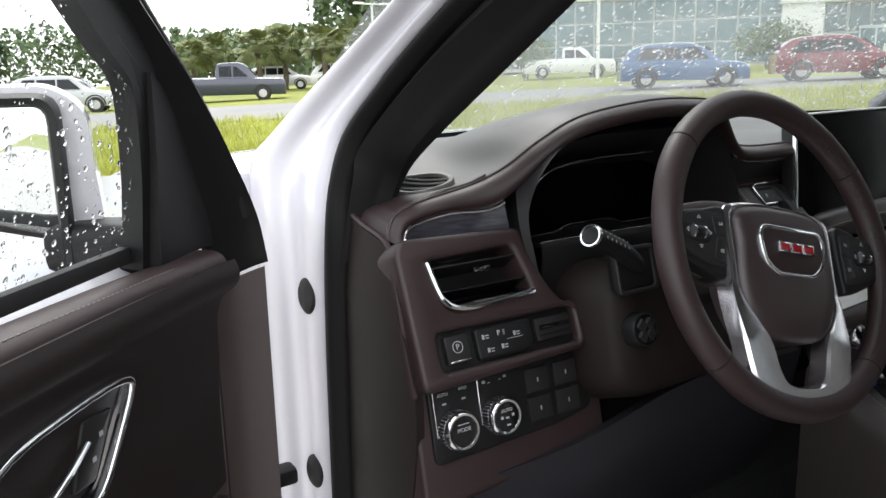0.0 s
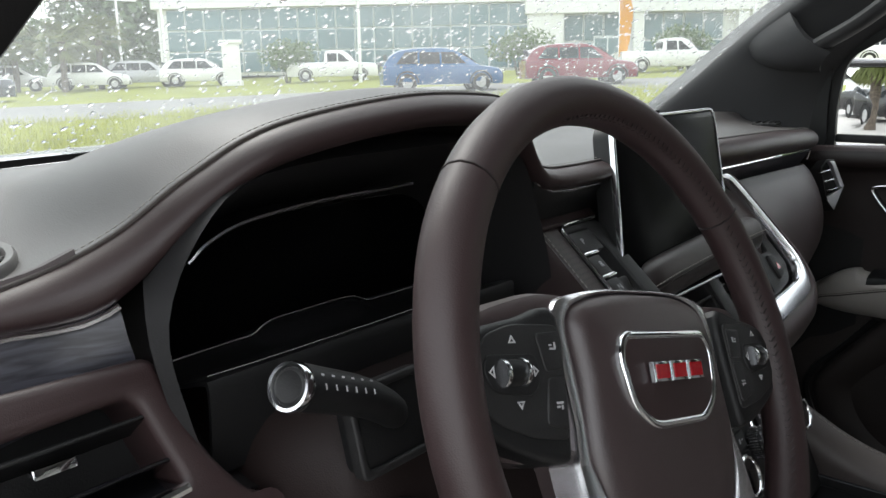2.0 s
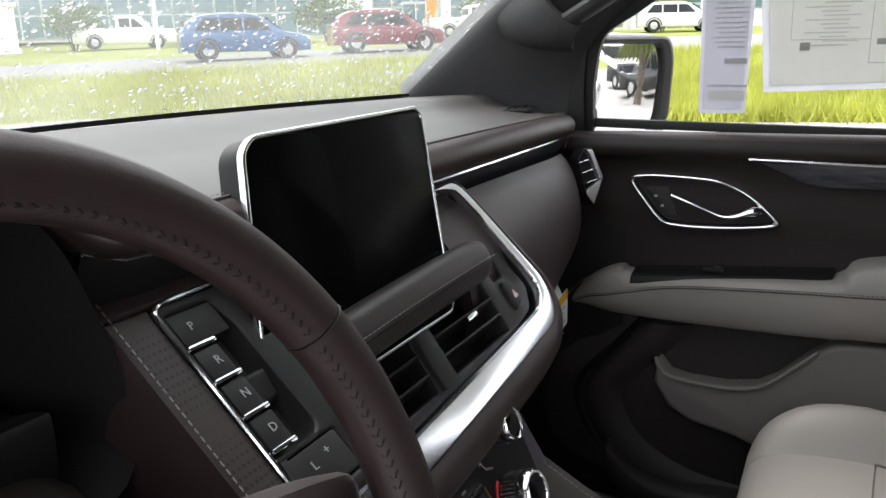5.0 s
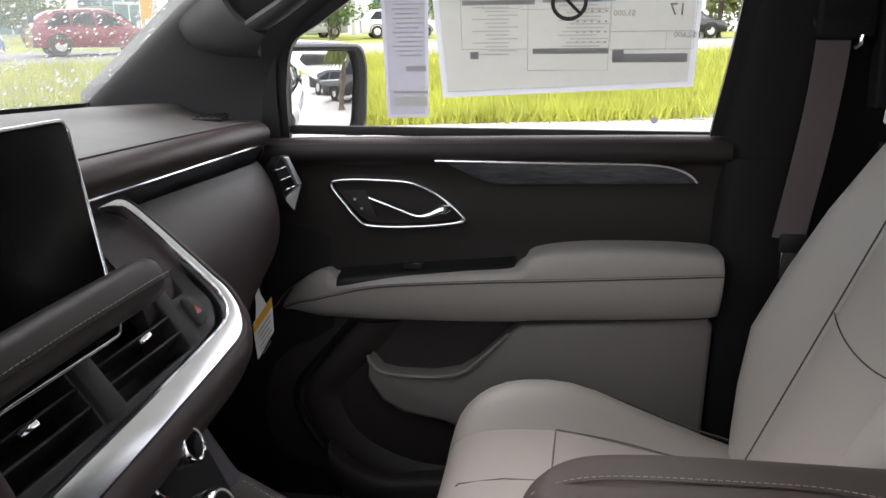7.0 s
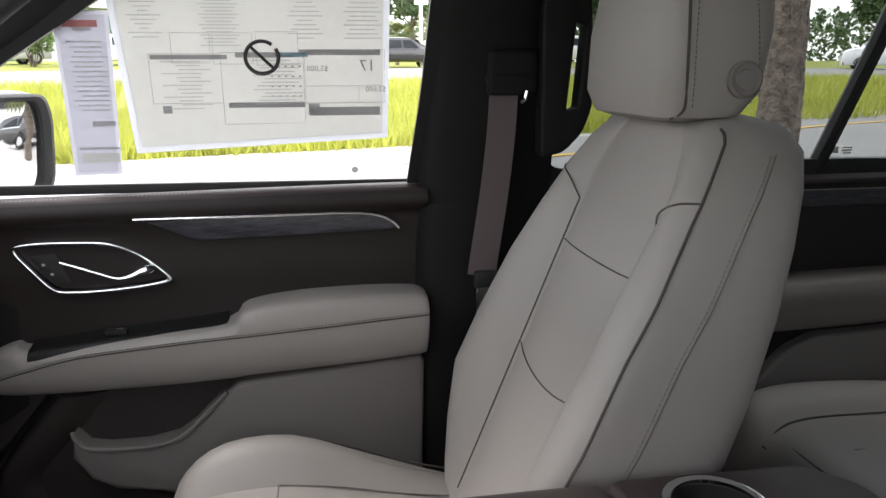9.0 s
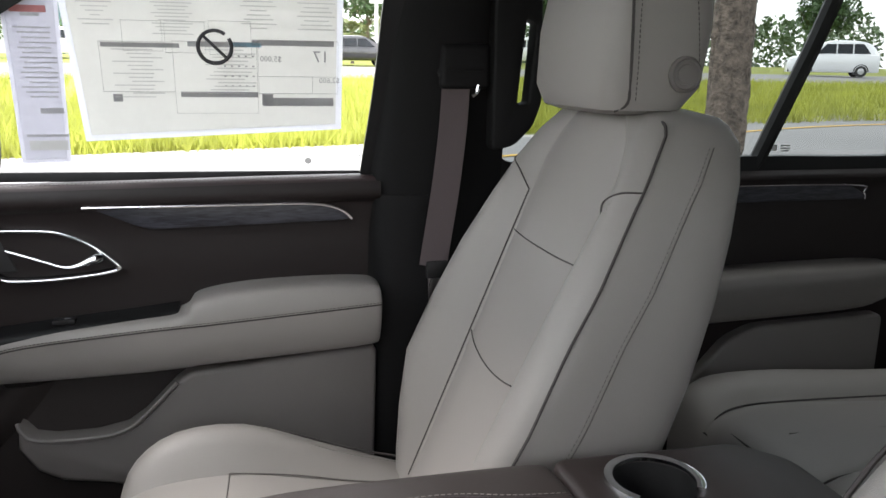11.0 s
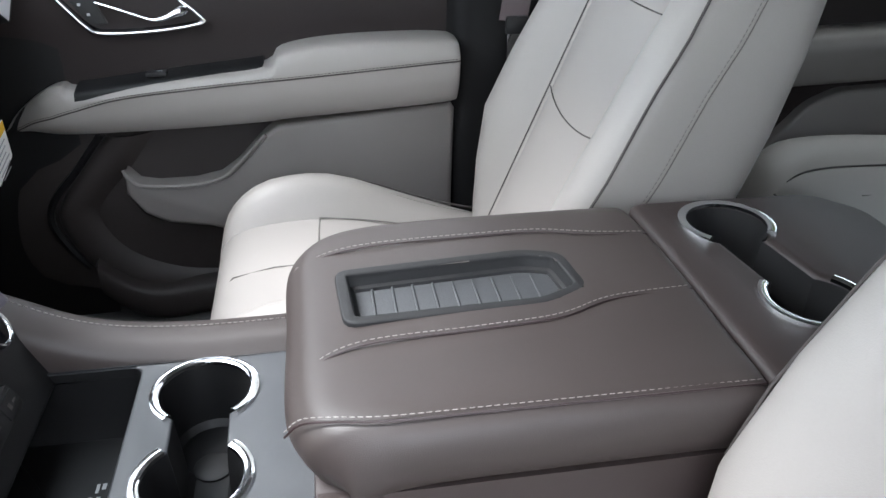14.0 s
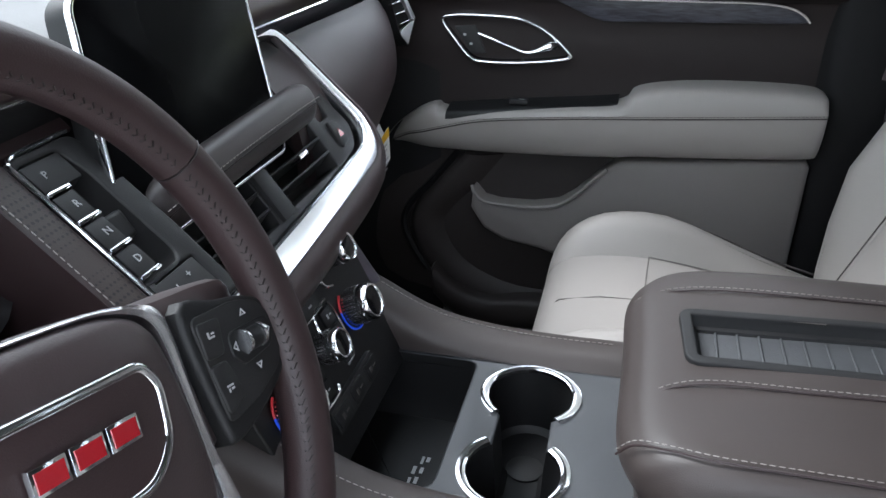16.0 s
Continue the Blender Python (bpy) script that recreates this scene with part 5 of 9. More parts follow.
for kk, (cx, cy) in ((kp, (0.050, -0.047)), (kd, (-0.120, -0.055))):
    for a0, a1, mt, lb in ((165, 300, BLUE, "blue lit arc"), (120, 165, REDLIT, "red lit arc")):
        arc = [HV @ Vector((cx + 0.0240 * math.cos(radians(a)), cy + 0.0240 * math.sin(radians(a)), 0.003)) for a in np.linspace(a0, a1, 16)]
        part("light_ring", bm_tube(arc, 0.0013, 6), mt, kk, lb)
for x0, y0, x1, y1 in ((-0.118, 0.004, -0.062, 0.022), (-0.056, 0.006, 0.000, 0.024), (-0.056, -0.016, 0.000, 0.002), (-0.116, -0.018, -0.062, 0.000)):
    kpd = part("key", bm_rbox((x1 - x0, y1 - y0, 0.006), ((x0 + x1) / 2, (y0 + y1) / 2, 0.001), 0.002, 2, HV), BLACK, hvac, "black key")
    bars([((x0 + x1) / 2 - 0.010, (y0 + y1) / 2, 0.006, 0.003), ((x0 + x1) / 2 + 0.010, (y0 + y1) / 2, 0.007, 0.002)], HV @ pose(0, 0, 0.0042), INK, kpd)
    part("chrome_bar", bm_rbox((x1 - x0, 0.0022, 0.005), ((x0 + x1) / 2, y0 - 0.0005, 0.0035), 0.0008, 1, HV), CHROME, kpd, "chrome key edge")
for x, y in ((-0.086, -0.036), (-0.060, -0.036), (-0.086, -0.058), (-0.060, -0.058), (0.004, -0.030), (0.004, -0.052), (0.004, -0.074), (-0.086, -0.080), (-0.060, -0.080)):
    kpd = part("key", bm_rbox((0.024, 0.018, 0.005), (x, y, 0.001), 0.002, 2, HV), BLACK, hvac, "black key")
    bars([(x - 0.003, y, 0.003, 0.005), (x + 0.003, y, 0.004, 0.0015)], HV @ pose(0, 0, 0.0037), INK, kpd)
for pts in ([(0.010, -0.014, 0.004), (-0.014, -0.014, 0.004), (-0.022, -0.020, 0.004), (-0.026, -0.044, 0.004)], [(0.012, -0.018, 0.004), (0.016, -0.040, 0.004), (0.012, -0.078, 0.004), (-0.010, -0.084, 0.004)],
            [(0.052, 0.024, 0.004), (0.030, 0.026, 0.004), (0.020, 0.018, 0.004), (0.022, -0.004, 0.004), (0.036, -0.012, 0.004)], [(-0.100, -0.090, 0.004), (-0.050, -0.092, 0.004), (-0.040, -0.086, 0.004)]):
    part("chrome_outline", bm_tube([HV @ Vector(tuple(q)) for q in curve(pts, 4)], 0.0017, 6), CHROME, hvac, "chrome outline")
usb = part("socket_panel", bm_rbox((0.115, 0.026, 0.014), (-0.020, -0.108, 0.000), 0.003, 2, HV), CHAR, hvac, "row of sockets under flaps")
for x in (-0.060, -0.020, 0.020):
    part("flap", bm_rbox((0.030, 0.018, 0.004), (x, -0.108, 0.007), 0.002, 2, HV), BLACK, usb)
    bars([(x - 0.004, -0.108, 0.005, 0.006), (x + 0.006, -0.108, 0.006, 0.002)], HV @ pose(0, 0, 0.009), DARKSTITCH, usb)
# slate strut at the passenger side
strut = [[(0.122, 0.662, 1.150), (0.150, 0.664, 1.148), (0.158, 0.70, 1.15), (0.150, 0.72, 1.15)], [(0.122, 0.640, 1.11), (0.152, 0.642, 1.105), (0.165, 0.68, 1.10), (0.155, 0.72, 1.10)],
         [(0.122, 0.618, 1.060), (0.158, 0.612, 1.050), (0.176, 0.66, 1.05), (0.165, 0.72, 1.05)], [(0.122, 0.600, 1.020), (0.170, 0.592, 1.015), (0.185, 0.64, 1.00), (0.175, 0.70, 1.0)]]
part("stack_strut", bm_patch(strut, 5, 4, 0.006), material("slate_strut", (0.095, 0.085, 0.105), 0.45, grain=0.3, grain_scale=700), stack, "slate grey side strut")

# ---- centre console ----
con = thing("centre_console", "brown leather centre console with front bin, cup holders and padded lid", "centre console")
# side rails and skirts
for s in (1, -1):
    prof_rows = []
    for y, zt in ((0.66, 1.075), (0.61, 1.050), (0.555, 1.022), (0.50, 1.007), (0.42, 1.000), (0.33, 1.000), (0.28, 1.002)):
        prof_rows.append([(s * 0.108, y, 0.984), (s * 0.112, y, zt - 0.012), (s * 0.128, y, zt), (s * 0.150, y, zt + 0.002), (s * 0.170, y, zt - 0.008), (s * 0.180, y, zt - 0.05), (s * 0.180, y, 0.80), (s * 0.175, y, 0.62)])
    part("side_rail", bm_patch(prof_rows, 4, 4, 0.008), LID, con, "brown leather side rail")
    stitches(curve([(s * 0.148, y, zt + 0.003) for y, zt in ((0.66, 1.075), (0.61, 1.050), (0.555, 1.022), (0.50, 1.007), (0.42, 1.000), (0.33, 1.000))], 6), con, STITCH, 0.0065, 0.0046, 0.0006)
    part("body_side", bm_patch([[(s * 0.176, y, 1.055), (s * 0.178, y, 0.95), (s * 0.176, y, 0.80), (s * 0.172, y, 0.62)] for y in (0.30, 0.1, -0.1, -0.33)], 4, 4, 0.008), CONSOLE_BROWN, con, "brown side panel")
# deck plate with bin opening and two cup wells joined by a slot
CP = pose(0, 0, 0.988)
binl = round_poly([(-0.106, 0.480), (0.103, 0.480), (0.103, 0.640), (-0.106, 0.640)], 0.014)
c1, c2 = (0.052, 0.412), (-0.068, 0.411)
dumb = []
for k in range(41):
    a = radians(-145 + 290 * k / 40)
    dumb.append((c1[0] + 0.046 * math.cos(a), c1[1] + 0.046 * math.sin(a)))
for k in range(41):
    a = radians(35 + 290 * k / 40)
    dumb.append((c2[0] + 0.046 * math.cos(a), c2[1] + 0.046 * math.sin(a)))
plate("deck", [rrect(-0.112, 0.26, 0.108, 0.648, 0.006), dumb, binl], 0.012, CP, GREYPL, con, "satin graphite deck", 0.003)
part("cup_well", bm_grid([[(q[0], q[1], z) for q in inset_loop(dumb, d)] for d, z in ((0, 0.985), (0.002, 0.96), (0.004, 0.915), (0.010, 0.908))], closed_v=True), BLACK, con, "black cup holder well")
part("well_floor", bm_rbox((0.24, 0.11, 0.004), (-0.008, 0.412, 0.906), 0.001), BLACK, con)
for c in (c1, c2):
    a0 = -140 if c is c1 else 40
    arc = [(c[0] + 0.0495 * math.cos(radians(a)), c[1] + 0.0495 * math.sin(radians(a)), 0.9885) for a in np.linspace(a0, a0 + 280, 48)]
    part("cup_ring", bm_sweep(arc, [(-0.0055, -0.002), (-0.005, 0.0015), (-0.001, 0.0032), (0.004, 0.002), (0.0055, -0.002)], up=(0, 0, 1)), CHROME, con, "chrome cup holder ring")
    part("cup_nub", bm_lathe([(0.020, 0), (0.020, 0.002), (0.018, 0.003), (0.001, 0.003)], pose(c[0] * 0.7 - 0.01, c[1], 0.908), 24), CHAR, con)
for yy in (0.381, 0.443):
    part("slot_side", bm_rbox((0.052, 0.010, 0.072), (-0.008, yy - 0.0 + (0.004 if yy > 0.41 else -0.004), 0.951), 0.003, 2), CHAR, con)
part("rubber_mat", bm_rbox((0.045, 0.036, 0.006), (-0.045, 0.412, 0.911), 0.004, 2), RUBBER, con)
part("front_bin", bm_grid([[(q[0], q[1], z) for q in inset_loop(binl, d)] for d, z in ((0, 0.986), (0.002, 0.95), (0.006, 0.915), (0.012, 0.905))], closed_v=True, caps="end"), BLACK, con, "deep black bin")
bars([(0.018, 0.524, 0.012, 0.003), (0.020, 0.518, 0.008, 0.004), (0.001, 0.529, 0.012, 0.004), (0.002, 0.521, 0.009, 0.004), (-0.016, 0.530, 0.010, 0.003), (-0.014, 0.523, 0.010, 0.004)], pose(0, 0, 0.9056), INK, con, "printed_mark")
# padded lid
lid_ctrl = []
for x, dz, in ((-0.166, -0.068), (-0.177, -0.056), (-0.183, -0.034), (-0.180, -0.014), (-0.170, -0.003), (-0.155, 0.0005), (-0.11, 0.001), (0.0, 0.003), (0.10, 0.0), (0.145, -0.006), (0.156, -0.022), (0.154, -0.048)):
    e = -0.030 * max(0.0, (x - 0.10) / 0.055) ** 2 if x > 0 else -0.042 * max(0.0, (-x - 0.125) / 0.055) ** 2
    lid_ctrl.append([(x * 0.97, 0.312 + e, 1.055 + dz * 0.4), (x * 0.985, 0.322 + e, 1.078 + dz * 0.7), (x, 0.312 + e, 1.098 + dz), (x, 0.285 + e, 1.112 + dz), (x, 0.20, 1.118 + dz), (x, 0.08, 1.119 + dz), (x, -0.02, 1.118 + dz), (x, -0.044, 1.114 + dz), (x, -0.048, 1.100 + dz)])
lid_rows = smooth_rows(lid_ctrl, 9, 9)
lid = thing("padded_armrest", "padded taupe leather armrest lid with ribbed rubber tray", "armrest")
tray = [(0.037, 0.273), (0.050, 0.095), (0.039, 0.060), (-0.021, 0.052), (-0.041, 0.093), (-0.047, 0.268)]
bm = bm_grid(lid_rows)
# cut the tray opening
def inside_loop(loop, p):
    hit = False
    for (x0, y0), (x1, y1) in zip(loop, loop[1:] + loop[:1]):
        if (y0 > p.y) != (y1 > p.y) and p.x < (x1 - x0) * (p.y - y0) / (y1 - y0) + x0:
            hit = not hit
    return hit


inner = [f for f in bm.faces if f.calc_center_median().z > 1.1 and inside_loop(inset_loop(tray, 0.004), f.calc_center_median())]
bmesh.ops.delete(bm, geom=inner, context="FACES")
part("cushion", bm, LID, lid, "padded taupe leather")
part("lid_gap", bm_tube([(-0.172, y, 1.049) for y in (0.305, 0.2, 0.08, -0.046)], 0.004, 6), BLACK, lid)
part("lid_front", bm_patch([[(x, 0.312 + e, 1.062), (x, 0.306 + e, 1.03), (x, 0.302 + e, 0.985)] for x, e in ((-0.172, -0.060), (-0.166, -0.034), (-0.150, -0.014), (-0.11, -0.003), (0.0, 0.0), (0.09, -0.003), (0.135, -0.018), (0.150, -0.045))], 4, 3, 0.006), CONSOLE_BROWN, con, "brown front face")
part("lid_underside", bm_rbox((0.325, 0.345, 0.02), (-0.011, 0.130, 1.045), 0.006), CONSOLE_BROWN, lid)
TR = pose(0, 0, 1.1185)
tl = round_poly(tray, 0.012, 4)
plate("tray_rim", [inset_loop(tl, -0.003), inset_loop(tl, 0.008)], 0.012, TR @ pose(0, 0, 0.0035), RUBBER, lid, "black rubber tray rim", 0.002)
il = inset_loop(tl, 0.007)
part("tray_wall", bm_grid([[(q[0], q[1], z) for q in inset_loop(il, d)] for d, z in ((0, 1.121), (0.003, 1.110), (0.0065, 1.1085), (0.008, 1.104))], closed_v=True), RUBBER, lid)
TRAYMAT = material("grey_ribbed_rubber", (0.050, 0.052, 0.056), 0.6, grain=0.4, grain_scale=400)
part("tray_floor", bm_rbox((0.088, 0.216, 0.004), (-0.002, 0.164, 1.1035), 0.001), TRAYMAT, lid, "ribbed grey rubber floor")
for k in range(9):
    yy = 0.090 + k * 0.0190
    part("rib", bm_rbox((0.062, 0.0022, 0.0022), (-0.002, yy, 1.1062), 0.0008, 1), TRAYMAT, lid)
for pts in ([(0.080, 0.321, 1.082), (0.081, 0.306, 1.104), (0.084, 0.25, 1.1195), (0.087, 0.12, 1.1215), (0.084, 0.065, 1.122), (0.072, 0.015, 1.1215), (0.070, -0.043, 1.118)],
            [(-0.093, 0.321, 1.082), (-0.090, 0.306, 1.104), (-0.078, 0.26, 1.1195), (-0.074, 0.16, 1.122), (-0.068, 0.09, 1.1225), (-0.048, 0.036, 1.1225), (-0.037, -0.043, 1.119)],
            [(-0.140, 0.3215, 1.088), (-0.146, 0.308, 1.104), (-0.157, 0.283, 1.1125), (-0.167, 0.245, 1.1170), (-0.1695, 0.15, 1.1180), (-0.1695, -0.043, 1.1160)]):
    pth = curve(pts, 10)
    part("seam", bm_tube([p + np.array((0, 0, -0.0006)) for p in pth], 0.0010, 5), BROWN, lid)
    stitches([p + np.array((0.004, 0, 0.0008)) for p in pth], lid, STITCH, 0.0062, 0.0044, 0.0005)
# rear deck with cup holders
RC = pose(0, 0, 1.112)
r1, r2 = (0.090, -0.140), (-0.062, -0.150)
rd = []
for k in range(33):
    a = radians(-150 + 300 * k / 32)
    rd.append((r1[0] + 0.043 * math.cos(a), r1[1] + 0.043 * math.sin(a)))
for k in range(33):
    a = radians(30 + 300 * k / 32)
    rd.append((r2[0] + 0.043 * math.cos(a), r2[1] + 0.043 * math.sin(a)))
rear = thing("console_rear_deck", "brown rear console deck with two chrome-ringed cup holders", "cup holder")
plate("deck", [round_poly([(-0.176, -0.052), (0.156, -0.052), (0.150, -0.27), (0.10, -0.31), (-0.12, -0.31), (-0.170, -0.27)], 0.02), rd], 0.06, RC, CONSOLE_BROWN, rear, "brown leather deck", 0.010)
part("cup_well", bm_grid([[(q[0], q[1], z) for q in inset_loop(rd, d)] for d, z in ((0, 1.108), (0.002, 1.08), (0.004, 1.035), (0.012, 1.03))], closed_v=True), CHAR, rear, "charcoal cup well")
part("well_floor", bm_rbox((0.25, 0.10, 0.004), (0.014, -0.145, 1.029), 0.001), CHAR, rear)
for c, a0 in ((r1, -130), (r2, 45)):
    arc = [(c[0] + 0.0460 * math.cos(radians(a)), c[1] + 0.0460 * math.sin(radians(a)), 1.1125) for a in np.linspace(a0, a0 + 265, 44)]
    part("cup_ring", bm_sweep(arc, [(-0.005, -0.002), (-0.0045, 0.0015), (-0.001, 0.003), (0.004, 0.002), (0.005, -0.002)], up=(0, 0, 1)), CHROME, rear, "chrome cup holder ring")

# ---- seats ----
def back_section(t, cx=0.0):
    """Cross-section of a front seat back at height fraction t: closed ring of (x, y, z), x about the seat's middle, y rearward negative."""
    z = 0.86 + 0.60 * t
    y0 = 0.034 - 0.245 * t             # front face of the insert
    w = float(np.interp(t, [0, 0.15, 0.45, 0.7, 0.88, 0.96, 1.0], [0.195, 0.225, 0.242, 0.230, 0.200, 0.175, 0.150]))
    bol = float(np.interp(t, [0, 0.15, 0.35, 0.6, 0.85, 0.95, 1.0], [0.000, 0.030, 0.060, 0.050, 0.026, 0.012, 0.0]))
    th = float(np.interp(t, [0, 0.37, 0.8, 0.97, 1.0], [0.175, 0.165, 0.140, 0.125, 0.10]))
    ins = min(0.120, w - 0.075)
    half = [(0.0, y0 + 0.005), (ins * 0.6, y0 + 0.0045), (ins - 0.006, y0 + 0.0005), (ins + 0.004, y0 + 0.003), (ins + (w - ins) * 0.45, y0 + bol * 0.95), (w - 0.022, y0 + bol), (w - 0.004, y0 + bol - 0.016), (w, y0 + bol - 0.045), (w - 0.004, y0 - th * 0.6), (w - 0.03, y0 - th + 0.004), (w * 0.5, y0 - th - 0.004)]
    ring = half + [(0.0, y0 - th - 0.006)] + [(-a, b) for a, b in reversed(half[1:])]
    return [np.array((cx + a, b, z)) for a, b in ring]


def front_seat(cx, mirror, label):
    seat = thing("front_seat", label, "car seat", "front seats")
    ts = [0, 0.08, 0.2, 0.35, 0.5, 0.65, 0.78, 0.88, 0.95, 0.985, 1.0]
    rows = [back_section(t, cx) for t in ts]
    top = [np.array((cx + (p[0] - cx) * 0.75, p[1] * 0.6 + 0.4 * np.mean([q[1] for q in rows[-1]]), 1.468)) for p in rows[-1]]
    top2 = [np.array((cx + (p[0] - cx) * 0.2, np.mean([q[1] for q in rows[-1]]), 1.470)) for p in rows[-1]]
    allr = rows + [top, top2]
    rr = [curve(r, 3, True) for r in allr]
    part("backrest", bm_grid(rr, closed_v=True, caps=True), LIGHT, seat, "light grey leather backrest")

    def line(idx, f=0.0, t0=0.02, t1=0.93, off=(0, 0.0, 0)):
        out = []
        for t in np.linspace(t0, t1, 30):
            s = back_section(t, cx)
            p = s[idx] + (s[idx + 1] - s[idx]) * f if idx >= 0 else s[idx]
            out.append(p + np.array(off))
        return out
    n = len(back_section(0.5))
    for idx, sg in ((6, 1), (n - 6, -1)):
        pth = line(idx, 0, 0.02, 0.97, (sg * 0.0015, 0.0, 0))
        e_ = pth[-1]
        pth = pth + curve([e_ + np.array(q) for q in ((-sg * 0.002, -0.001, 0.004), (-sg * 0.010, -0.004, 0.011), (-sg * 0.028, -0.008, 0.0150), (-sg * 0.055, -0.010, 0.0150))], 4)
        part("piping", bm_tube(pth, 0.0019, 6), DARKSTITCH, seat, "dark piping")
    for idx, sg in ((3, 1), (n - 3, -1)):
        pth = line(idx, 0, 0.06, 0.80, (0, 0.0004, 0))
        part("insert_seam", bm_tube(pth, 0.0013, 5), DARKSTITCH, seat)
        # the bolster's upper end runs out to the piping in a curve
        e0, e1, e2, e3 = back_section(0.80, cx)[idx], back_section(0.845, cx)[idx + sg], back_section(0.868, cx)[idx + 2 * sg], back_section(0.872, cx)[idx + 3 * sg]
        part("yoke_seam", bm_tube(curve([e0, e1 * 0.55 + e0 * 0.45 + np.array((0, 0.001, 0.010)), e2 + np.array((0, 0.001, 0)), e3 + np.array((0, 0.0005, 0))], 6), 0.0012, 5), DARKSTITCH, seat)
    for idx, sg in ((4, 1), (n - 4, -1)):
        stitches(line(idx, 0, 0.06, 0.9, (sg * 0.012, 0.0015, 0)), seat, LIGHT2, 0.006, 0.0042, 0.0006)
    for idx, sg in ((7, 1), (n - 7, -1)):
        pth = line(idx, 0, 0.02, 0.95, (sg * 0.001, -0.035, 0))
        part("side_seam", bm_tube(pth, 0.0008, 5), SEAM, seat)
        stitches([p + np.array((sg * 0.001, 0.006, 0)) for p in pth], seat, LIGHT2, 0.006, 0.0042, 0.0006)
    for t, sag in ((0.448, -0.026), (0.704, -0.004)):
        s = back_section(t, cx)
        xs_ = np.linspace(-0.118, 0.118, 15)
        pth = []
        for x in xs_:
            dz = sag * (1 - (x / 0.12) ** 2) * 0.6
            pth.append(np.array((cx + x, s[0][1] - 0.245 * dz / 0.60 + 0.0012 - 0.0030 * (x / 0.118) ** 4, s[0][2] + dz)))
        part("cross_seam", bm_tube(pth, 0.0010, 5), DARKSTITCH, seat)
    # headrest
    hr = []
    for z, w, y0, th in ((1.462, 0.095, -0.178, 0.075), (1.468, 0.118, -0.165, 0.102), (1.495, 0.128, -0.156, 0.130), (1.565, 0.130, -0.160, 0.136), (1.63, 0.126, -0.172, 0.124), (1.668, 0.112, -0.186, 0.094), (1.684, 0.085, -0.200, 0.067), (1.688, 0.03, -0.218, 0.03)):
        hr.append(curve([(cx + a, y0 - th / 2 + b, z) for a, b in rrect(-w, -th / 2, w, th / 2, min(0.03, th * 0.4), 3)], 1, True))
    head = part("headrest", bm_grid(hr, closed_v=True, caps=True), LIGHT, seat, "light grey leather headrest")
    sg = -1 if cx > 0 else 1
    for s in (1, -1):
        part("headrest_piping", bm_tube(curve([(cx + s * 0.108, -0.176, 1.4665), (cx + s * 0.120, -0.186, 1.476), (cx + s * 0.1270, -0.1845, 1.50), (cx + s * 0.1295, -0.1825, 1.565), (cx + s * 0.1205, -0.184, 1.63), (cx + s * 0.100, -0.192, 1.668)], 5), 0.0018, 5), DARKSTITCH, head)
        stitches(curve([(cx + s * 0.1275, -0.1925, 1.480), (cx + s * 0.1298, -0.192, 1.52), (cx + s * 0.1308, -0.191, 1.575), (cx + s * 0.1240, -0.196, 1.63)], 6), head, DARKSTITCH, 0.0058, 0.004, 0.0006)
        stitches(curve([(cx + s * 0.1292, -0.272, 1.490), (cx + s * 0.1305, -0.268, 1.535), (cx + s * 0.1300, -0.262, 1.59), (cx + s * 0.1268, -0.256, 1.63)], 6), head, DARKSTITCH, 0.0058, 0.004, 0.0006)
        part("post", bm_tube([(cx + s * 0.06, -0.225, 1.42), (cx + s * 0.06, -0.220, 1.50)], 0.006, 10), CHROME, head)
    BT = pose(cx + sg * 0.1305, -0.252, 1.510) @ pose(0, 0, 0, 0, sg * 90, 0)
    part("release_button", bm_lathe([(0.021, -0.002), (0.021, 0.002), (0.018, 0.004), (0.016, 0.002), (0.012, 0.002), (0.011, 0.004), (0.001, 0.004)], BT, 24), LIGHT2, head, "round headrest release button")
    # cushion
    cs = []
    for y, w, zc, bolz in ((-0.06, 0.205, 0.860, 0.006), (0.03, 0.222, 0.868, 0.012), (0.15, 0.232, 0.892, 0.032), (0.27, 0.234, 0.916, 0.052), (0.37, 0.232, 0.914, 0.050), (0.43, 0.226, 0.897, 0.028), (0.455, 0.212, 0.86, 0.008), (0.458, 0.200, 0.80, 0.0)):
        half = [(0.0, zc), (0.09, zc), (0.135, zc + 0.002), (0.142, zc + 0.006), (0.175, zc + bolz), (w - 0.015, zc + bolz * 0.85), (w, zc - 0.012), (w - 0.004, zc - 0.07), (w - 0.03, min(zc - 0.12, 0.76))]
        ring = half + [(0.0, 0.745)] + [(-a, b) for a, b in reversed(half[1:])]
        cs.append(curve([(cx + a, y, max(b, 0.74)) for a, b in ring], 3, True))
    part("seat_cushion", bm_grid(smooth_cols(cs), closed_v=True, caps=True), LIGHT, seat, "light grey leather seat cushion")
    for s in (1, -1):
        p1 = curve([(cx + s * 0.139, -0.02, 0.868), (cx + s * 0.139, 0.10, 0.886), (cx + s * 0.139, 0.20, 0.9085), (cx + s * 0.139, 0.29, 0.9215)], 6)
        part("cushion_seam", bm_tube(p1, 0.0011, 5), SEAM, seat)
        p2 = curve([(cx + s * 0.205, -0.02, 0.874), (cx + s * 0.212, 0.10, 0.904), (cx + s * 0.217, 0.20, 0.940), (cx + s * 0.217, 0.29, 0.963), (cx + s * 0.214, 0.38, 0.957), (cx + s * 0.195, 0.425, 0.926), (cx + s * 0.150, 0.330, 0.9255), (cx + s * 0.139, 0.30, 0.9275)], 6)
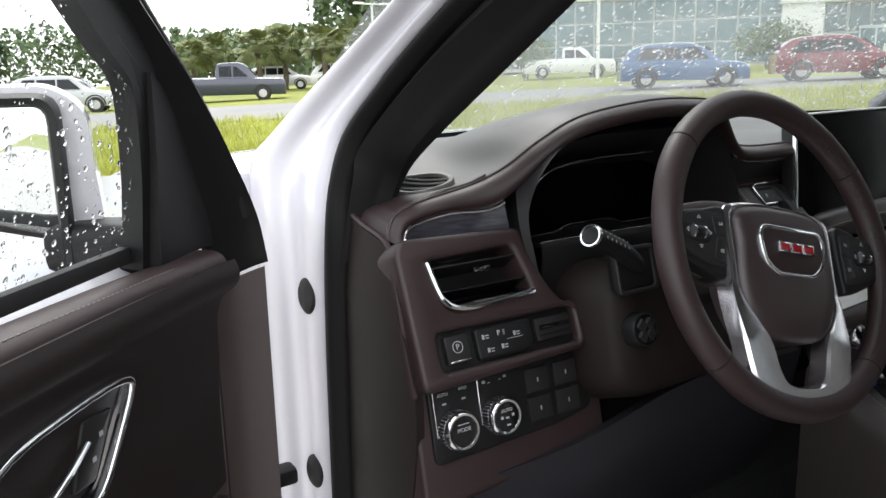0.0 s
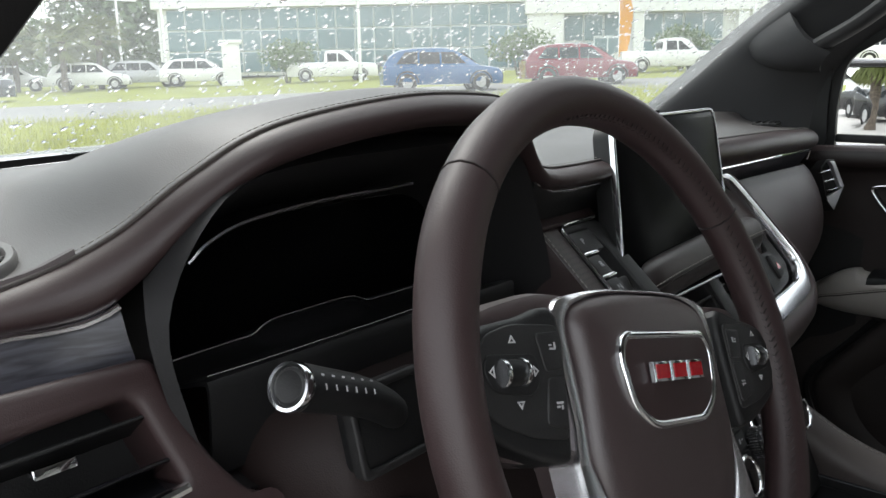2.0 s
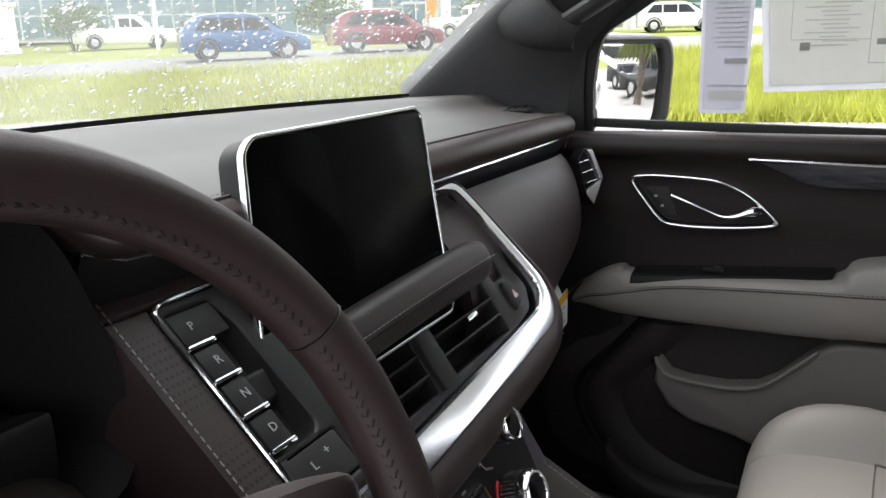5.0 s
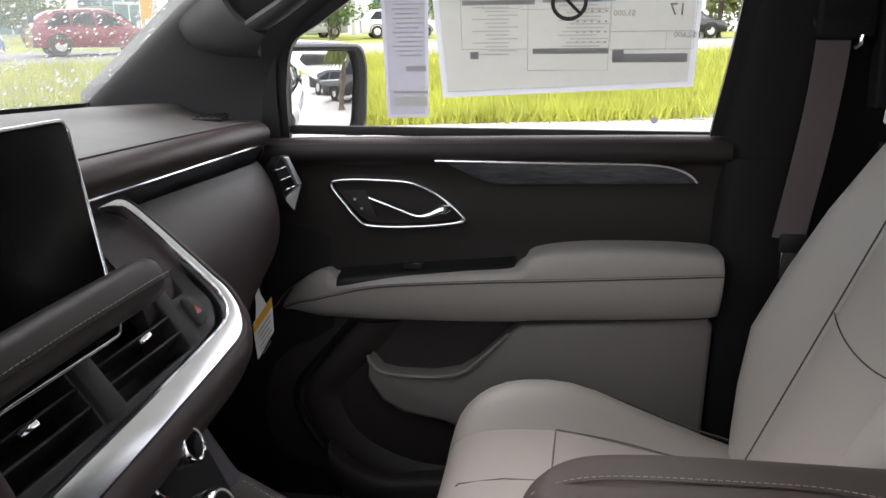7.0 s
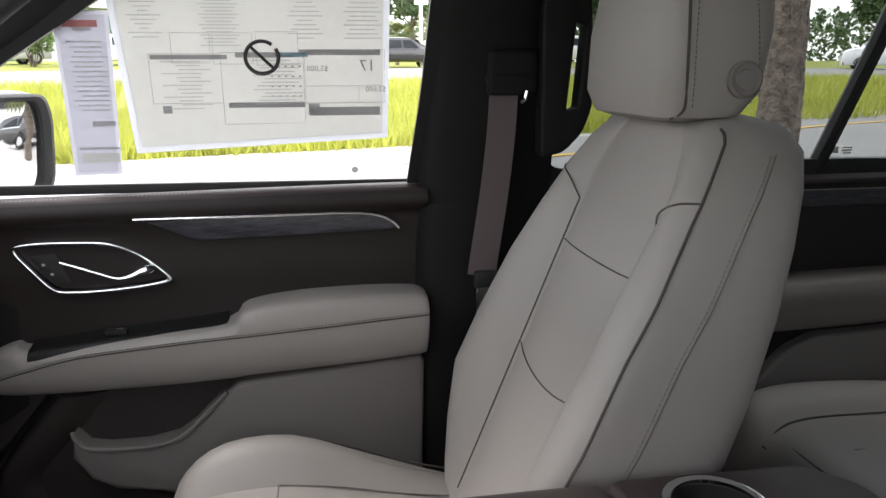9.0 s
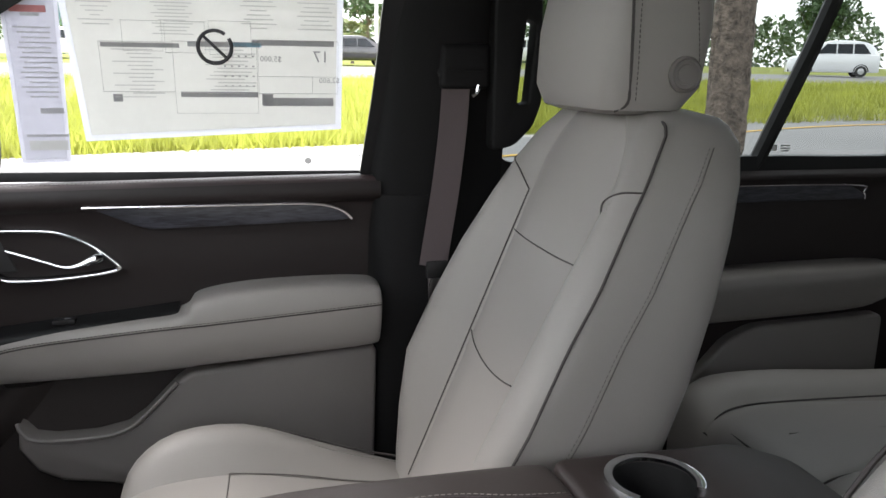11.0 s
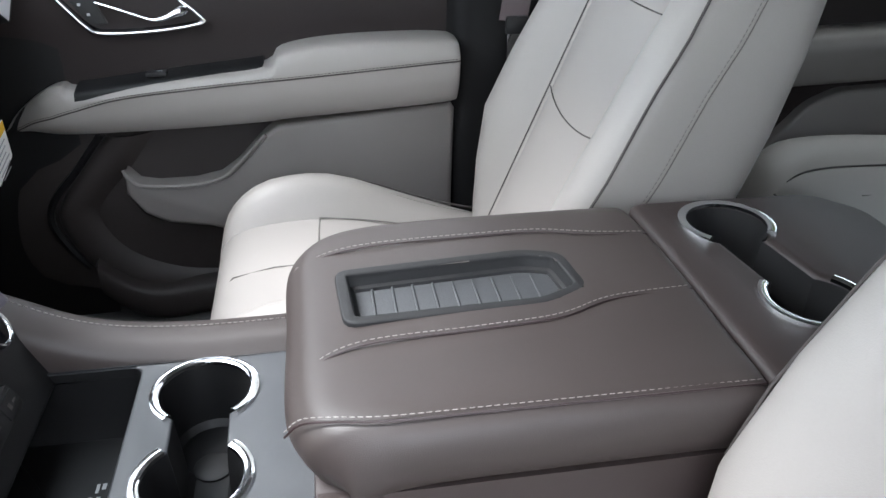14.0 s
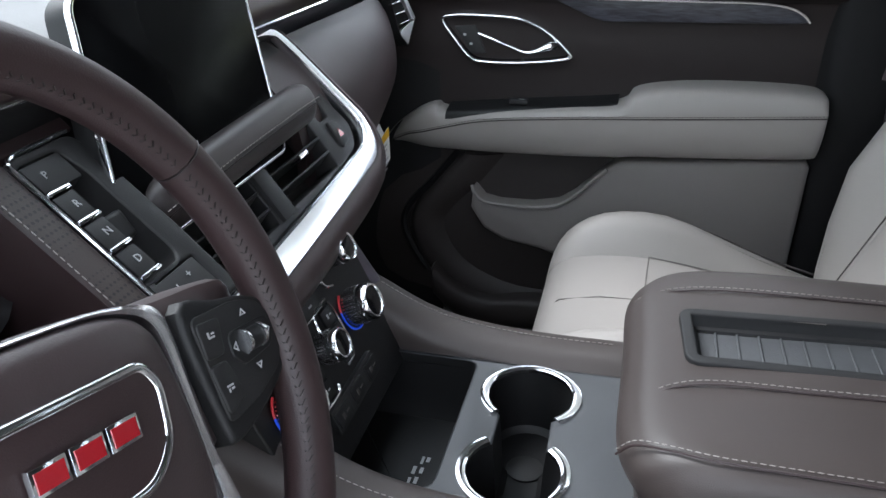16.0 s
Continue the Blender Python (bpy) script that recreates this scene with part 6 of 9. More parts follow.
        part("cushion_piping", bm_tube(p2[:25], 0.0018, 5), DARKSTITCH, seat)
        stitches([q + np.array((-s * 0.030, 0, 0.004)) for q in p2[:25]], seat, LIGHT2, 0.006, 0.0042, 0.0006)
    part("cushion_seam", bm_tube([(cx + x, 0.292 + 0.004 * math.cos(x * 12), 0.9180 + (0.003 if abs(x) > 0.13 else 0)) for x in np.linspace(-0.14, 0.14, 15)], 0.0011, 5), SEAM, seat)
    part("cushion_seam", bm_tube([(cx, 0.292, 0.918), (cx, 0.36, 0.9165), (cx, 0.42, 0.904), (cx, 0.450, 0.872)], 0.0010, 5), SEAM, seat)
    part("seat_base", bm_rbox((0.42, 0.44, 0.14), (cx, 0.16, 0.69), 0.02), BLACK, seat, "black plastic seat base")
    return seat


def smooth_cols(rows, n=3):
    cols = [curve([r[j] for r in rows], n) for j in range(len(rows[0]))]
    return [[c[i] for c in cols] for i in range(len(cols[0]))]


front_seat(0.412, False, "light grey leather front passenger seat with dark piping")
front_seat(-0.425, True, "light grey leather driver seat with dark piping, beside the console")


def rear_seat(cx):
    seat = thing("rear_seat", "light grey leather second-row seat in the shade behind the front seat", "car seat")
    cs = []
    for y, w, zc in ((-1.08, 0.24, 0.90), (-0.9, 0.25, 0.91), (-0.72, 0.25, 0.925), (-0.60, 0.25, 0.925), (-0.545, 0.245, 0.905), (-0.52, 0.235, 0.86), (-0.515, 0.22, 0.78)):
        half = [(0.0, zc + 0.010), (0.09, zc + 0.009), (0.122, zc + 0.003), (0.130, zc + 0.004), (0.155, zc + 0.026), (0.20, zc + 0.034), (w - 0.010, zc + 0.014), (w, zc - 0.03), (w - 0.01, 0.80), (w - 0.04, 0.74)]
        ring = half + [(0.0, 0.735)] + [(-a, b) for a, b in reversed(half[1:])]
        cs.append(curve([(cx + a, y, max(b, 0.73)) for a, b in ring], 3, True))
    part("seat_cushion", bm_grid(smooth_cols(cs), closed_v=True, caps=True), LIGHT, seat, "light grey leather cushion")
    bs = []
    for z, y0, w, th in ((0.85, -1.02, 0.24, 0.16), (1.05, -1.09, 0.25, 0.16), (1.30, -1.17, 0.24, 0.14), (1.50, -1.24, 0.21, 0.12), (1.56, -1.27, 0.17, 0.08)):
        bs.append(curve([(cx + a, y0 - th / 2 + b, z) for a, b in rrect(-w, -th / 2, w, th / 2, 0.04, 3)], 1, True))
    part("backrest", bm_grid(smooth_cols(bs), closed_v=True, caps=True), LIGHT, seat, "light grey leather backrest")
    for s in (1, -1):
        part("cushion_piping", bm_tube(curve([(cx + s * 0.236, -1.0, 0.914), (cx + s * 0.243, -0.72, 0.938), (cx + s * 0.243, -0.60, 0.936), (cx + s * 0.236, -0.548, 0.914), (cx + s * 0.215, -0.53, 0.885), (cx, -0.528, 0.885)], 6), 0.0022, 5), DARKSTITCH, seat)
        part("bolster_piping", bm_tube(curve([(cx + s * 0.127, -1.0, 0.917), (cx + s * 0.127, -0.72, 0.929), (cx + s * 0.127, -0.60, 0.929), (cx + s * 0.128, -0.552, 0.912), (cx + s * 0.128, -0.525, 0.872)], 6), 0.0018, 5), DARKSTITCH, seat)
    part("front_piping", bm_tube(curve([(cx + x, -0.540 - 0.02 * (x / 0.13) ** 4, 0.9085) for x in (-0.126, -0.08, 0.0, 0.08, 0.126)], 5), 0.0020, 5), DARKSTITCH, seat)
    part("tuft_line", bm_tube(curve([(cx, -0.60, 0.936), (cx, -0.80, 0.929), (cx, -1.0, 0.915)], 6), 0.0010, 5), LIGHT2, seat)
    part("seat_base", bm_rbox((0.42, 0.44, 0.13), (cx, -0.80, 0.67), 0.02), BLACK, seat)
    return seat


rear_seat(0.46)

# ---- passenger door ----
TRIMBROWN = material("dark_brown_door_skin", (0.0125, 0.0082, 0.0080), 0.55, grain=0.15, grain_scale=1000, voronoi=True, var=0.08, spec=0.4)


def front_door(m, label):
    """Built for the passenger side (inner face towards -x), then carried by m; y runs forward, z up."""
    door = thing("front_door", label, "car door", "front doors")
    up = [[(0.775, y, 1.318 + dz), (0.772, y, 1.304 + dz), (0.790, y, 1.288 + dz), (0.800, y, 1.25), (0.802, y, 1.20), (0.806, y, 1.15), (0.806, y, 1.06)] for y, dz in ((0.875, -0.010), (0.70, -0.002), (0.45, 0.004), (0.20, 0.010), (0.030, 0.013))]
    part("upper_trim", bm_patch(up, 5, 5, 0.012), TRIMBROWN, door, "dark brown upper door trim")
    sill = [[(0.826, y, 1.322 + dz), (0.805, y, 1.330 + dz), (0.785, y, 1.330 + dz), (0.774, y, 1.322 + dz), (0.773, y, 1.308 + dz), (0.780, y, 1.296 + dz)] for y, dz in ((0.875, -0.010), (0.70, -0.002), (0.45, 0.004), (0.20, 0.010), (0.030, 0.013))]
    part("sill", bm_patch(sill, 4, 4, 0.008), BROWN, door, "stitched leather sill")
    part("sill_groove", bm_tube(curve([(0.7725, y, 1.306 + dz) for y, dz in ((0.85, -0.010), (0.45, 0.004), (0.035, 0.013))], 8), 0.0016, 5), BLACK, door)
    stitches(curve([(0.781, y, 1.3297 + dz) for y, dz in ((0.78, -0.006), (0.45, 0.004), (0.20, 0.010), (0.035, 0.013))], 10), door, LIGHT2, 0.0065, 0.0045, 0.0006)
    part("seal", bm_rbox((0.012, 0.74, 0.016), (0.823, 0.405, 1.338), 0.004, 2, None), RUBBER, door)
    # wood inlay with chrome line
    D = Matrix(((0, 0, -1, 0.787), (-1, 0, 0, 0), (0, 1, 0, 0), (0, 0, 0, 1)))      # plate plane: x = -car y, y = z, out = -car x
    w_l = [(-0.502, 1.2955), (-0.40, 1.2965), (-0.25, 1.2975), (-0.160, 1.2965), (-0.115, 1.290), (-0.092, 1.279), (-0.081, 1.268), (-0.10, 1.2655), (-0.30, 1.2600), (-0.405, 1.2570), (-0.430, 1.2640)]
    inlay = plate("wood_inlay", [w_l], 0.012, D @ pose(0, 0, 0.012), VENEER, door, "dark wood inlay", 0.0015)
    part("chrome_line", bm_tube([D @ Vector((a, b, c)) for a, b, c in curve([(-0.506, 1.2955, 0.0225), (-0.40, 1.2965, 0.0255), (-0.25, 1.2975, 0.0235), (-0.160, 1.2970, 0.0180), (-0.115, 1.291, 0.0140), (-0.090, 1.280, 0.0132), (-0.078, 1.268, 0.0130)], 5)], 0.0026, 8), SATIN, inlay, "chrome line")
    # door handle in its chrome bezel
    bz = curve([(-0.696, 1.248), (-0.670, 1.2595), (-0.60, 1.2605), (-0.545, 1.2560), (-0.500, 1.236), (-0.462, 1.204), (-0.456, 1.190), (-0.480, 1.1815), (-0.55, 1.1735), (-0.610, 1.172), (-0.640, 1.178), (-0.670, 1.210)], 4, True)
    hb = plate("handle_bezel", [bz, inset_loop(bz, 0.0065)], 0.014, D @ pose(0, 0, 0.009), CHROME, door, "chrome handle bezel", 0.003)
    part("handle_recess", bm_grid([[D @ Vector((q[0], q[1], n)) for q in inset_loop(bz, d)] for d, n in ((0.005, 0.004), (0.010, -0.008), (0.016, -0.018), (0.030, -0.020), (0.042, -0.020))], closed_v=True, caps="end"), GLOSS, hb, "glossy black recess")
    hp_ = curve([(-0.625, 1.2265, 0.006), (-0.600, 1.219, 0.010), (-0.565, 1.207, 0.012), (-0.540, 1.199, 0.014), (-0.520, 1.201, 0.014), (-0.500, 1.209, 0.010), (-0.485, 1.211, 0.004)], 6)
    part("pull_lever", bm_sweep([D @ Vector(tuple(q)) for q in hp_], ring_prof(0.0048, 10, 0.0036), scale=list(np.interp(np.linspace(0, 1, len(hp_)), [0, 0.5, 0.75, 0.9, 1], [0.7, 0.8, 1.6, 2.6, 2.0]))), CHROME, hb, "chrome pull lever")
    plate("lock_switch", [round_poly([(-0.672, 1.236), (-0.632, 1.240), (-0.612, 1.190), (-0.640, 1.188)], 0.004)], 0.014, D @ pose(0, 0, 0.000), CHAR, hb, "lock switches", 0.002)
    bars([(-0.652, 1.222, 0.005, 0.004), (-0.640, 1.206, 0.005, 0.004)], D @ pose(0, 0, 0.0003), INK, hb)
    # black switch ledge and padded armrest
    arm = []
    for y, zt, x_in, zb in ((0.806, 1.016, 0.800, 1.000), (0.785, 1.044, 0.784, 1.002), (0.755, 1.070, 0.764, 1.003), (0.725, 1.088, 0.750, 1.004), (0.700, 1.095, 0.744, 1.005), (0.682, 1.088, 0.741, 1.006), (0.60, 1.094, 0.733, 1.010), (0.45, 1.110, 0.722, 1.018), (0.362, 1.121, 0.718, 1.024), (0.335, 1.146, 0.716, 1.028), (0.25, 1.160, 0.714, 1.034), (0.12, 1.164, 0.712, 1.043), (0.045, 1.160, 0.712, 1.050), (0.034, 1.150, 0.716, 1.056)):
        zs = float(np.interp(y, [0.047, 0.363, 0.574, 0.690, 0.755, 0.806], [1.131, 1.106, 1.088, 1.058, 1.036, 1.008]))
        zu = max(zt - 0.011, zs + 0.002)
        arm.append([(0.806, y, zt), (0.770, y, zt + 0.002), (x_in + 0.016, y, zt), (x_in + 0.004, y, zu), (x_in, y, zs), (x_in + 0.006, y, (zs + zb) / 2), (x_in + 0.022, y, zb + 0.006), (x_in + 0.040, y, zb), (0.806, y, zb - 0.004)])
    ar = part("armrest", bm_grid(smooth_cols([curve(r, 4) for r in arm], 4), caps=True), LIGHT, door, "padded light grey leather armrest")
    stitches(curve([(r[4][0] - 0.0012, r[4][1], r[4][2] + 0.002) for r in arm], 5), ar, DARKSTITCH, 0.0062, 0.0046, 0.0006)
    part("armrest_seam", bm_tube(curve([(r[4][0] - 0.0002, r[4][1], r[4][2] - 0.002) for r in arm], 5), 0.0012, 5), DARKSTITCH, ar)
    led = part("switch_ledge", bm_patch([[(0.806, y, z + 0.012), (0.775, y, z + 0.010), (0.748, y, z + 0.004), (0.742, y, z - 0.008)] for y, z in ((0.678, 1.083), (0.60, 1.092), (0.50, 1.103), (0.42, 1.111), (0.368, 1.117))], 4, 4, 0.006), BLACK, door, "black window switch ledge")
    part("window_switch", bm_rbox((0.018, 0.034, 0.008), (0.766, 0.545, 1.111), 0.002, 2), CHAR, led)
    bars([(0.766, 0.540, 0.004, 0.010)], pose(0, 0, 1.1152), INK, led)
    # lower door: dark moulding, grey panel with map pocket
    lowp = [[(0.806, y, 1.04), (0.803, y, 0.95), (0.800, y, 0.85), (0.800, y, 0.75), (0.806, y, 0.64)] for y in (0.88, 0.62, 0.35, 0.03)]
    part("lower_trim", bm_patch(lowp, 4, 4, 0.01), DOORPL, door, "dark brown moulded lower trim")
    pk = [(-0.626, 0.938), (-0.606, 0.915), (-0.575, 0.909), (-0.510, 0.910), (-0.462, 0.920), (-0.432, 0.941), (-0.378, 0.996), (-0.352, 1.015), (-0.20, 1.028), (-0.045, 1.044), (-0.036, 1.03), (-0.042, 0.66), (-0.10, 0.63), (-0.40, 0.790), (-0.49, 0.822), (-0.565, 0.834), (-0.604, 0.856), (-0.630, 0.896)]
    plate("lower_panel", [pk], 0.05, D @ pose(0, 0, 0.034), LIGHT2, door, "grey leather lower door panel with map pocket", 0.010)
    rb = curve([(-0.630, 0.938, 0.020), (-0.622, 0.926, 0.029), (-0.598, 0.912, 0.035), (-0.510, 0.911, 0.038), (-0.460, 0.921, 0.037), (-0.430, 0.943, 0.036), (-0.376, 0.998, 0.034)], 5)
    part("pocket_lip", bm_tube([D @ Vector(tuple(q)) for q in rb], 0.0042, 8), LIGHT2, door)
    # moulded ridge round the speaker, behind the dark slit
    bs = []
    for y, z, nx_, nz_ in ((0.655, 0.998, -0.8, 0.0), (0.700, 0.945, -0.9, -0.2), (0.748, 0.885, -1.0, -0.1), (0.766, 0.835, -1.0, 0.1), (0.738, 0.755, -0.8, 0.5), (0.690, 0.700, -0.6, 0.8), (0.620, 0.668, -0.4, 0.9), (0.520, 0.655, -0.2, 1.0)):
        bs.append([(0.800, y, z), (0.782, y - 0.006, z + 0.004 * nz_), (0.774, y - 0.022, z + 0.016 * nz_), (0.778, y - 0.050, z + 0.036 * nz_), (0.796, y - 0.085, z + 0.06 * nz_)])
    part("speaker_moulding", bm_patch(bs, 5, 4, 0.004), DOORPL, door, "brown moulded ridge round the door speaker")
    part("bottle_ledge", bm_patch([[(0.800, y, z + 0.012), (0.765, y, z + 0.012), (0.745, y, z), (0.750, y, z - 0.05), (0.80, y, z - 0.08)] for y, z in ((0.705, 0.748), (0.661, 0.706), (0.60, 0.684), (0.50, 0.694), (0.30, 0.694))], 4, 4, 0.008), DOORPL, door, "moulded bottle ledge")
    part("gap_line", bm_tube(curve([(0.797, 0.664, 0.998), (0.790, 0.716, 0.932), (0.786, 0.762, 0.880), (0.785, 0.776, 0.835), (0.786, 0.758, 0.782), (0.788, 0.728, 0.735)], 5), 0.007, 6), BLACK, door)
    # outer skin and window frame
    skin = [[(0.855, y, 1.325), (0.905, y, 1.25), (0.925, y, 1.05), (0.920, y, 0.80), (0.890, y, 0.52)] for y in (0.92, 0.6, 0.3, 0.0)]
    part("outer_skin", bm_patch(skin, 4, 4, 0.02), PAINT, door, "white painted door skin")
    part("front_edge", bm_patch([[(0.812, 0.870, z), (0.812, 0.90, z), (0.816, 0.935, z), (0.84, 0.955, z), (0.90, 0.958, z)] for z in (0.55, 0.8, 1.05, 1.305)], 4, 4, 0.006), material("taupe_edge_cover", (0.115, 0.09, 0.083), 0.5, grain=0.3, grain_scale=500), door, "taupe door edge cover")
    fr = curve([(0.825, 0.795, 1.325), (0.815, 0.792, 1.42), (0.805, 0.770, 1.498), (0.792, 0.70, 1.545), (0.758, 0.54, 1.645), (0.722, 0.39, 1.735), (0.705, 0.27, 1.778), (0.700, 0.10, 1.79), (0.703, 0.015, 1.765), (0.755, 0.018, 1.55), (0.805, 0.040, 1.345)], 6)
    part("window_frame", bm_sweep(fr, [(-0.022, -0.018), (-0.020, 0.003), (0.020, 0.003), (0.022, -0.018)], up=(1, 0, 0)), BLACK, door, "black window frame")
    sail = [[(0.818, 0.95, 1.315), (0.815, 0.87, 1.322), (0.808, 0.785, 1.325)], [(0.812, 0.90, 1.40), (0.808, 0.84, 1.41), (0.802, 0.785, 1.42)], [(0.800, 0.80, 1.49), (0.797, 0.785, 1.495), (0.795, 0.776, 1.50)]]
    part("mirror_sail", bm_patch(sail, 4, 4, 0.012), BLACK, door, "black mirror corner cover")
    g = [[(0.822 - 0.22 * (z - 1.33), y0 + (0.05 - y0) * k / 4, z) for k in range(5)] for z, y0 in ((1.32, 0.80), (1.42, 0.795), (1.50, 0.765), (1.55, 0.69), (1.68, 0.48), (1.76, 0.35))]
    gl = part("window_pane", bm_grid(g), GLASS, door, "clear side window")
    gl.visible_shadow = False
    # exterior mirror
    mh = []
    mo = round_poly([(-0.128, -0.122), (0.046, -0.122), (0.080, -0.066), (0.087, 0.050), (0.074, 0.094), (-0.128, 0.094)], 0.022, 4)
    gl_o = round_poly([(-0.116, -0.111), (0.016, -0.111), (0.046, -0.062), (0.055, 0.040), (0.047, 0.083), (-0.116, 0.083)], 0.016, 4)
    for y, s in ((0.900, 0.25), (0.893, 0.62), (0.87, 0.86), (0.83, 0.98), (0.79, 1.0), (0.765, 0.99)):
        mh.append([(1.005 + a * s, y, 1.402 + b * s) for a, b in mo])
    mir = part("mirror_housing", bm_grid(mh, closed_v=True, caps=True), GLOSS, door, "exterior mirror housing with a white cap")
    cap_o = round_poly([(-0.158, -0.050), (0.078, -0.050), (0.085, 0.050), (0.070, 0.098), (-0.120, 0.102), (-0.150, 0.080)], 0.024, 4)
    part("mirror_cap", bm_grid([[(1.005 + a * f, y, 1.402 + b * f ** 1.5 - 0.010 * (1 - f)) for a, b in cap_o] for y, f in ((1.030, 0.10), (1.022, 0.34), (1.000, 0.58), (0.955, 0.80), (0.890, 0.95), (0.80, 1.01), (0.772, 0.99))], closed_v=True, caps=True), PAINT, mir, "white painted mirror cap")
    part("mirror_bezel", bm_grid([[(1.005 + p[0] + (q[0] - p[0]) * f, y, 1.402 + p[1] + (q[1] - p[1]) * f) for p, q in zip(mo, gl_o)] for f, y in ((0.0, 0.768), (0.0, 0.752), (0.4, 0.744), (0.9, 0.746), (1.02, 0.750), (1.06, 0.772))], closed_v=True), BLACK, mir)
    rows = [[(1.003 + a * f, 0.760 - 0.006 + ((a * f) ** 2 + (b * f) ** 2) / 2.6, 1.400 + b * f) for a, b in gl_o] for f in (1.0, 0.8, 0.6, 0.4, 0.2, 0.02)]
    gm = part("mirror_glass", bm_grid(rows, closed_v=True, caps="end"), MIRROR, mir, "convex mirror glass")
    turn_ = Matrix.Translation((1.005, 0.745, -0.012)) @ pose(0, 0, 0, 0, 0, -32) @ Matrix.Translation((-1.005, -0.757, 0))
    for o_ in (mir, *mir.children):
        o_.data.transform(turn_)
    part("mirror_arm", bm_rbox((0.14, 0.06, 0.05), (0.90, 0.83, 1.335), 0.015, 3), BLACK, mir)
    door.matrix_world = m
    return door


front_door(Matrix.Translation((-0.002, 0.0117, -0.0095)) @ pose(0, 0, 0, 0.63), "closed passenger door with brown trim and padded grey armrest")

# price sheets on the glass
PAPER = material("sheet_paper", (0.60, 0.60, 0.585), 0.7, var=0.03)


def sheet_paper(name, col):
    """Paper that lets about half of the daylight through."""
    m = bpy.data.materials.new(name)
    m.use_nodes = True
    n, l = m.node_tree.nodes, m.node_tree.links
    n.clear()
    co = n.new("ShaderNodeTexCoord")
    nz = n.new("ShaderNodeTexNoise")
    nz.inputs["Scale"].default_value = 60
    nz.inputs["Detail"].default_value = 4
    l.new(co.outputs["Object"], nz.inputs["Vector"])
    ramp = n.new("ShaderNodeValToRGB")
    ramp.color_ramp.elements[0].color = (*[c * 0.94 for c in col], 1)
    ramp.color_ramp.elements[1].color = (*col, 1)
    l.new(nz.outputs["Fac"], ramp.inputs[0])
    df, tr = n.new("ShaderNodeBsdfDiffuse"), n.new("ShaderNodeBsdfTranslucent")
    mx, out = n.new("ShaderNodeMixShader"), n.new("ShaderNodeOutputMaterial")
    mx.inputs[0].default_value = 0.5
    for b_ in (df, tr):
        l.new(ramp.outputs[0], b_.inputs[0])
    l.new(df.outputs[0], mx.inputs[1])
    l.new(tr.outputs[0], mx.inputs[2])
    l.new(mx.outputs[0], out.inputs[0])
    return m


PAPER2 = sheet_paper("lilac_sheet", (0.66, 0.66, 0.71))
PRINT = sheet_paper("grey_print", (0.40, 0.40, 0.41))
PRINTD = material("dark_print", (0.05, 0.05, 0.055), 0.8, var=0.1)


def glass_plane(y, z):
    """Plate plane on the inside of the passenger window; x is towards the rear."""
    a = math.atan(0.22)
    m = Matrix(((0, -math.sin(a), -math.cos(a), 0.8165 - 0.22 * (z - 1.33)), (-1, 0, 0, y), (0, math.cos(a), -math.sin(a), z), (0, 0, 0, 1)))
    return m


# ---- right side: pillars, belts, rear door ----
pil = thing("windscreen_pillar_trim", "charcoal moulded windscreen pillar trim", "pillar trim", kind="structure")
pc = [[(0.82, 1.17, 1.40), (0.748, 1.115, 1.385), (0.752, 1.03, 1.372), (0.775, 0.90, 1.345), (0.806, 0.785, 1.320)], [(0.80, 1.05, 1.49), (0.728, 0.995, 1.470), (0.738, 0.92, 1.440), (0.768, 0.84, 1.425), (0.800, 0.783, 1.42)],
      [(0.77, 0.93, 1.575), (0.705, 0.880, 1.550), (0.722, 0.84, 1.530), (0.752, 0.775, 1.512), (0.785, 0.735, 1.505)], [(0.73, 0.75, 1.69), (0.670, 0.70, 1.66), (0.690, 0.66, 1.645), (0.718, 0.60, 1.630), (0.752, 0.575, 1.610)], [(0.68, 0.52, 1.83), (0.620, 0.48, 1.80), (0.640, 0.45, 1.79), (0.675, 0.42, 1.775), (0.705, 0.40, 1.755)]]
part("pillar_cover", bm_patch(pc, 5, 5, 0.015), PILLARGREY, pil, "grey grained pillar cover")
grab = thing("grab_handle", "charcoal moulded grab handle on the windscreen pillar", "grab handle")
part("handle_foot", bm_patch([[(0.735, 0.905, 1.512), (0.722, 0.895, 1.522), (0.715, 0.868, 1.540), (0.712, 0.830, 1.562)], [(0.728, 0.880, 1.494), (0.708, 0.868, 1.504), (0.700, 0.845, 1.518), (0.696, 0.812, 1.540)], [(0.732, 0.838, 1.484), (0.708, 0.828, 1.492), (0.700, 0.810, 1.503), (0.695, 0.790, 1.520)], [(0.750, 0.790, 1.482), (0.725, 0.785, 1.488), (0.712, 0.775, 1.496), (0.705, 0.760, 1.508)]], 5, 5, 0.02), PILLARGREY, grab, "broad moulded foot")
part("grip", bm_sweep(curve([(0.712, 0.800, 1.500), (0.695, 0.770, 1.515), (0.685, 0.715, 1.545), (0.670, 0.65, 1.59), (0.652, 0.57, 1.645), (0.650, 0.52, 1.68), (0.67, 0.50, 1.70)], 6), ring_prof(0.020, 12, 0.013)), PILLARGREY, grab, "rounded grip")
lp = thing("windscreen_pillar_trim", "charcoal moulded windscreen pillar trim", "pillar trim", kind="structure")
pcl = []
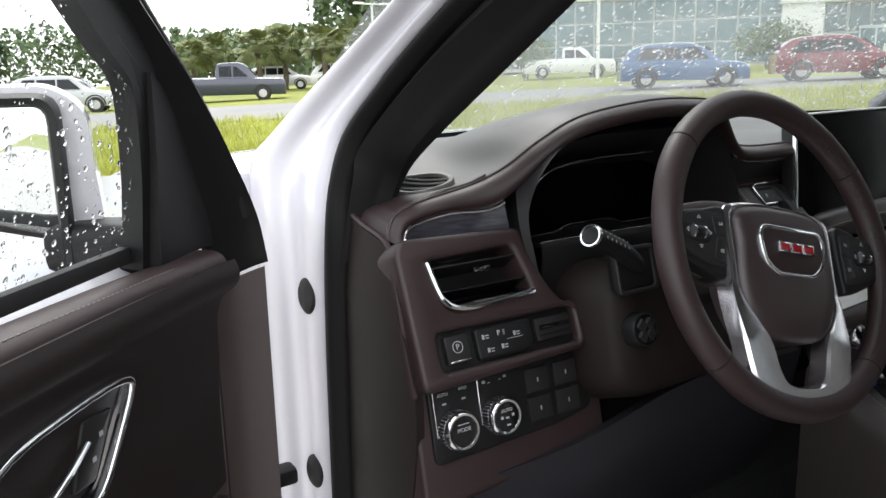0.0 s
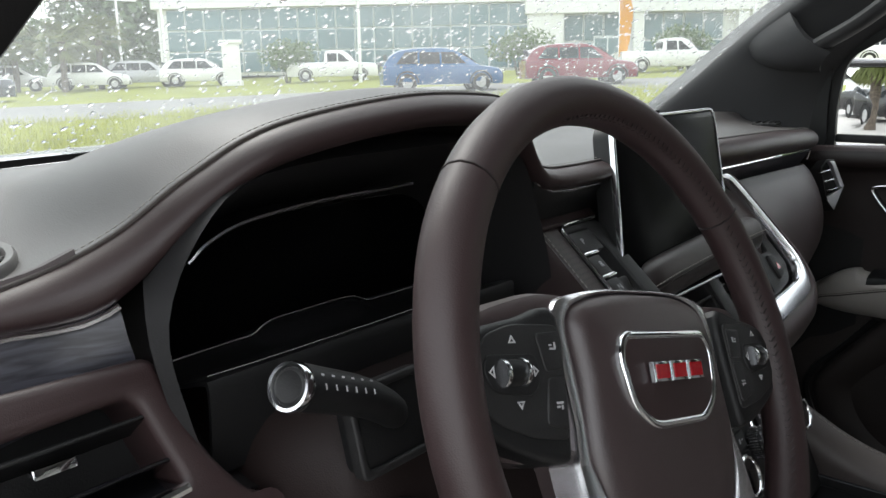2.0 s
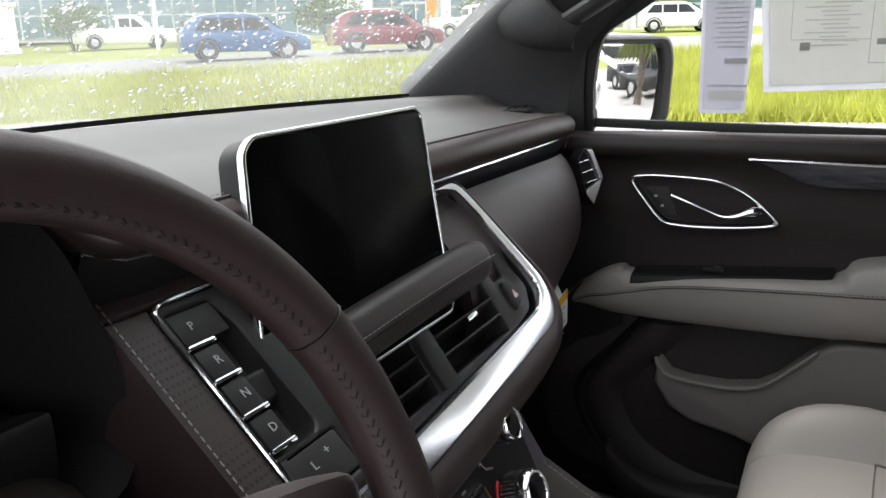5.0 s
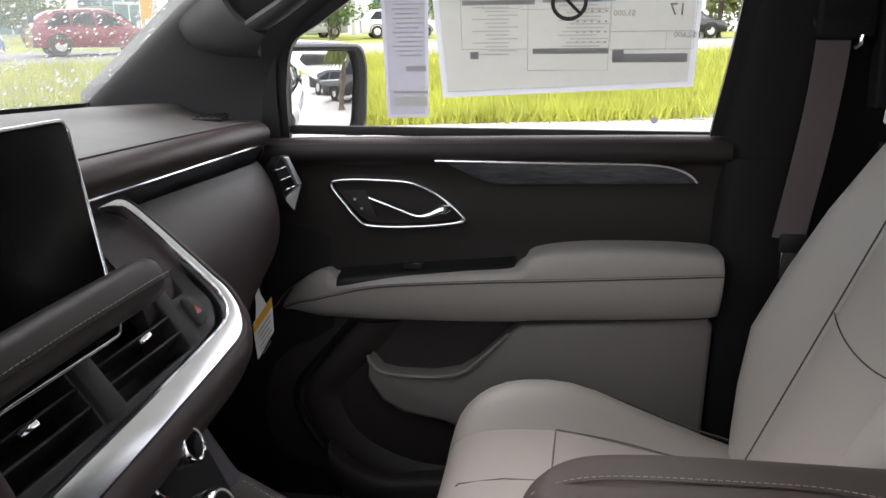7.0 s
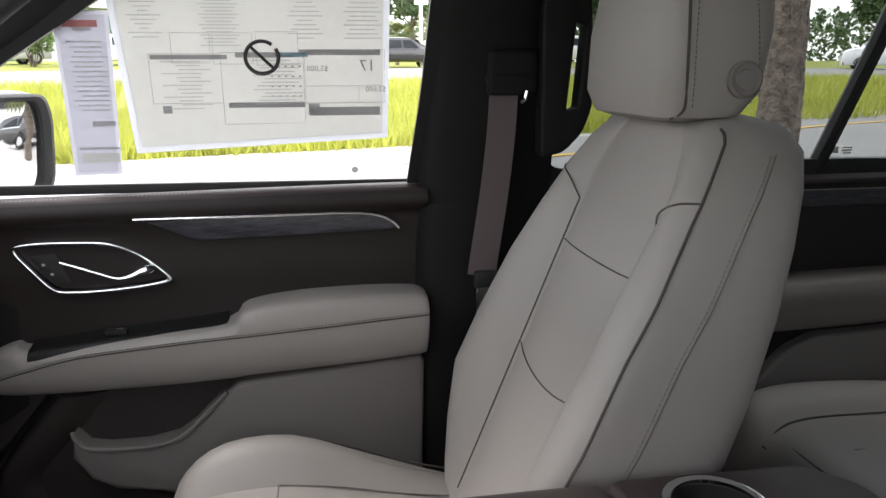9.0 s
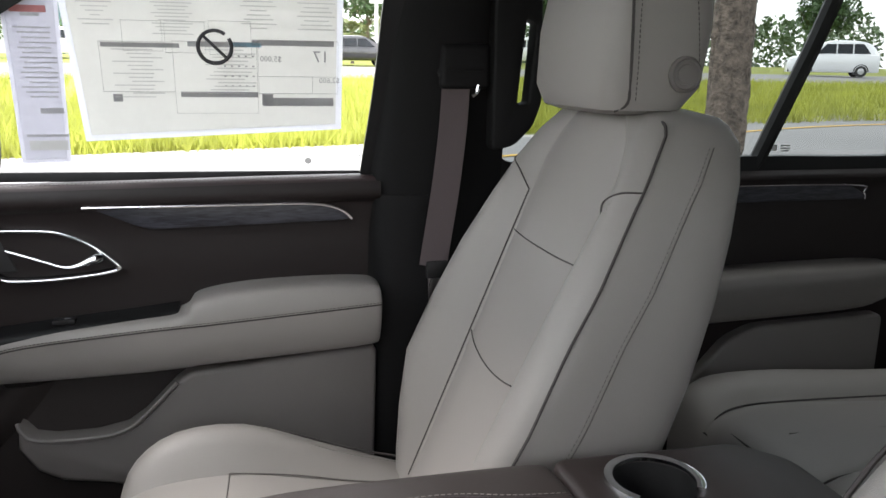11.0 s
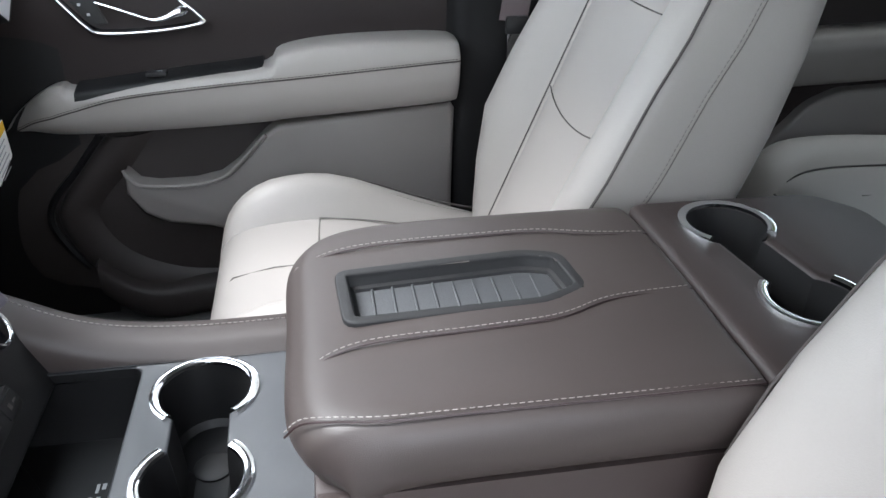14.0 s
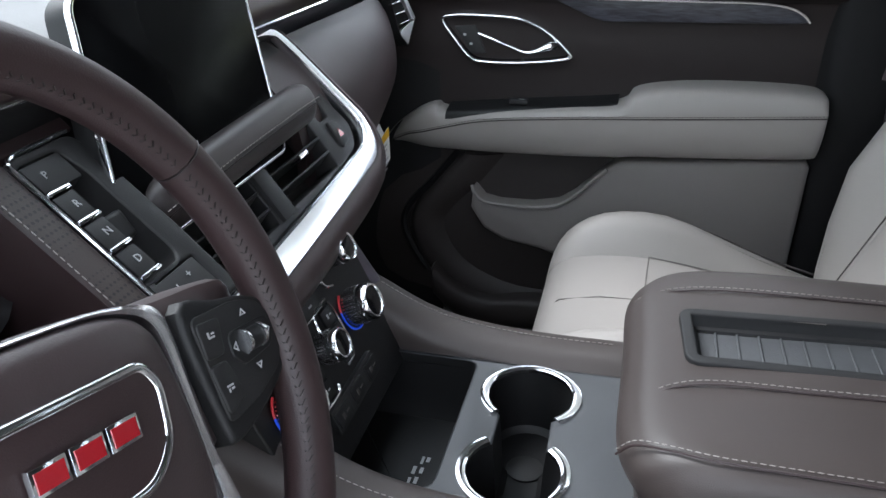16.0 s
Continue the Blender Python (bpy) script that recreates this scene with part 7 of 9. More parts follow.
for a_, r_, b_ in (((-0.765, 1.125, 1.300), (-0.770, 0.868, 1.285), (-0.808, 0.868, 1.270)), ((-0.748, 1.115, 1.392), (-0.741, 0.850, 1.369), (-0.791, 0.857, 1.364)), ((-0.728, 0.995, 1.470), (-0.737, 0.791, 1.418), (-0.776, 0.838, 1.418)), ((-0.705, 0.880, 1.550), (-0.705, 0.663, 1.512), (-0.754, 0.715, 1.512)),
                   ((-0.670, 0.70, 1.66), (-0.664, 0.499, 1.632), (-0.722, 0.50, 1.632)), ((-0.620, 0.48, 1.80), (-0.622, 0.331, 1.755), (-0.692, 0.25, 1.755))):
    a_, r_, b_ = np.array(a_), np.array(r_), np.array(b_)
    pcl.append([tuple(q) for q in (a_, a_ * 0.45 + r_ * 0.55 + np.array((0.004, 0, 0)), r_, r_ * 0.6 + b_ * 0.4 - np.array((0, 0.006, 0)), b_)])
part("pillar_cover", bm_patch(pcl, 5, 5, 0.012), PILLAR, lp, "charcoal pillar cover with shade put into its colour")

bp = thing("centre_pillar", "charcoal centre pillar trim with seat belt guide", "pillar trim", kind="structure")
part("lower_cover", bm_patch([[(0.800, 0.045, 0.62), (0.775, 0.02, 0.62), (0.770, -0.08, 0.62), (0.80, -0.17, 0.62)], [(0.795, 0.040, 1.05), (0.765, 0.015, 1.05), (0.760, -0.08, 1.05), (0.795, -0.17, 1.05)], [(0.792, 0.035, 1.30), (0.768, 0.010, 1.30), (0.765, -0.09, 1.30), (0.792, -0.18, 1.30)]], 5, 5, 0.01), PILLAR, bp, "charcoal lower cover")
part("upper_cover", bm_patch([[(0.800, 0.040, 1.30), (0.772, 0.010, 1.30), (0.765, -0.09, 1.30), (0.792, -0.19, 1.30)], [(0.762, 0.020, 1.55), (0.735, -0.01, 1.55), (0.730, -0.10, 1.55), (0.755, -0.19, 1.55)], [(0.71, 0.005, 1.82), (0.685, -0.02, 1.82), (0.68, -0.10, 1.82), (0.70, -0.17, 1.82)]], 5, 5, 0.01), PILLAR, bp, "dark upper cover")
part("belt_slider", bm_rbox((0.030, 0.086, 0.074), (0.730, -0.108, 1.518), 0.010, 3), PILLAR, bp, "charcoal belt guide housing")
part("slider_slot", bm_rbox((0.006, 0.060, 0.004), (0.7150, -0.108, 1.512), 0.0015, 2), PILLAR, bp)
part("front_edge", bm_patch([[(0.7965, 0.040, 1.30), (0.7685, 0.010, 1.30), (0.7635, -0.045, 1.30)], [(0.7585, 0.020, 1.55), (0.7315, -0.01, 1.55), (0.7265, -0.050, 1.55)], [(0.7065, 0.005, 1.82), (0.6815, -0.02, 1.82), (0.6765, -0.060, 1.82)]], 5, 4, 0.003), material("charcoal_pillar_edge", (0.017, 0.0165, 0.0175), 0.6, grain=0.2, grain_scale=900, var=0.1, spec=0.35), bp, "charcoal front edge")
belt = thing("seat_belt", "mauve-brown seat belt hanging from a chrome-edged guide", "seat belt")
bp_ = curve([(0.728, -0.095, 1.500), (0.722, -0.089, 1.42), (0.715, -0.076, 1.32), (0.708, -0.059, 1.22), (0.704, -0.053, 1.185)], 6)
part("webbing", bm_sweep(bp_, [(-0.001, -0.024), (-0.001, 0.024), (0.001, 0.024), (0.001, -0.024)], up=(0, 1, 0.1)), BELT, belt, "woven webbing")
part("belt_guide", bm_tube(curve([(0.732, -0.066, 1.520), (0.722, -0.070, 1.500), (0.720, -0.105, 1.494), (0.722, -0.142, 1.502), (0.732, -0.146, 1.524)], 5), 0.0045, 8), RUBBER, belt, "black guide loop")
part("guide_edge", bm_tube([(0.7165, -0.120, 1.469), (0.7150, -0.127, 1.475), (0.7150, -0.130, 1.488)], 0.0032, 6), CHROME, belt, "chrome guide edge")
part("latch_plate", bm_rbox((0.012, 0.040, 0.030), (0.702, -0.060, 1.180), 0.005, 2), CHAR, belt, "latch tongue")
part("tongue", bm_rbox((0.004, 0.024, 0.045), (0.700, -0.055, 1.146), 0.003, 2), CHROME, belt, "metal tongue")

rdoor = thing("rear_door", "closed rear door with dark trim and padded grey armrest", "car door")
part("upper_trim", bm_patch([[(0.795, y, 1.325), (0.780, y, 1.31), (0.80, y, 1.28), (0.803, y, 1.18), (0.806, y, 1.06)] for y in (-0.16, -0.5, -0.85, -1.18)], 4, 4, 0.01), TRIMBROWN, rdoor, "dark brown upper trim")
part("lower_trim", bm_patch([[(0.806, y, 1.10), (0.80, y, 0.95), (0.80, y, 0.80), (0.806, y, 0.62)] for y in (-0.16, -0.5, -0.85, -1.18)], 4, 4, 0.01), BROWNPL, rdoor, "dark brown lower trim")
ra = []
for y, zt, x_in, zb in ((-0.40, 1.10, 0.775, 1.04), (-0.45, 1.115, 0.735, 1.02), (-0.65, 1.13, 0.722, 1.03), (-0.95, 1.135, 0.72, 1.04), (-1.05, 1.13, 0.74, 1.05)):
    ra.append([(0.806, y, zt), (x_in + 0.02, y, zt), (x_in + 0.004, y, zt - 0.014), (x_in, y, zt - 0.034), (x_in + 0.01, y, (zt + zb) / 2 - 0.012), (x_in + 0.03, y, zb), (0.806, y, zb - 0.004)])
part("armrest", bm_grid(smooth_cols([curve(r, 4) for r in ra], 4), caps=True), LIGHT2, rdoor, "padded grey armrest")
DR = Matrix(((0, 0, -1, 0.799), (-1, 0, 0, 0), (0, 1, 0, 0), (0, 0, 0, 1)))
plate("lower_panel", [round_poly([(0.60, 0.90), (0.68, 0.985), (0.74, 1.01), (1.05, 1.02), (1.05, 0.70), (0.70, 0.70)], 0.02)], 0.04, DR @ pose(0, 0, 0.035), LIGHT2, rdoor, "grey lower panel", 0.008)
il_ = plate("wood_inlay", [round_poly([(0.55, 1.296), (0.95, 1.292), (0.985, 1.275), (0.99, 1.262), (0.60, 1.262)], 0.008)], 0.01, DR @ pose(0, 0, 0.004), VENEER, rdoor, "dark wood inlay", 0.0015)
part("chrome_line", bm_tube([DR @ Vector((a, b, 0.006)) for a, b in curve([(0.55, 1.297), (0.95, 1.293), (0.985, 1.276), (0.99, 1.262)], 5)], 0.0018, 6), SATIN, il_)
part("outer_skin", bm_patch([[(0.855, y, 1.325), (0.905, y, 1.25), (0.925, y, 1.05), (0.920, y, 0.80), (0.890, y, 0.52)] for y in (0.0, -0.4, -0.8, -1.2)], 4, 4, 0.02), PAINT, rdoor, "white painted door skin")
rfr = curve([(0.808, -0.20, 1.335), (0.760, -0.19, 1.55), (0.705, -0.175, 1.785), (0.700, -0.50, 1.80), (0.702, -0.95, 1.79), (0.735, -1.10, 1.65), (0.775, -1.16, 1.48), (0.808, -1.17, 1.345), (0.812, -0.7, 1.335)], 5, True)
part("window_frame", bm_sweep(rfr, [(-0.018, -0.012), (-0.018, 0.014), (0.018, 0.014), (0.018, -0.012)], True, up=(1, 0, 0)), BLACK, rdoor, "black window frame")
part("window_bar", bm_tube([(0.815, -0.735, 1.33), (0.765, -0.80, 1.56), (0.715, -0.855, 1.79)], 0.016, 8), BLACK, rdoor, "black upright window bar")
rg = part("window_pane", bm_grid([[(0.826 - 0.22 * (z - 1.33), y, z) for y in (-0.18, -0.5, -0.8, -1.16)] for z in (1.325, 1.55, 1.79)]), TINTED, rdoor, "privacy-tinted window")
bars([(0.775, 1.368, 0.012, 0.012), (0.800, 1.372, 0.022, 0.003), (0.800, 1.367, 0.022, 0.003), (0.800, 1.362, 0.018, 0.003)], DR @ pose(0, 0, -0.012), PAPER, rdoor)
# rear assist handle on the centre pillar
AH = Matrix(((0, 0, -1, 0.698), (-1, 0, 0, 0), (0, 1, 0, 0), (0, 0, 0, 1)))
ah_o = round_poly([(0.150, 1.380), (0.190, 1.388), (0.222, 1.420), (0.237, 1.461), (0.234, 1.577), (0.230, 1.670), (0.212, 1.710), (0.150, 1.730)], 0.012, 4)
ah_h = round_poly([(0.193, 1.457), (0.211, 1.459), (0.222, 1.588), (0.206, 1.595)], 0.005, 4)
plate("assist_handle", [ah_o, ah_h], 0.034, AH, PILLAR, bp, "black looped assist handle", 0.006)

# left rear door, closed, beside the driver's seat
ld = thing("rear_door", "closed rear door on the driver side", "car door")
part("door_trim", bm_patch([[(-0.80, y, 1.325), (-0.80, y, 1.1), (-0.79, y, 0.9), (-0.806, y, 0.62)] for y in (-0.16, -0.5, -0.85, -1.18)], 4, 4, 0.01), TRIMBROWN, ld)
part("outer_skin", bm_patch([[(-0.855, y, 1.325), (-0.905, y, 1.25), (-0.925, y, 1.05), (-0.920, y, 0.80), (-0.890, y, 0.52)] for y in (0.0, -0.4, -0.8, -1.2)], 4, 4, 0.02), PAINT, ld)
part("window_pane", bm_grid([[(-0.826 + 0.22 * (z - 1.33), y, z) for y in (-0.18, -0.5, -0.8, -1.16)] for z in (1.325, 1.55, 1.79)]), TINTED, ld)
part("pillar_cover", bm_patch([[(-0.86, 0.0, 0.55), (-0.78, 0.01, 0.55), (-0.77, -0.1, 0.55), (-0.80, -0.18, 0.55)], [(-0.85, 0.0, 1.32), (-0.77, 0.01, 1.32), (-0.765, -0.1, 1.32), (-0.80, -0.18, 1.32)], [(-0.74, 0.0, 1.82), (-0.69, 0.0, 1.82), (-0.68, -0.1, 1.82), (-0.70, -0.17, 1.82)]], 4, 4, 0.01), BLACK, ld)

# ---- windscreen, bonnet, open driver door and door frame ----
ws = [[(x, 1.27 - 0.14 * (x / 0.72) ** 2, 1.385) for x in (-0.78, -0.4, 0, 0.4, 0.78)], [(x * 0.94, 0.90 - 0.07 * (x / 0.72) ** 2, 1.615) for x in (-0.78, -0.4, 0, 0.4, 0.78)], [(x * 0.86, 0.50 - 0.03 * (x / 0.72) ** 2, 1.85) for x in (-0.78, -0.4, 0, 0.4, 0.78)]]
shield = part("windscreen", bm_patch(ws, 6, 6), SHIELD, None)
shield.visible_shadow = False
tagged(shield, "rain-speckled windscreen", "windscreen", kind="structure")
fb = [[(x, 1.268 - 0.14 * (x / 0.72) ** 2 - d * 1.6, 1.384 + d) for x in (-0.78, -0.4, 0, 0.4, 0.78)] for d in (-0.003, 0.001, 0.005)]
part("edge_band", bm_patch(fb, 4, 6, 0.001), BLACK, shield, "black band along the foot of the glass")
hood = thing("bonnet", "white painted bonnet in front of the windscreen", "bonnet")
part("panel", bm_patch([[(x, 1.30, 1.352 - 0.02 * (x / 0.8) ** 2), (x, 1.7, 1.36 - 0.03 * (x / 0.8) ** 2), (x, 2.2, 1.30 - 0.05 * (x / 0.8) ** 2), (x, 2.5, 1.15)] for x in (-0.86, -0.5, 0, 0.5, 0.86)], 5, 5, 0.02), PAINT, hood)
part("cowl", bm_patch([[(x, 1.22 - 0.14 * (x / 0.72) ** 2, 1.372), (x, 1.30 - 0.14 * (x / 0.72) ** 2, 1.368), (x, 1.36 - 0.1 * (x / 0.72) ** 2, 1.34)] for x in (-0.76, -0.4, 0, 0.4, 0.76)], 4, 4, 0.006), BLACK, hood, "black cowl strip")

frame_th = thing("door_frame", "white painted door frame with black rubber seal", "door frame", kind="structure")
jo = [(-0.735, 0.15, 1.86), (-0.762, 0.42, 1.735), (-0.789, 0.689, 1.583), (-0.800, 0.776, 1.534), (-0.812, 0.887, 1.480), (-0.825, 1.010, 1.419), (-0.836, 1.075, 1.375), (-0.842, 1.060, 1.300), (-0.845, 1.040, 1.200), (-0.845, 1.030, 1.050), (-0.845, 1.020, 0.60)]
ji = [(-0.690, 0.10, 1.84), (-0.715, 0.36, 1.720), (-0.750, 0.641, 1.578), (-0.763, 0.732, 1.526), (-0.776, 0.806, 1.474), (-0.790, 0.866, 1.420), (-0.803, 0.881, 1.362), (-0.812, 0.881, 1.300), (-0.812, 0.892, 1.210), (-0.812, 0.900, 1.060), (-0.812, 0.915, 0.60)]
js = [(-0.680, 0.05, 1.83), (-0.705, 0.32, 1.712), (-0.739, 0.609, 1.574), (-0.752, 0.703, 1.524), (-0.765, 0.780, 1.470), (-0.777, 0.836, 1.420), (-0.792, 0.857, 1.362), (-0.800, 0.854, 1.300), (-0.800, 0.864, 1.210), (-0.800, 0.873, 1.060), (-0.800, 0.885, 0.60)]
rows = []
for o, i_ in zip(curve(jo, 5), curve(ji, 5)):
    def across(f, out):
        return o + (i_ - o) * f + np.array((-out, 0, 0))
    rows.append([o + np.array((0.05, 0.03, 0.0)), o + np.array((0.012, 0.006, 0.003)), across(0.0, 0.0), across(0.12, 0.008), across(0.32, 0.010), across(0.46, 0.000), across(0.62, 0.002), across(0.82, 0.010), across(0.95, 0.008), across(1.0, 0.0), i_ + np.array((0.02, 0.004, 0.0))])
part("painted_jamb", bm_grid([curve(r, 4) for r in rows]), PAINT, frame_th, "glossy white painted jamb")
rows = []
for o, i_ in zip(curve(ji, 5), curve(js, 5)):
    r = [o + np.array((0.004, 0.004, 0)), o + (i_ - o) * 0.1 + np.array((-0.010, -0.004, 0)), o + (i_ - o) * 0.45 + np.array((-0.014, -0.006, 0)), o + (i_ - o) * 0.85 + np.array((-0.006, -0.003, 0)), i_, i_ + np.array((0.025, 0.0, 0))]
    rows.append(curve(r, 4))
part("rubber_seal", bm_grid(rows), PILLAR, frame_th, "black rubber door seal")
for y, z in ((0.921, 1.221), (0.930, 0.981)):
    part("bung", bm_lathe([(0.018, -0.004), (0.018, 0.003), (0.015, 0.006), (0.001, 0.007)], pose(-0.826, y, z, 0, -90, 14) @ Matrix.Diagonal((1.3, 0.95, 1, 1)), 22), RUBBER, frame_th, "oval rubber bung")
part("jamb_return", bm_patch([[(-0.838, y + 0.006, z), (-0.868, 1.076, z), (-0.898, 1.079, z - 0.01)] for y, z in ((1.073, 1.362), (1.060, 1.300), (1.040, 1.200), (1.030, 1.050), (1.020, 0.60))], 4, 4, 0.004), PAINT, frame_th)
part("door_check", bm_rbox((0.05, 0.03, 0.022), (-0.872, 0.955, 0.975), 0.006, 2), BLACK, frame_th, "black door check arm")
part("fender", bm_patch([[(-0.872, 1.085, 1.36), (-0.93, 1.5, 1.33), (-0.94, 2.0, 1.28)], [(-0.900, 1.075, 1.20), (-0.96, 1.5, 1.18), (-0.97, 2.0, 1.15)], [(-0.900, 1.07, 0.6), (-0.96, 1.5, 0.6), (-0.97, 2.0, 0.6)]], 4, 4, 0.02), PAINT, frame_th, "white front wing")
DOORM = Matrix.Translation((-1.02, 0.94, -0.008)) @ pose(0, 0, 0, 0, 0, -41) @ Matrix.Translation((0.90, -0.92, 0))
drv = front_door(Matrix.Identity(4), "open driver door with brown trim and rain-beaded window")
part("edge_cover", bm_patch([[(0.812, 0.915, z + dz), (0.800, 0.936, z + dz), (0.783, 0.949, z + dz * 0.5), (0.765, 0.957, z)] for z, dz in ((0.55, 0), (0.8, 0), (1.05, 0), (1.285, -0.012))], 4, 4, 0.004), material("taupe_edge_skin", (0.055, 0.042, 0.040), 0.5, grain=0.2, grain_scale=800), drv, "taupe door edge cover")
part("sail_edge", bm_patch([[(0.814, 0.912, 1.276), (0.800, 0.944, 1.278), (0.783, 0.962, 1.284), (0.767, 0.972, 1.288)],
                            [(0.813, 0.895, 1.340), (0.800, 0.925, 1.342), (0.785, 0.945, 1.344), (0.770, 0.956, 1.346)],
                            [(0.811, 0.840, 1.405), (0.800, 0.872, 1.408), (0.786, 0.895, 1.410), (0.772, 0.908, 1.412)],
                            [(0.808, 0.782, 1.472), (0.798, 0.812, 1.476), (0.786, 0.834, 1.477), (0.774, 0.848, 1.478)],
                            [(0.806, 0.725, 1.530), (0.798, 0.748, 1.532), (0.786, 0.768, 1.531), (0.773, 0.785, 1.530)],
                            [(0.795, 0.665, 1.570), (0.787, 0.684, 1.572), (0.776, 0.702, 1.572), (0.763, 0.716, 1.572)],
                            [(0.761, 0.505, 1.670), (0.753, 0.524, 1.672), (0.742, 0.542, 1.672), (0.729, 0.556, 1.672)],
                            [(0.727, 0.355, 1.755), (0.720, 0.372, 1.757), (0.709, 0.390, 1.758), (0.696, 0.403, 1.758)]], 4, 4, 0.004), BLACK, drv, "black curved cover along the door's front edge")
part("edge_seal", bm_tube(curve([(0.779, 0.948, 1.345), (0.781, 0.914, 1.410), (0.783, 0.856, 1.478), (0.782, 0.794, 1.532), (0.772, 0.726, 1.576), (0.738, 0.566, 1.676), (0.705, 0.413, 1.762)], 5), 0.006, 8), RUBBER, drv, "rubber edge seal")
drv.matrix_world = DOORM @ Matrix.Diagonal((-1, 1, 1, 1))

# kick panels closing the foot wells at the sides
for s in (1, -1):
    kp_ = part("trim", bm_patch([[(s * (0.812 if s > 0 else 0.798), 0.70 if s > 0 else 0.80, z), (s * (0.806 if s > 0 else 0.790), 0.86, z), (s * 0.775, 1.0, z), (s * 0.75, 1.16, z)] for z in (1.28 if s > 0 else 1.10, 1.0, 0.8, 0.6)], 4, 4, 0.02), BLACK, None)
    tagged(kp_, "black plastic kick panel beside the foot well", "trim", kind="structure")

# ---- dashboard top details ----
top_me = [o for o in dash.children if o.name.startswith("top_pad")][0].data
top_tree = BVHTree.FromPolygons([v.co for v in top_me.vertices], [tuple(p.vertices) for p in top_me.polygons])


def drape(ob):
    """Lays a flat-built part onto the dashboard's top."""
    for v in ob.data.vertices:
        hit = top_tree.ray_cast(Vector((v.co.x, v.co.y, 1.6)), Vector((0, 0, -1)))[0]
        v.co.z += hit.z if hit else 1.36
    return ob


# slat grey is lightened to look lit from the windscreen
SLATLIT = material("lit_vent_slat", (0.24, 0.235, 0.23), 0.45)
front_e = curve([(-0.789, 0.779), (-0.782, 0.788), (-0.768, 0.7925), (-0.735, 0.7935), (-0.70, 0.790), (-0.655, 0.778)], 6)
back_e = curve([(-0.794, 0.905), (-0.786, 0.912), (-0.768, 0.905), (-0.746, 0.845), (-0.712, 0.803), (-0.655, 0.785)], 6)


def end_height(x, y):
    return brow(x)[1] + 0.25 * max(0.0, y - 0.785) * float(np.interp(x, [-0.79, -0.765], [1, 0]))


part("end_leather", bm_grid([[(*(p + (q - p) * f), end_height(*(p + (q - p) * f)) + 0.0004 + 0.0034 * min(1.0, 5 * f, 5 * (1 - f))) for f in (0, 0.1, 0.2, 0.35, 0.5, 0.65, 0.8, 0.9, 1.0)] for p, q in zip(front_e, back_e)]), BROWN, dash, "brown leather end of the brow")
DV = pose(-0.698, 0.856, 0.0)
dv_o = curve([(0.031, -0.025), (0.036, 0.000), (0.028, 0.025), (0.003, 0.044), (-0.020, 0.045), (-0.035, 0.030), (-0.034, 0.003), (-0.026, -0.034), (-0.006, -0.045), (0.018, -0.041)], 3, True)


def ring_rows(rings):
    """Loops of the vent's outline drawn in by a share and lifted by a height."""
    return [[DV @ Vector((q[0] * f - 0.004 * (1 - f), q[1] * f - 0.002 * (1 - f), z)) for q in dv_o] for f, z in rings]


tv = drape(part("defrost_vent", bm_grid(ring_rows(((1.03, -0.001), (1.02, 0.0040), (0.98, 0.0062), (0.88, 0.0062), (0.84, 0.0045), (0.82, 0.0015))), closed_v=True), material("vent_frame_grey", (0.10, 0.094, 0.090), 0.42, grain=0.15, grain_scale=1000), dash, "grey side window defrost vent"))
# shallow sheet near black: the shade of a deep well put into colour
drape(part("vent_well", bm_grid(ring_rows(((0.88, 0.0026), (0.7, 0.0026), (0.5, 0.0026), (0.3, 0.0026), (0.1, 0.0026), (0.01, 0.0026))), closed_v=True, caps="end"), material("painted_depth_black", (0.0015, 0.0015, 0.0015), 0.9, grain=0, var=0.05, spec=0.05), tv))
for x0_, y0_, x1_, y1_ in ((0.000, 0.032, 0.026, -0.020), (-0.014, 0.034, 0.016, -0.032), (-0.028, 0.026, -0.004, -0.036)):
    drape(part("vent_slat", bm_tube([DV @ Vector((x0_ + (x1_ - x0_) * f_, y0_ + (y1_ - y0_) * f_, 0.0046)) for f_ in np.linspace(0, 1, 9)], 0.0013, 5), SLATLIT, tv))
sg = drape(part("speaker_grille", bm_grid([[(-0.716 + r_ * math.cos(a_), 1.0 + r_ * math.sin(a_), h_) for a_ in np.linspace(0, 2 * math.pi, 40, endpoint=False)] for r_, h_ in ((0.055, -0.002), (0.054, 0.003), (0.050, 0.0042), (0.035, 0.0046), (0.02, 0.0048), (0.001, 0.0048))], closed_v=True, caps="end"), perforated("speaker_mesh", (0.05, 0.048, 0.047), 0.5, 0.004), dash, "round perforated speaker grille"))
part("sun_sensor", bm_lathe([(0.012, -0.002), (0.010, 0.003), (0.001, 0.005)], pose(-0.30, 1.18, 1.400), 20), BLACK, dash)
part("end_grille", bm_rbox((0.075, 0.045, 0.005), (0, 0, 0), 0.002, 2, pose(0.700, 0.865, 1.368, 0, 0, 12)), BLACK, dash, "small dark end grille")
for k in range(4):
    part("grille_bar", bm_rbox((0.070, 0.0030, 0.006), (0, -0.016 + k * 0.0105, 0.002), 0.001, 1, pose(0.700, 0.865, 1.368, 0, 0, 12)), CHAR, dash)

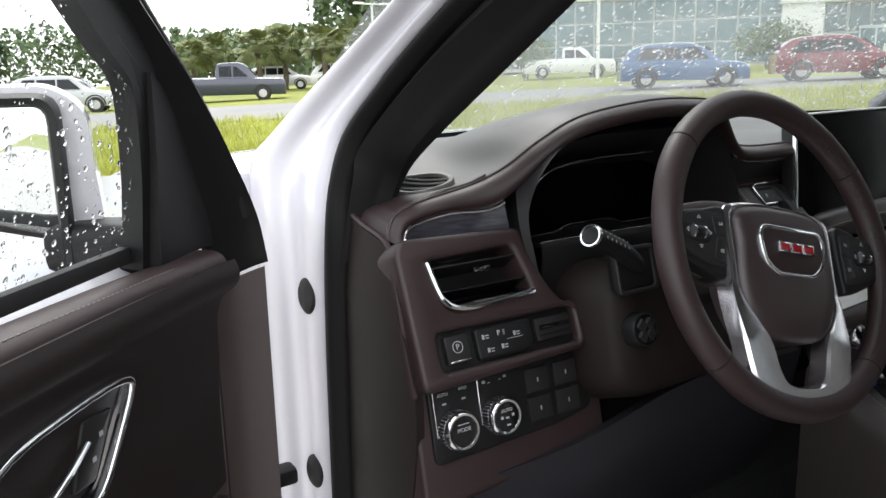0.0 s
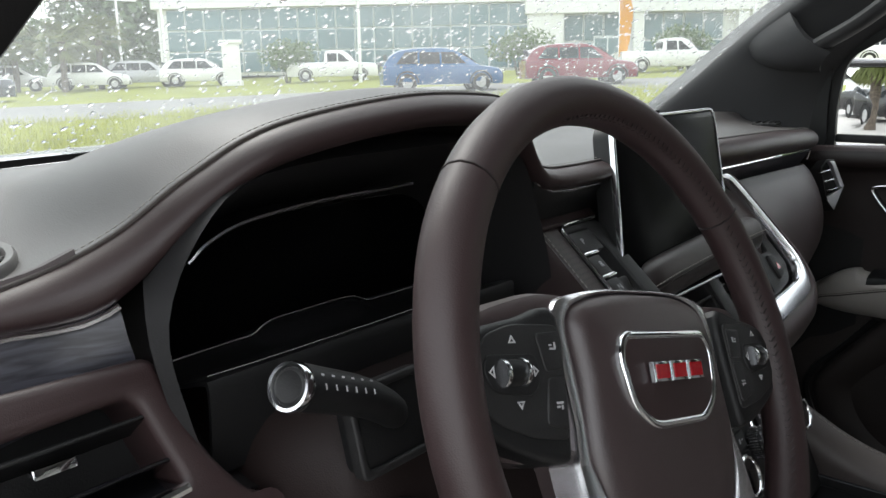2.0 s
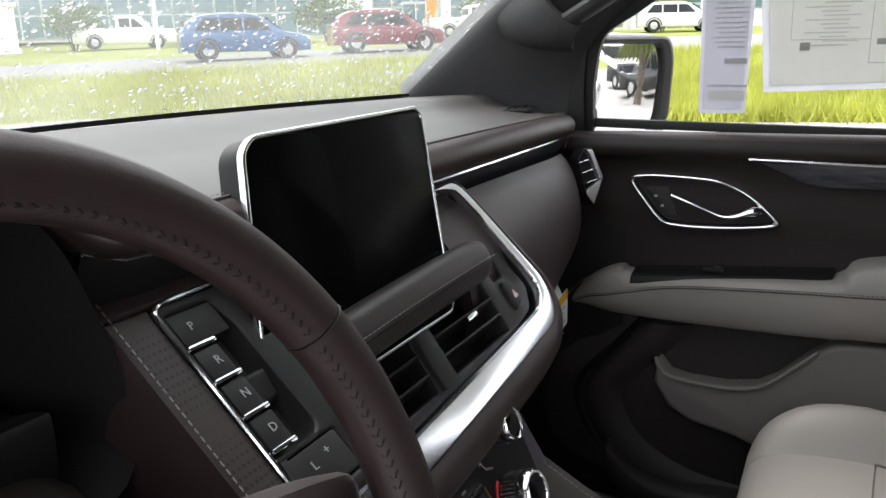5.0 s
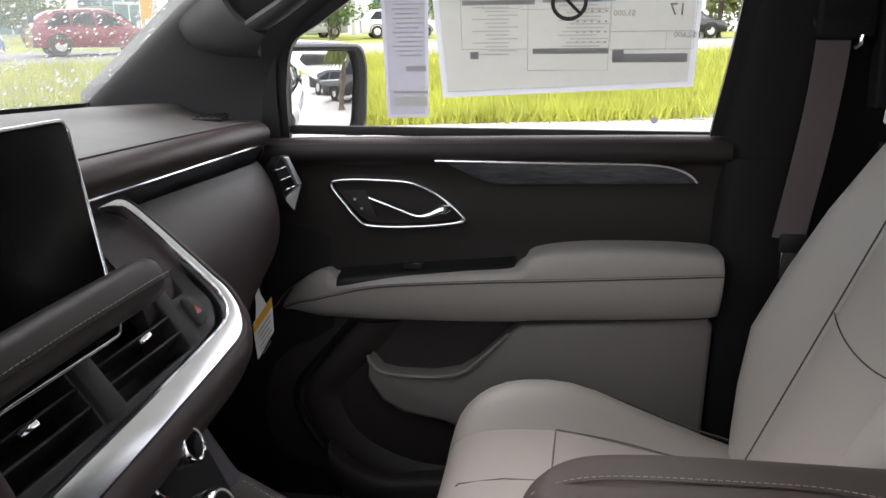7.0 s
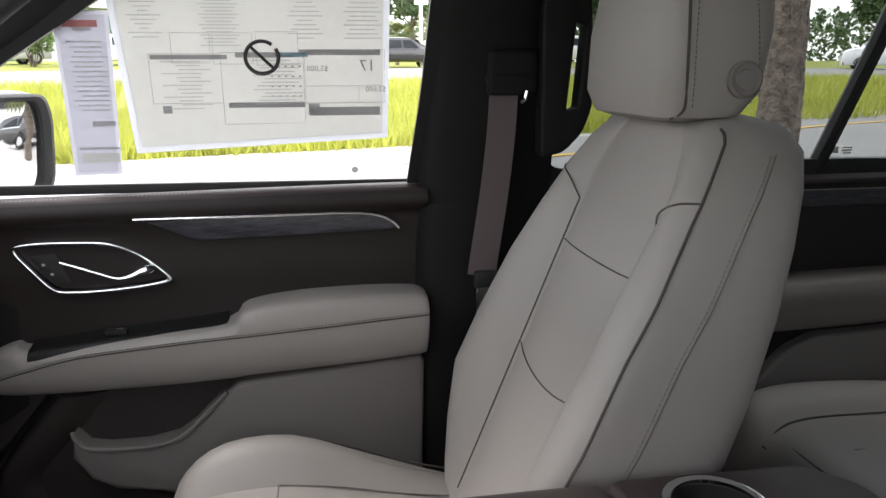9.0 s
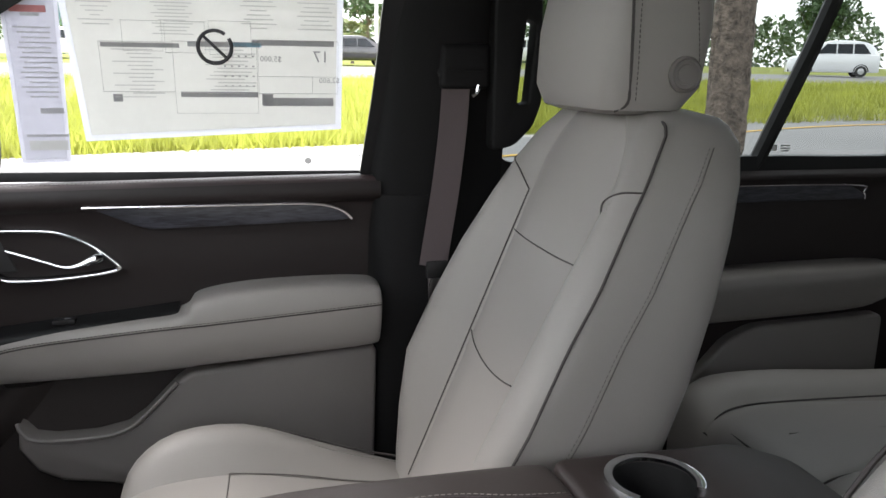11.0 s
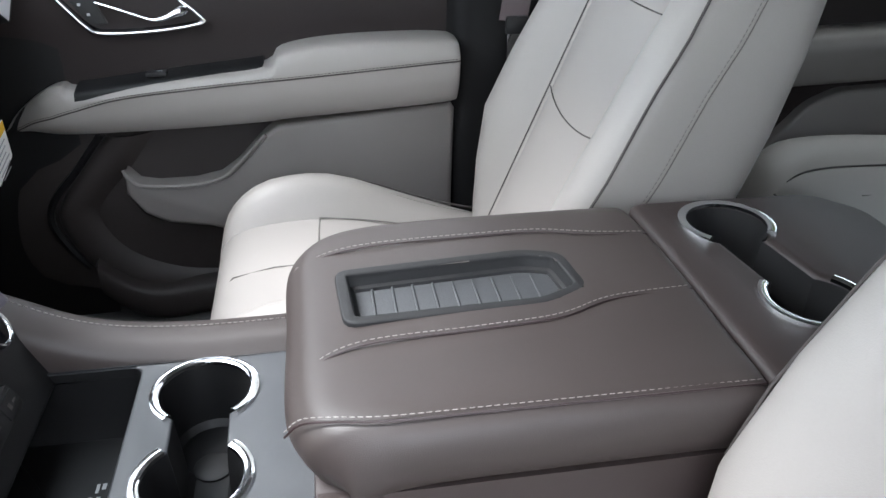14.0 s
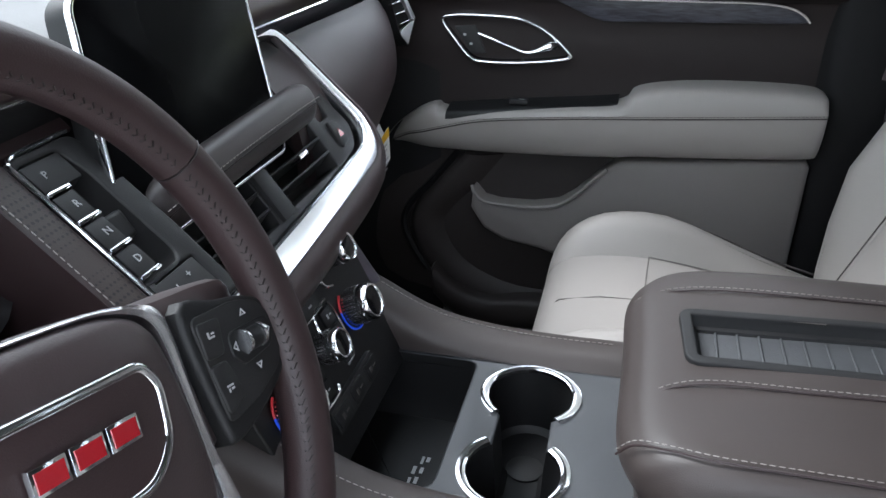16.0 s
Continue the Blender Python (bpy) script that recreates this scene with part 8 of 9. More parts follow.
# warning tag hanging under the passenger panel
tag = thing("warning_tag", "white paper tag with yellow heading hanging under the dashboard", "tag")
TG = pose(0.570, 0.748, 1.057, 90, 0, 0) @ pose(0, 0, 0, 0, -35, -9)
WHITEP = material("white_card", (0.75, 0.75, 0.74), 0.6, var=0.03)
plate("card", [round_poly([(-0.009, -0.052), (0.021, -0.010), (0.017, 0.046), (-0.018, 0.006)], 0.003)], 0.0008, TG, WHITEP, tag, "white card", 0.0002, 1)
plate("neck", [round_poly([(-0.012, 0.010), (0.008, 0.034), (-0.003, 0.052), (-0.008, 0.070), (-0.016, 0.064), (-0.012, 0.040)], 0.003)], 0.0008, TG, WHITEP, tag, "", 0.0002, 1)
plate("heading", [[(-0.0165, -0.008), (0.0178, 0.030), (0.0168, 0.0445), (-0.0176, 0.0055)]], 0.0006, TG @ pose(0, 0, 0.0005), material("yellow_ink", (0.75, 0.42, 0.015), 0.6), tag, "yellow heading", 0.0001, 1)
for k in range(6):
    bars([(0, 0, 0.036 - 0.006 * (k % 3), 0.0016)], TG @ pose(0.0015 + k * 0.0010, 0.0035 - k * 0.0075, 0.0012, 0, 0, 50), PRINT, tag)

# ---- price sheet and dealer strip taped inside the passenger window ----
sheet = thing("price_sheet", "white printed price sheet taped to the side window, seen from behind", "paper sheet")
GP = glass_plane(0.295, 1.521)


sh = [(-0.200, -0.131), (0.206, -0.113), (0.209, 0.215), (-0.222, 0.215)]
plate("paper", [inset_loop(sh, 0.0095)], 0.0006, GP, sheet_paper("thin_paper", (0.74, 0.74, 0.72)), sheet, "thin white paper", 0.0001, 1)
plate("border", [sh, inset_loop(sh, 0.010)], 0.0004, GP @ pose(0, 0, 0.0006), sheet_paper("frosted_tape", (0.84, 0.85, 0.88)), sheet, "clear tape border", 0.0001, 1)
FRN = 0.0010


def mark(rects, mat, name="print_bar"):
    for r in rects:
        bars([r], GP @ pose(0, 0, FRN - 0.0003), mat, sheet, name)


mark([(-0.105, 0.023, 0.115, 0.007), (0.010, 0.026, 0.09, 0.008), (0.128, 0.030, 0.13, 0.009), (0.010, -0.054, 0.12, 0.009), (0.135, -0.066, 0.115, 0.014), (0.085, -0.062, 0.018, 0.018), (-0.145, -0.060, 0.014, 0.012)], PRINT)
mark([(0.055, 0.026, 0.045, 0.007)], material("pale_blue_ink", (0.30, 0.48, 0.58), 0.7))
GREYINK = sheet_paper("pale_grey_ink", (0.55, 0.55, 0.55))
lines = []
for k in range(13):
    lines.append((-0.118 + 0.010 * ((k * 7) % 3), 0.016 - k * 0.0062, 0.060 - 0.012 * ((k * 5) % 3), 0.0016))
    lines.append((0.020 + 0.006 * ((k * 3) % 4), 0.0175 - k * 0.0058, 0.060 - 0.010 * ((k * 4) % 4), 0.0015))
for k in range(22):
    lines.append((0.165, 0.195 - k * 0.0068, 0.060 - 0.010 * ((k * 5) % 3), 0.0015))
    lines.append((0.075, 0.195 - k * 0.0068, 0.055 - 0.010 * ((k * 7) % 4), 0.0015))
    lines.append((-0.055, 0.150 - k * 0.0052, 0.060 - 0.010 * ((k * 4) % 3), 0.0014))
    lines.append((-0.165, 0.190 - k * 0.0065, 0.050 - 0.012 * ((k * 5) % 4), 0.0014))
bars(lines, GP @ pose(0, 0, FRN - 0.0003), GREYINK, sheet, "fine_print")
bars([(0.020 + 0.011 * a, 0.008 - 0.016 * b, 0.0035, 0.0025) for a in range(5) for b in range(5)], GP @ pose(0, 0, FRN - 0.0003), PRINT, sheet, "fine_print")
BACKWARD = Matrix.Diagonal((-1, 1, 1, 1))
for txt, sz, x, y in (("17", 0.026, 0.172, 0.008), ("$5,000", 0.0125, 0.092, 0.004), ("$2,600", 0.0125, 0.186, -0.030), ("Para ayudarse a evitar que se rompa, retroceda lentamente", 0.0080, 0.005, 0.118), ("Pour éviter toute déchirure, retirer lentement.", 0.0080, -0.012, 0.132)):
    lettering(txt, sz, GP @ pose(x, y, FRN) @ BACKWARD, PRINT, sheet, "printed_text", 0.0001)
for x0, y0, x1, y1 in ((-0.130, 0.014, -0.072, 0.060), (-0.068, 0.012, -0.008, 0.060), (-0.002, 0.010, 0.062, 0.062), (-0.165, -0.050, -0.058, 0.028), (-0.058, -0.085, 0.070, 0.030), (0.072, -0.052, 0.200, 0.034), (0.072, -0.052, 0.158, -0.024), (0.158, -0.052, 0.200, -0.024)):
    part("printed_frame", bm_tube([GP @ Vector((a, b, FRN)) for a, b in ((x0, y0), (x1, y0), (x1, y1), (x0, y1))], 0.00035, 4, True), PRINT, sheet)
cir = [GP @ Vector((0.006 + 0.0255 * math.cos(a), 0.022 + 0.0255 * math.sin(a), FRN + 0.0002)) for a in np.linspace(0.9, 0.9 + 2 * math.pi - 0.35, 40)]
ring = part("crossed_ring", bm_tube(cir, 0.0030, 6), PRINTD, sheet, "dark crossed-out circle")
part("ring_bar", bm_tube([GP @ Vector((-0.012, 0.040, FRN + 0.0002)), GP @ Vector((0.024, 0.004, FRN + 0.0002))], 0.0026, 6), PRINTD, sheet)
strip = thing("dealer_strip", "narrow lilac-grey printed strip taped to the side window", "paper strip")
GS = glass_plane(0.550, 1.483)
st_ = [(-0.043, -0.128), (0.029, -0.126), (0.041, 0.131), (-0.039, 0.128)]
plate("paper", [inset_loop(st_, 0.0055)], 0.0006, GS, PAPER2, strip, "lilac-grey paper", 0.0001, 1)
plate("border", [st_, inset_loop(st_, 0.006)], 0.0004, GS @ pose(0, 0, 0.0006), sheet_paper("strip_edge", (0.78, 0.78, 0.83)), strip, "", 0.0001, 1)
bars([(-0.002, 0.112, 0.050, 0.010)], GS @ pose(0, 0, 0.0007), material("faded_red_ink", (0.55, 0.22, 0.22), 0.7), strip, "heading_bar")
bars([(0.0, 0.104, 0.026, 0.005), (0.012, -0.042, 0.034, 0.009), (0.0, -0.082, 0.060, 0.004)], GS @ pose(0, 0, 0.0007), GREYINK, strip)
bars([(0.002 * (k % 4), 0.085 - 0.0075 * k, 0.052 - 0.006 * (k % 3), 0.0022) for k in range(15)], GS @ pose(0, 0, 0.0007), GREYINK, strip, "fine_print")
bars([(0.0, -0.098, 0.056, 0.016)], GS @ pose(0, 0, 0.0007), PAPER, strip)
GG = glass_plane(0.10, 1.352)
marks = thing("glass_marking", "small grey etched marks at the foot of the side window", "glass marking")
plate("round_mark", [circle(-0.045, 0.004, 0.006, 14)], 0.0004, GG, GREYINK, marks, "", 0.0001, 1)
bars([(0.044, 0.012, 0.006, 0.006), (0.025, 0.010, 0.022, 0.0015), (0.027, 0.006, 0.026, 0.0015), (0.022, 0.002, 0.016, 0.0015), (0.030, -0.002, 0.020, 0.0015), (-0.010, 0.006, 0.008, 0.002), (-0.010, 0.002, 0.004, 0.002)], GG, GREYINK, marks)

# ---- outside: dealership, road, cars, planting ----
def at_az(az, d):
    return d * math.sin(radians(az)), d * math.cos(radians(az))


def ground_z(x, y):
    return rise(x, y)


def car_paint(name, col):
    return material(name, col, 0.25, var=0.04, coat=0.8)


CARGLASS = material("dark_car_glass", (0.02, 0.025, 0.03), 0.08, var=0.1)
TYRE = material("tyre_rubber", (0.02, 0.02, 0.02), 0.8, grain=0.4, grain_scale=120, var=0.2)
ALLOY = material("alloy_rim", (0.45, 0.45, 0.46), 0.3, metal=1.0, var=0.05)
LAMPRED = material("red_tail_lamp", (0.45, 0.01, 0.015), 0.2, var=0.1, coat=0.6)
LAMPWHITE = material("clear_head_lamp", (0.75, 0.77, 0.8), 0.1, var=0.1, coat=0.8)


def make_car(name, label, paint, m, kind="suv", L=4.65, W=1.86, H=1.66):
    """A parked or passing vehicle, built about its middle on the ground, nose towards +x."""
    car = thing(name, label, "pickup truck" if kind == "pickup" else "car")
    h, l, w = H, L / 2, W / 2
    sill, belt = 0.30, h * 0.62
    prof = {"suv": [(-1.0, 0.55, 0.86), (-0.97, 0.60, 0.98), (-0.55, 0.62, 1.0), (0.0, 0.615, 1.0), (0.42, 0.61, 1.0), (0.62, 0.595, 0.99), (0.88, 0.54, 0.95), (0.98, 0.44, 0.84), (1.0, 0.36, 0.74)],
            "pickup": [(-1.0, 0.60, 0.94), (-0.97, 0.61, 0.98), (-0.4, 0.61, 1.0), (0.0, 0.61, 1.0), (0.35, 0.61, 1.0), (0.55, 0.60, 0.99), (0.9, 0.58, 0.96), (0.98, 0.52, 0.90), (1.0, 0.42, 0.82)]}[kind]
    rows = []
    for fx, top, fw in prof:
        x, zt, ww = fx * l, top * h, fw * w
        rows.append([(x, -ww * 0.86, zt), (x, -ww * 0.97, zt - 0.05), (x, -ww, zt * 0.78), (x, -ww * 0.99, sill + 0.10), (x, -ww * 0.92, sill), (x, 0, sill - 0.03), (x, ww * 0.92, sill), (x, ww * 0.99, sill + 0.10), (x, ww, zt * 0.78), (x, ww * 0.97, zt - 0.05), (x, ww * 0.86, zt), (x, 0, zt + 0.03)])
    part("body", bm_grid(smooth_cols(rows, 3), closed_v=True, caps=True), paint, car, "painted body")
    cab = {"suv": [(-0.99, 0.62, 0.82), (-0.88, 0.82, 0.76), (-0.72, 0.94, 0.72), (-0.45, 0.99, 0.74), (-0.1, 1.0, 0.76), (0.10, 0.98, 0.75), (0.28, 0.88, 0.76), (0.60, 0.595, 0.84)],
           "pickup": [(-0.20, 0.60, 0.82), (-0.17, 0.93, 0.76), (-0.06, 0.985, 0.76), (0.16, 1.0, 0.77), (0.28, 0.96, 0.76), (0.36, 0.88, 0.77), (0.52, 0.60, 0.85)]}[kind]
    rows = []
    for fx, top, fw in cab:
        x, zt, ww = fx * l, top * h, fw * w
        bz = 0.585 * h
        rows.append([(x, -w * 0.93, bz), (x, -(ww + (w * 0.93 - ww) * 0.35), bz + (zt - bz) * 0.6), (x, -ww, zt - 0.03), (x, -ww * 0.85, zt), (x, 0, zt + 0.02), (x, ww * 0.85, zt), (x, ww, zt - 0.03), (x, ww + (w * 0.93 - ww) * 0.35, bz + (zt - bz) * 0.6), (x, w * 0.93, bz)])
    roof_ = part("cabin", bm_grid(smooth_cols(rows, 3)), paint, car, "painted cabin")
    for s in (1, -1):
        spans = [(-0.80, -0.44), (-0.41, -0.08), (-0.05, 0.36)] if kind == "suv" else [(-0.13, 0.08), (0.11, 0.36)]
        for a, b in spans:
            zb, ztp = 0.635 * h, 0.90 * h
            y0, y1 = w * 0.935, w * 0.80
            bt = b - (0.20 if b > 0.3 else 0.0)
            at_ = a + (0.16 if a < -0.7 else 0.0)
            q = [(a * l, s * y0, zb), (b * l, s * y0, zb), (bt * l, s * y1, ztp), (at_ * l, s * y1, ztp)]
            bm = bmesh.new()
            bm.faces.new([bm.verts.new(p) for p in q])
            bmesh.ops.solidify(bm, geom=list(bm.faces), thickness=0.02)
            part("side_window", bm, CARGLASS, car, "dark side window")
        for fx in (-0.62, 0.60):
            wm = pose(fx * l, s * (w - 0.11), 0.36, 90, 0, 0)
            ty = part("wheel", bm_lathe([(0.20, -0.11), (0.34, -0.11), (0.365, -0.07), (0.365, 0.07), (0.34, 0.11), (0.20, 0.11)], wm, 22, False), TYRE, car, "black tyre")
            part("rim", bm_lathe([(0.235, -0.095), (0.22, -0.10), (0.06, -0.075), (0.06, 0.075), (0.22, 0.10), (0.235, 0.095)], wm, 16), ALLOY, ty, "alloy rim")
            part("wheel_arch", bm_tube([(fx * l + 0.42 * math.cos(t), s * (w * 0.985), 0.36 + 0.42 * math.sin(t)) for t in np.linspace(0.0, math.pi, 14)], 0.035, 6), RUBBER, car)
        part("head_lamp", bm_rbox((0.10, 0.36, 0.14), (l * 0.95, s * w * 0.66, h * 0.46), 0.03, 2), LAMPWHITE, car, "clear head lamp")
        part("tail_lamp", bm_rbox((0.10, 0.22, 0.20), (-l * 0.965, s * w * 0.80, h * 0.54), 0.03, 2), LAMPRED, car, "red tail lamp")
    fx0, fx1 = (0.31, 0.53) if kind == "suv" else (0.37, 0.50)
    for name_, q in (("windshield", [(fx1 * l, -w * 0.74, 0.64 * h), (fx1 * l, w * 0.74, 0.64 * h), (fx0 * l, w * 0.64, 0.90 * h), (fx0 * l, -w * 0.64, 0.90 * h)]),):
        bm = bmesh.new()
        bm.faces.new([bm.verts.new((p[0] + 0.03, p[1], p[2] + 0.02)) for p in q])
        bmesh.ops.solidify(bm, geom=list(bm.faces), thickness=0.015)
        part(name_, bm, CARGLASS, car, "dark windshield")
    part("grille", bm_rbox((0.06, W * 0.5, h * 0.14), (l * 0.985, 0, h * 0.38), 0.02, 2), RUBBER, car)
    part("bumper", bm_rbox((0.12, W * 0.86, 0.20), (l * 0.965, 0, 0.42), 0.05, 2), RUBBER, car)
    part("rear_window", bm_rbox((0.03, W * 0.66, h * 0.22), (-l * (0.945 if kind == "suv" else 0.19), 0, h * 0.76), 0.01, 1, None), CARGLASS, car)
    if kind == "pickup":
        part("cargo_bed", bm_rbox((l * 0.74, W * 0.76, 0.04), (-l * 0.58, 0, h * 0.60), 0.01, 1), RUBBER, car, "open cargo bed")
    car.matrix_world = m
    return car


def stand(az, d, yaw, dz=0.0):
    """A pose on the ground at a bearing and distance, nose turned by yaw from due right along the road."""
    x, y = at_az(az, d)
    return pose(x, y, ground_z(x, y) + dz, 0, 0, yaw)


P_BLUE, P_RED, P_WHITE = car_paint("blue_paint", (0.018, 0.085, 0.22)), car_paint("red_paint", (0.17, 0.012, 0.025)), car_paint("car_white_paint", (0.75, 0.75, 0.75))
P_NAVY, P_SILVER, P_BLACK = car_paint("navy_paint", (0.03, 0.035, 0.06)), car_paint("silver_paint", (0.42, 0.43, 0.44)), car_paint("black_paint", (0.012, 0.012, 0.014))
ROADYAW = -40
make_car("compact_suv", "bright blue compact suv on the road", P_BLUE, stand(47.6, 31, ROADYAW))
make_car("compact_suv", "dark red compact suv on the road", P_RED, stand(57.5, 33, ROADYAW - 6), L=4.6)
make_car("parked_suv", "white suv parked before the dealership", P_WHITE, stand(31.5, 52, ROADYAW))
make_car("parked_pickup", "white pickup truck parked before the dealership", P_WHITE, stand(64.0, 47, ROADYAW - 8), "pickup", 5.6, 1.98, 1.85)
make_car("parked_pickup", "white pickup truck parked near the bushes", P_WHITE, stand(40.4, 50, ROADYAW + 4), "pickup", 5.5, 1.98, 1.85)
make_car("parked_suv", "white suv parked along the road before the woods", P_WHITE, stand(24.6, 54, ROADYAW + 8))
make_car("parked_suv", "silver suv parked along the road before the woods", P_SILVER, stand(27.9, 55, ROADYAW + 6))
make_car("parked_suv", "black suv parked before the glass front", P_BLACK, stand(45.5, 54, ROADYAW + 175))
make_car("parked_suv", "silver suv parked beside the grass", P_SILVER, stand(71.5, 50, ROADYAW + 170))
make_car("parked_pickup", "navy pickup truck on the far roadside", P_NAVY, stand(16.0, 42, -22), "pickup", 5.7, 2.0, 1.9)
make_car("parked_suv", "white suv parked by the palms", P_WHITE, stand(20.0, 58, -25))
make_car("parked_suv", "silver suv standing on the far roadside", P_SILVER, stand(5.5, 40, -18))
make_car("parked_suv", "black suv parked on the far verge", P_BLACK, stand(97.5, 46, -85))
make_car("parked_suv", "white suv parked among the trees", P_WHITE, stand(88.5, 50, -80))
make_car("parked_suv", "white suv waiting beyond the verge", P_WHITE, stand(78.0, 48, -70))
make_car("parked_pickup", "white pickup truck on the road", P_WHITE, stand(110.0, 60, 62), "pickup", 5.8, 2.0, 1.95)
make_car("parked_van", "tall white van far along the road", P_WHITE, stand(129.6, 58, 60), L=5.4, W=2.0, H=2.3)
make_car("parked_pickup", "black pickup truck parked in the lot", P_BLACK, stand(157, 13, 215), "pickup", 5.8, 2.0, 1.95)
make_car("parked_pickup", "black pickup truck parked in the lot", P_BLACK, stand(166, 17, 215), "pickup", 5.8, 2.0, 1.95)
make_car("parked_suv", "white suv parked in the lot", P_WHITE, stand(150, 22, 205))

# dealership: glass-fronted wing and taller white block
BWHITE = material("white_cladding", (0.72, 0.72, 0.71), 0.6, grain=0.3, grain_scale=8, bump_dist=0.01, var=0.05, var_scale=0.6)
BGLASS = material("blue_green_facade_glass", (0.10, 0.17, 0.19), 0.12, var=0.25, var_scale=0.25)
MULLION = material("pale_mullion", (0.50, 0.55, 0.56), 0.5, var=0.08)
BC = at_az(52, 64)
BZ = 2.1
BM = pose(BC[0], BC[1], BZ, 0, 0, -52) @ pose(0, 0, 0, 90, 0, 0)       # x along the front, y up, z towards the viewer
bld = thing("dealership_building", "white car dealership with a blue-green glass front", "building")


def block(name, x0, y0, x1, y1, z0, z1, mat, parent=bld, label=""):
    return part(name, bm_rbox((x1 - x0, y1 - y0, z1 - z0), ((x0 + x1) / 2, (y0 + y1) / 2, (z0 + z1) / 2), 0.03, 1, BM), mat, parent, label)


block("wall", -27, 0, 3, 5.6, -14, -0.3, BWHITE, label="white rear wall")
block("roof_band", -27.3, 5.3, 3, 6.1, -14, 0.2, BWHITE, label="white roof edge")
block("wall", 3, 0, 34, 8.5, -16, -0.3, BWHITE, label="white rear wall")
block("fascia", 2.6, 4.3, 34.3, 8.8, -16, 0.8, BWHITE, label="tall white fascia")
for x0, x1 in ((2.8, 5.6), (11.0, 11.8), (19.0, 19.8), (27.0, 28.2)):
    block("pier", x0, 0, x1, 4.4, -0.4, 0.6, BWHITE, label="white pier")
block("sign_panel", 14, 5.6, 20, 7.2, 0.78, 0.9, material("pale_sign", (0.55, 0.56, 0.58), 0.5), label="plain pale sign panel")
for i in range(19):
    for j in range(3):
        x0 = -26.2 + i * 1.53
        w_ = block("window", x0, 0.25 + j * 1.68, x0 + 1.50, 0.25 + j * 1.68 + 1.64, -0.3, -0.12, MULLION)
        block("pane", x0 + 0.06, 0.31 + j * 1.68, x0 + 1.44, 0.25 + j * 1.68 + 1.58, -0.2, -0.09, BGLASS, w_, "blue-green pane")
for i in range(18):
    x0 = 5.7 + i * 1.55
    if any(a - 1.4 < x0 < b for a, b in ((11.0, 11.8), (19.0, 19.8), (27.0, 28.2))):
        continue
    for j in range(2):
        w_ = block("window", x0, 0.1 + j * 2.1, x0 + 1.5, 2.15 + j * 2.1, -0.3, -0.1, MULLION)
        block("pane", x0 + 0.07, 0.17 + j * 2.1, x0 + 1.43, 2.08 + j * 2.1, -0.2, -0.06, BGLASS, w_, "blue-green pane")
dr_ = block("door", 8.0, 0, 10.2, 2.6, -0.1, 0.05, MULLION, label="double glass door")
for x0 in (8.1, 9.15):
    block("pane", x0, 0.2, x0 + 0.95, 2.4, 0.0, 0.07, BGLASS, dr_)
# second block further right, seen past the pillar
B2 = at_az(78, 78)
bl2 = thing("office_building", "pale office building with long window bands", "building")
M2 = pose(B2[0], B2[1], 2.2, 0, 0, -78) @ pose(0, 0, 0, 90, 0, 0)
part("wall", bm_rbox((34, 9.5, 12), (4, 4.75, -6), 0.05, 1, M2), BWHITE, bl2, "pale wall")
for j in range(2):
    for i in range(15):
        wj = part("window", bm_rbox((1.9, 1.7, 0.2), (-11.5 + i * 2.1, 2.6 + j * 3.6, 0.02), 0.03, 1, M2), MULLION, bl2)
        part("pane", bm_rbox((1.75, 1.55, 0.1), (-11.5 + i * 2.1, 2.6 + j * 3.6, 0.10), 0.02, 1, M2), BGLASS, wj)

# feather banner, lamp posts, signs
banner = thing("feather_banner", "tall yellow feather banner on a pole before the dealership", "banner")
fx, fy = at_az(60.6, 46)
fz = ground_z(fx, fy)
part("pole", bm_tube([(fx, fy, fz), (fx, fy, fz + 5.2)], 0.03, 8), SATIN, banner)
YEL = material("yellow_cloth", (0.72, 0.38, 0.01), 0.8, var=0.1)
rows = []
for k in range(13):
    z = fz + 0.9 + k * 0.36
    wv = 0.30 * math.sin(math.pi * min(1, (k + 1.2) / 13)) + 0.12
    rows.append([(fx + 0.62 * a * wv * 1.8, fy - 0.78 * a * wv * 1.8 + 0.04 * math.sin(k + a * 4), z + 0.1 * a) for a in np.linspace(0, 1, 5)])
bm = bm_grid(rows)
bmesh.ops.solidify(bm, geom=list(bm.faces), thickness=0.01)
part("cloth", bm, YEL, banner, "yellow cloth")


def lamp_post(az, d, h):
    x, y = at_az(az, d)
    z = ground_z(x, y)
    p = thing("street_lamp", "white lamp post with flat twin heads", "lamp post", "lamp posts")
    part("pole", bm_tube([(x, y, z - 0.2), (x, y, z + h)], 0.11, 8, scale=[1, 0.75]), P_WHITE, p)
    part("arm", bm_rbox((1.6, 0.12, 0.10), (x, y, z + h), 0.02, 1, None), P_WHITE, p)
    for s in (1, -1):
        part("lamp_head", bm_rbox((0.75, 0.34, 0.16), (x + s * 1.05, y, z + h + 0.03), 0.04, 1), P_WHITE, p, "flat lamp head")
    return p


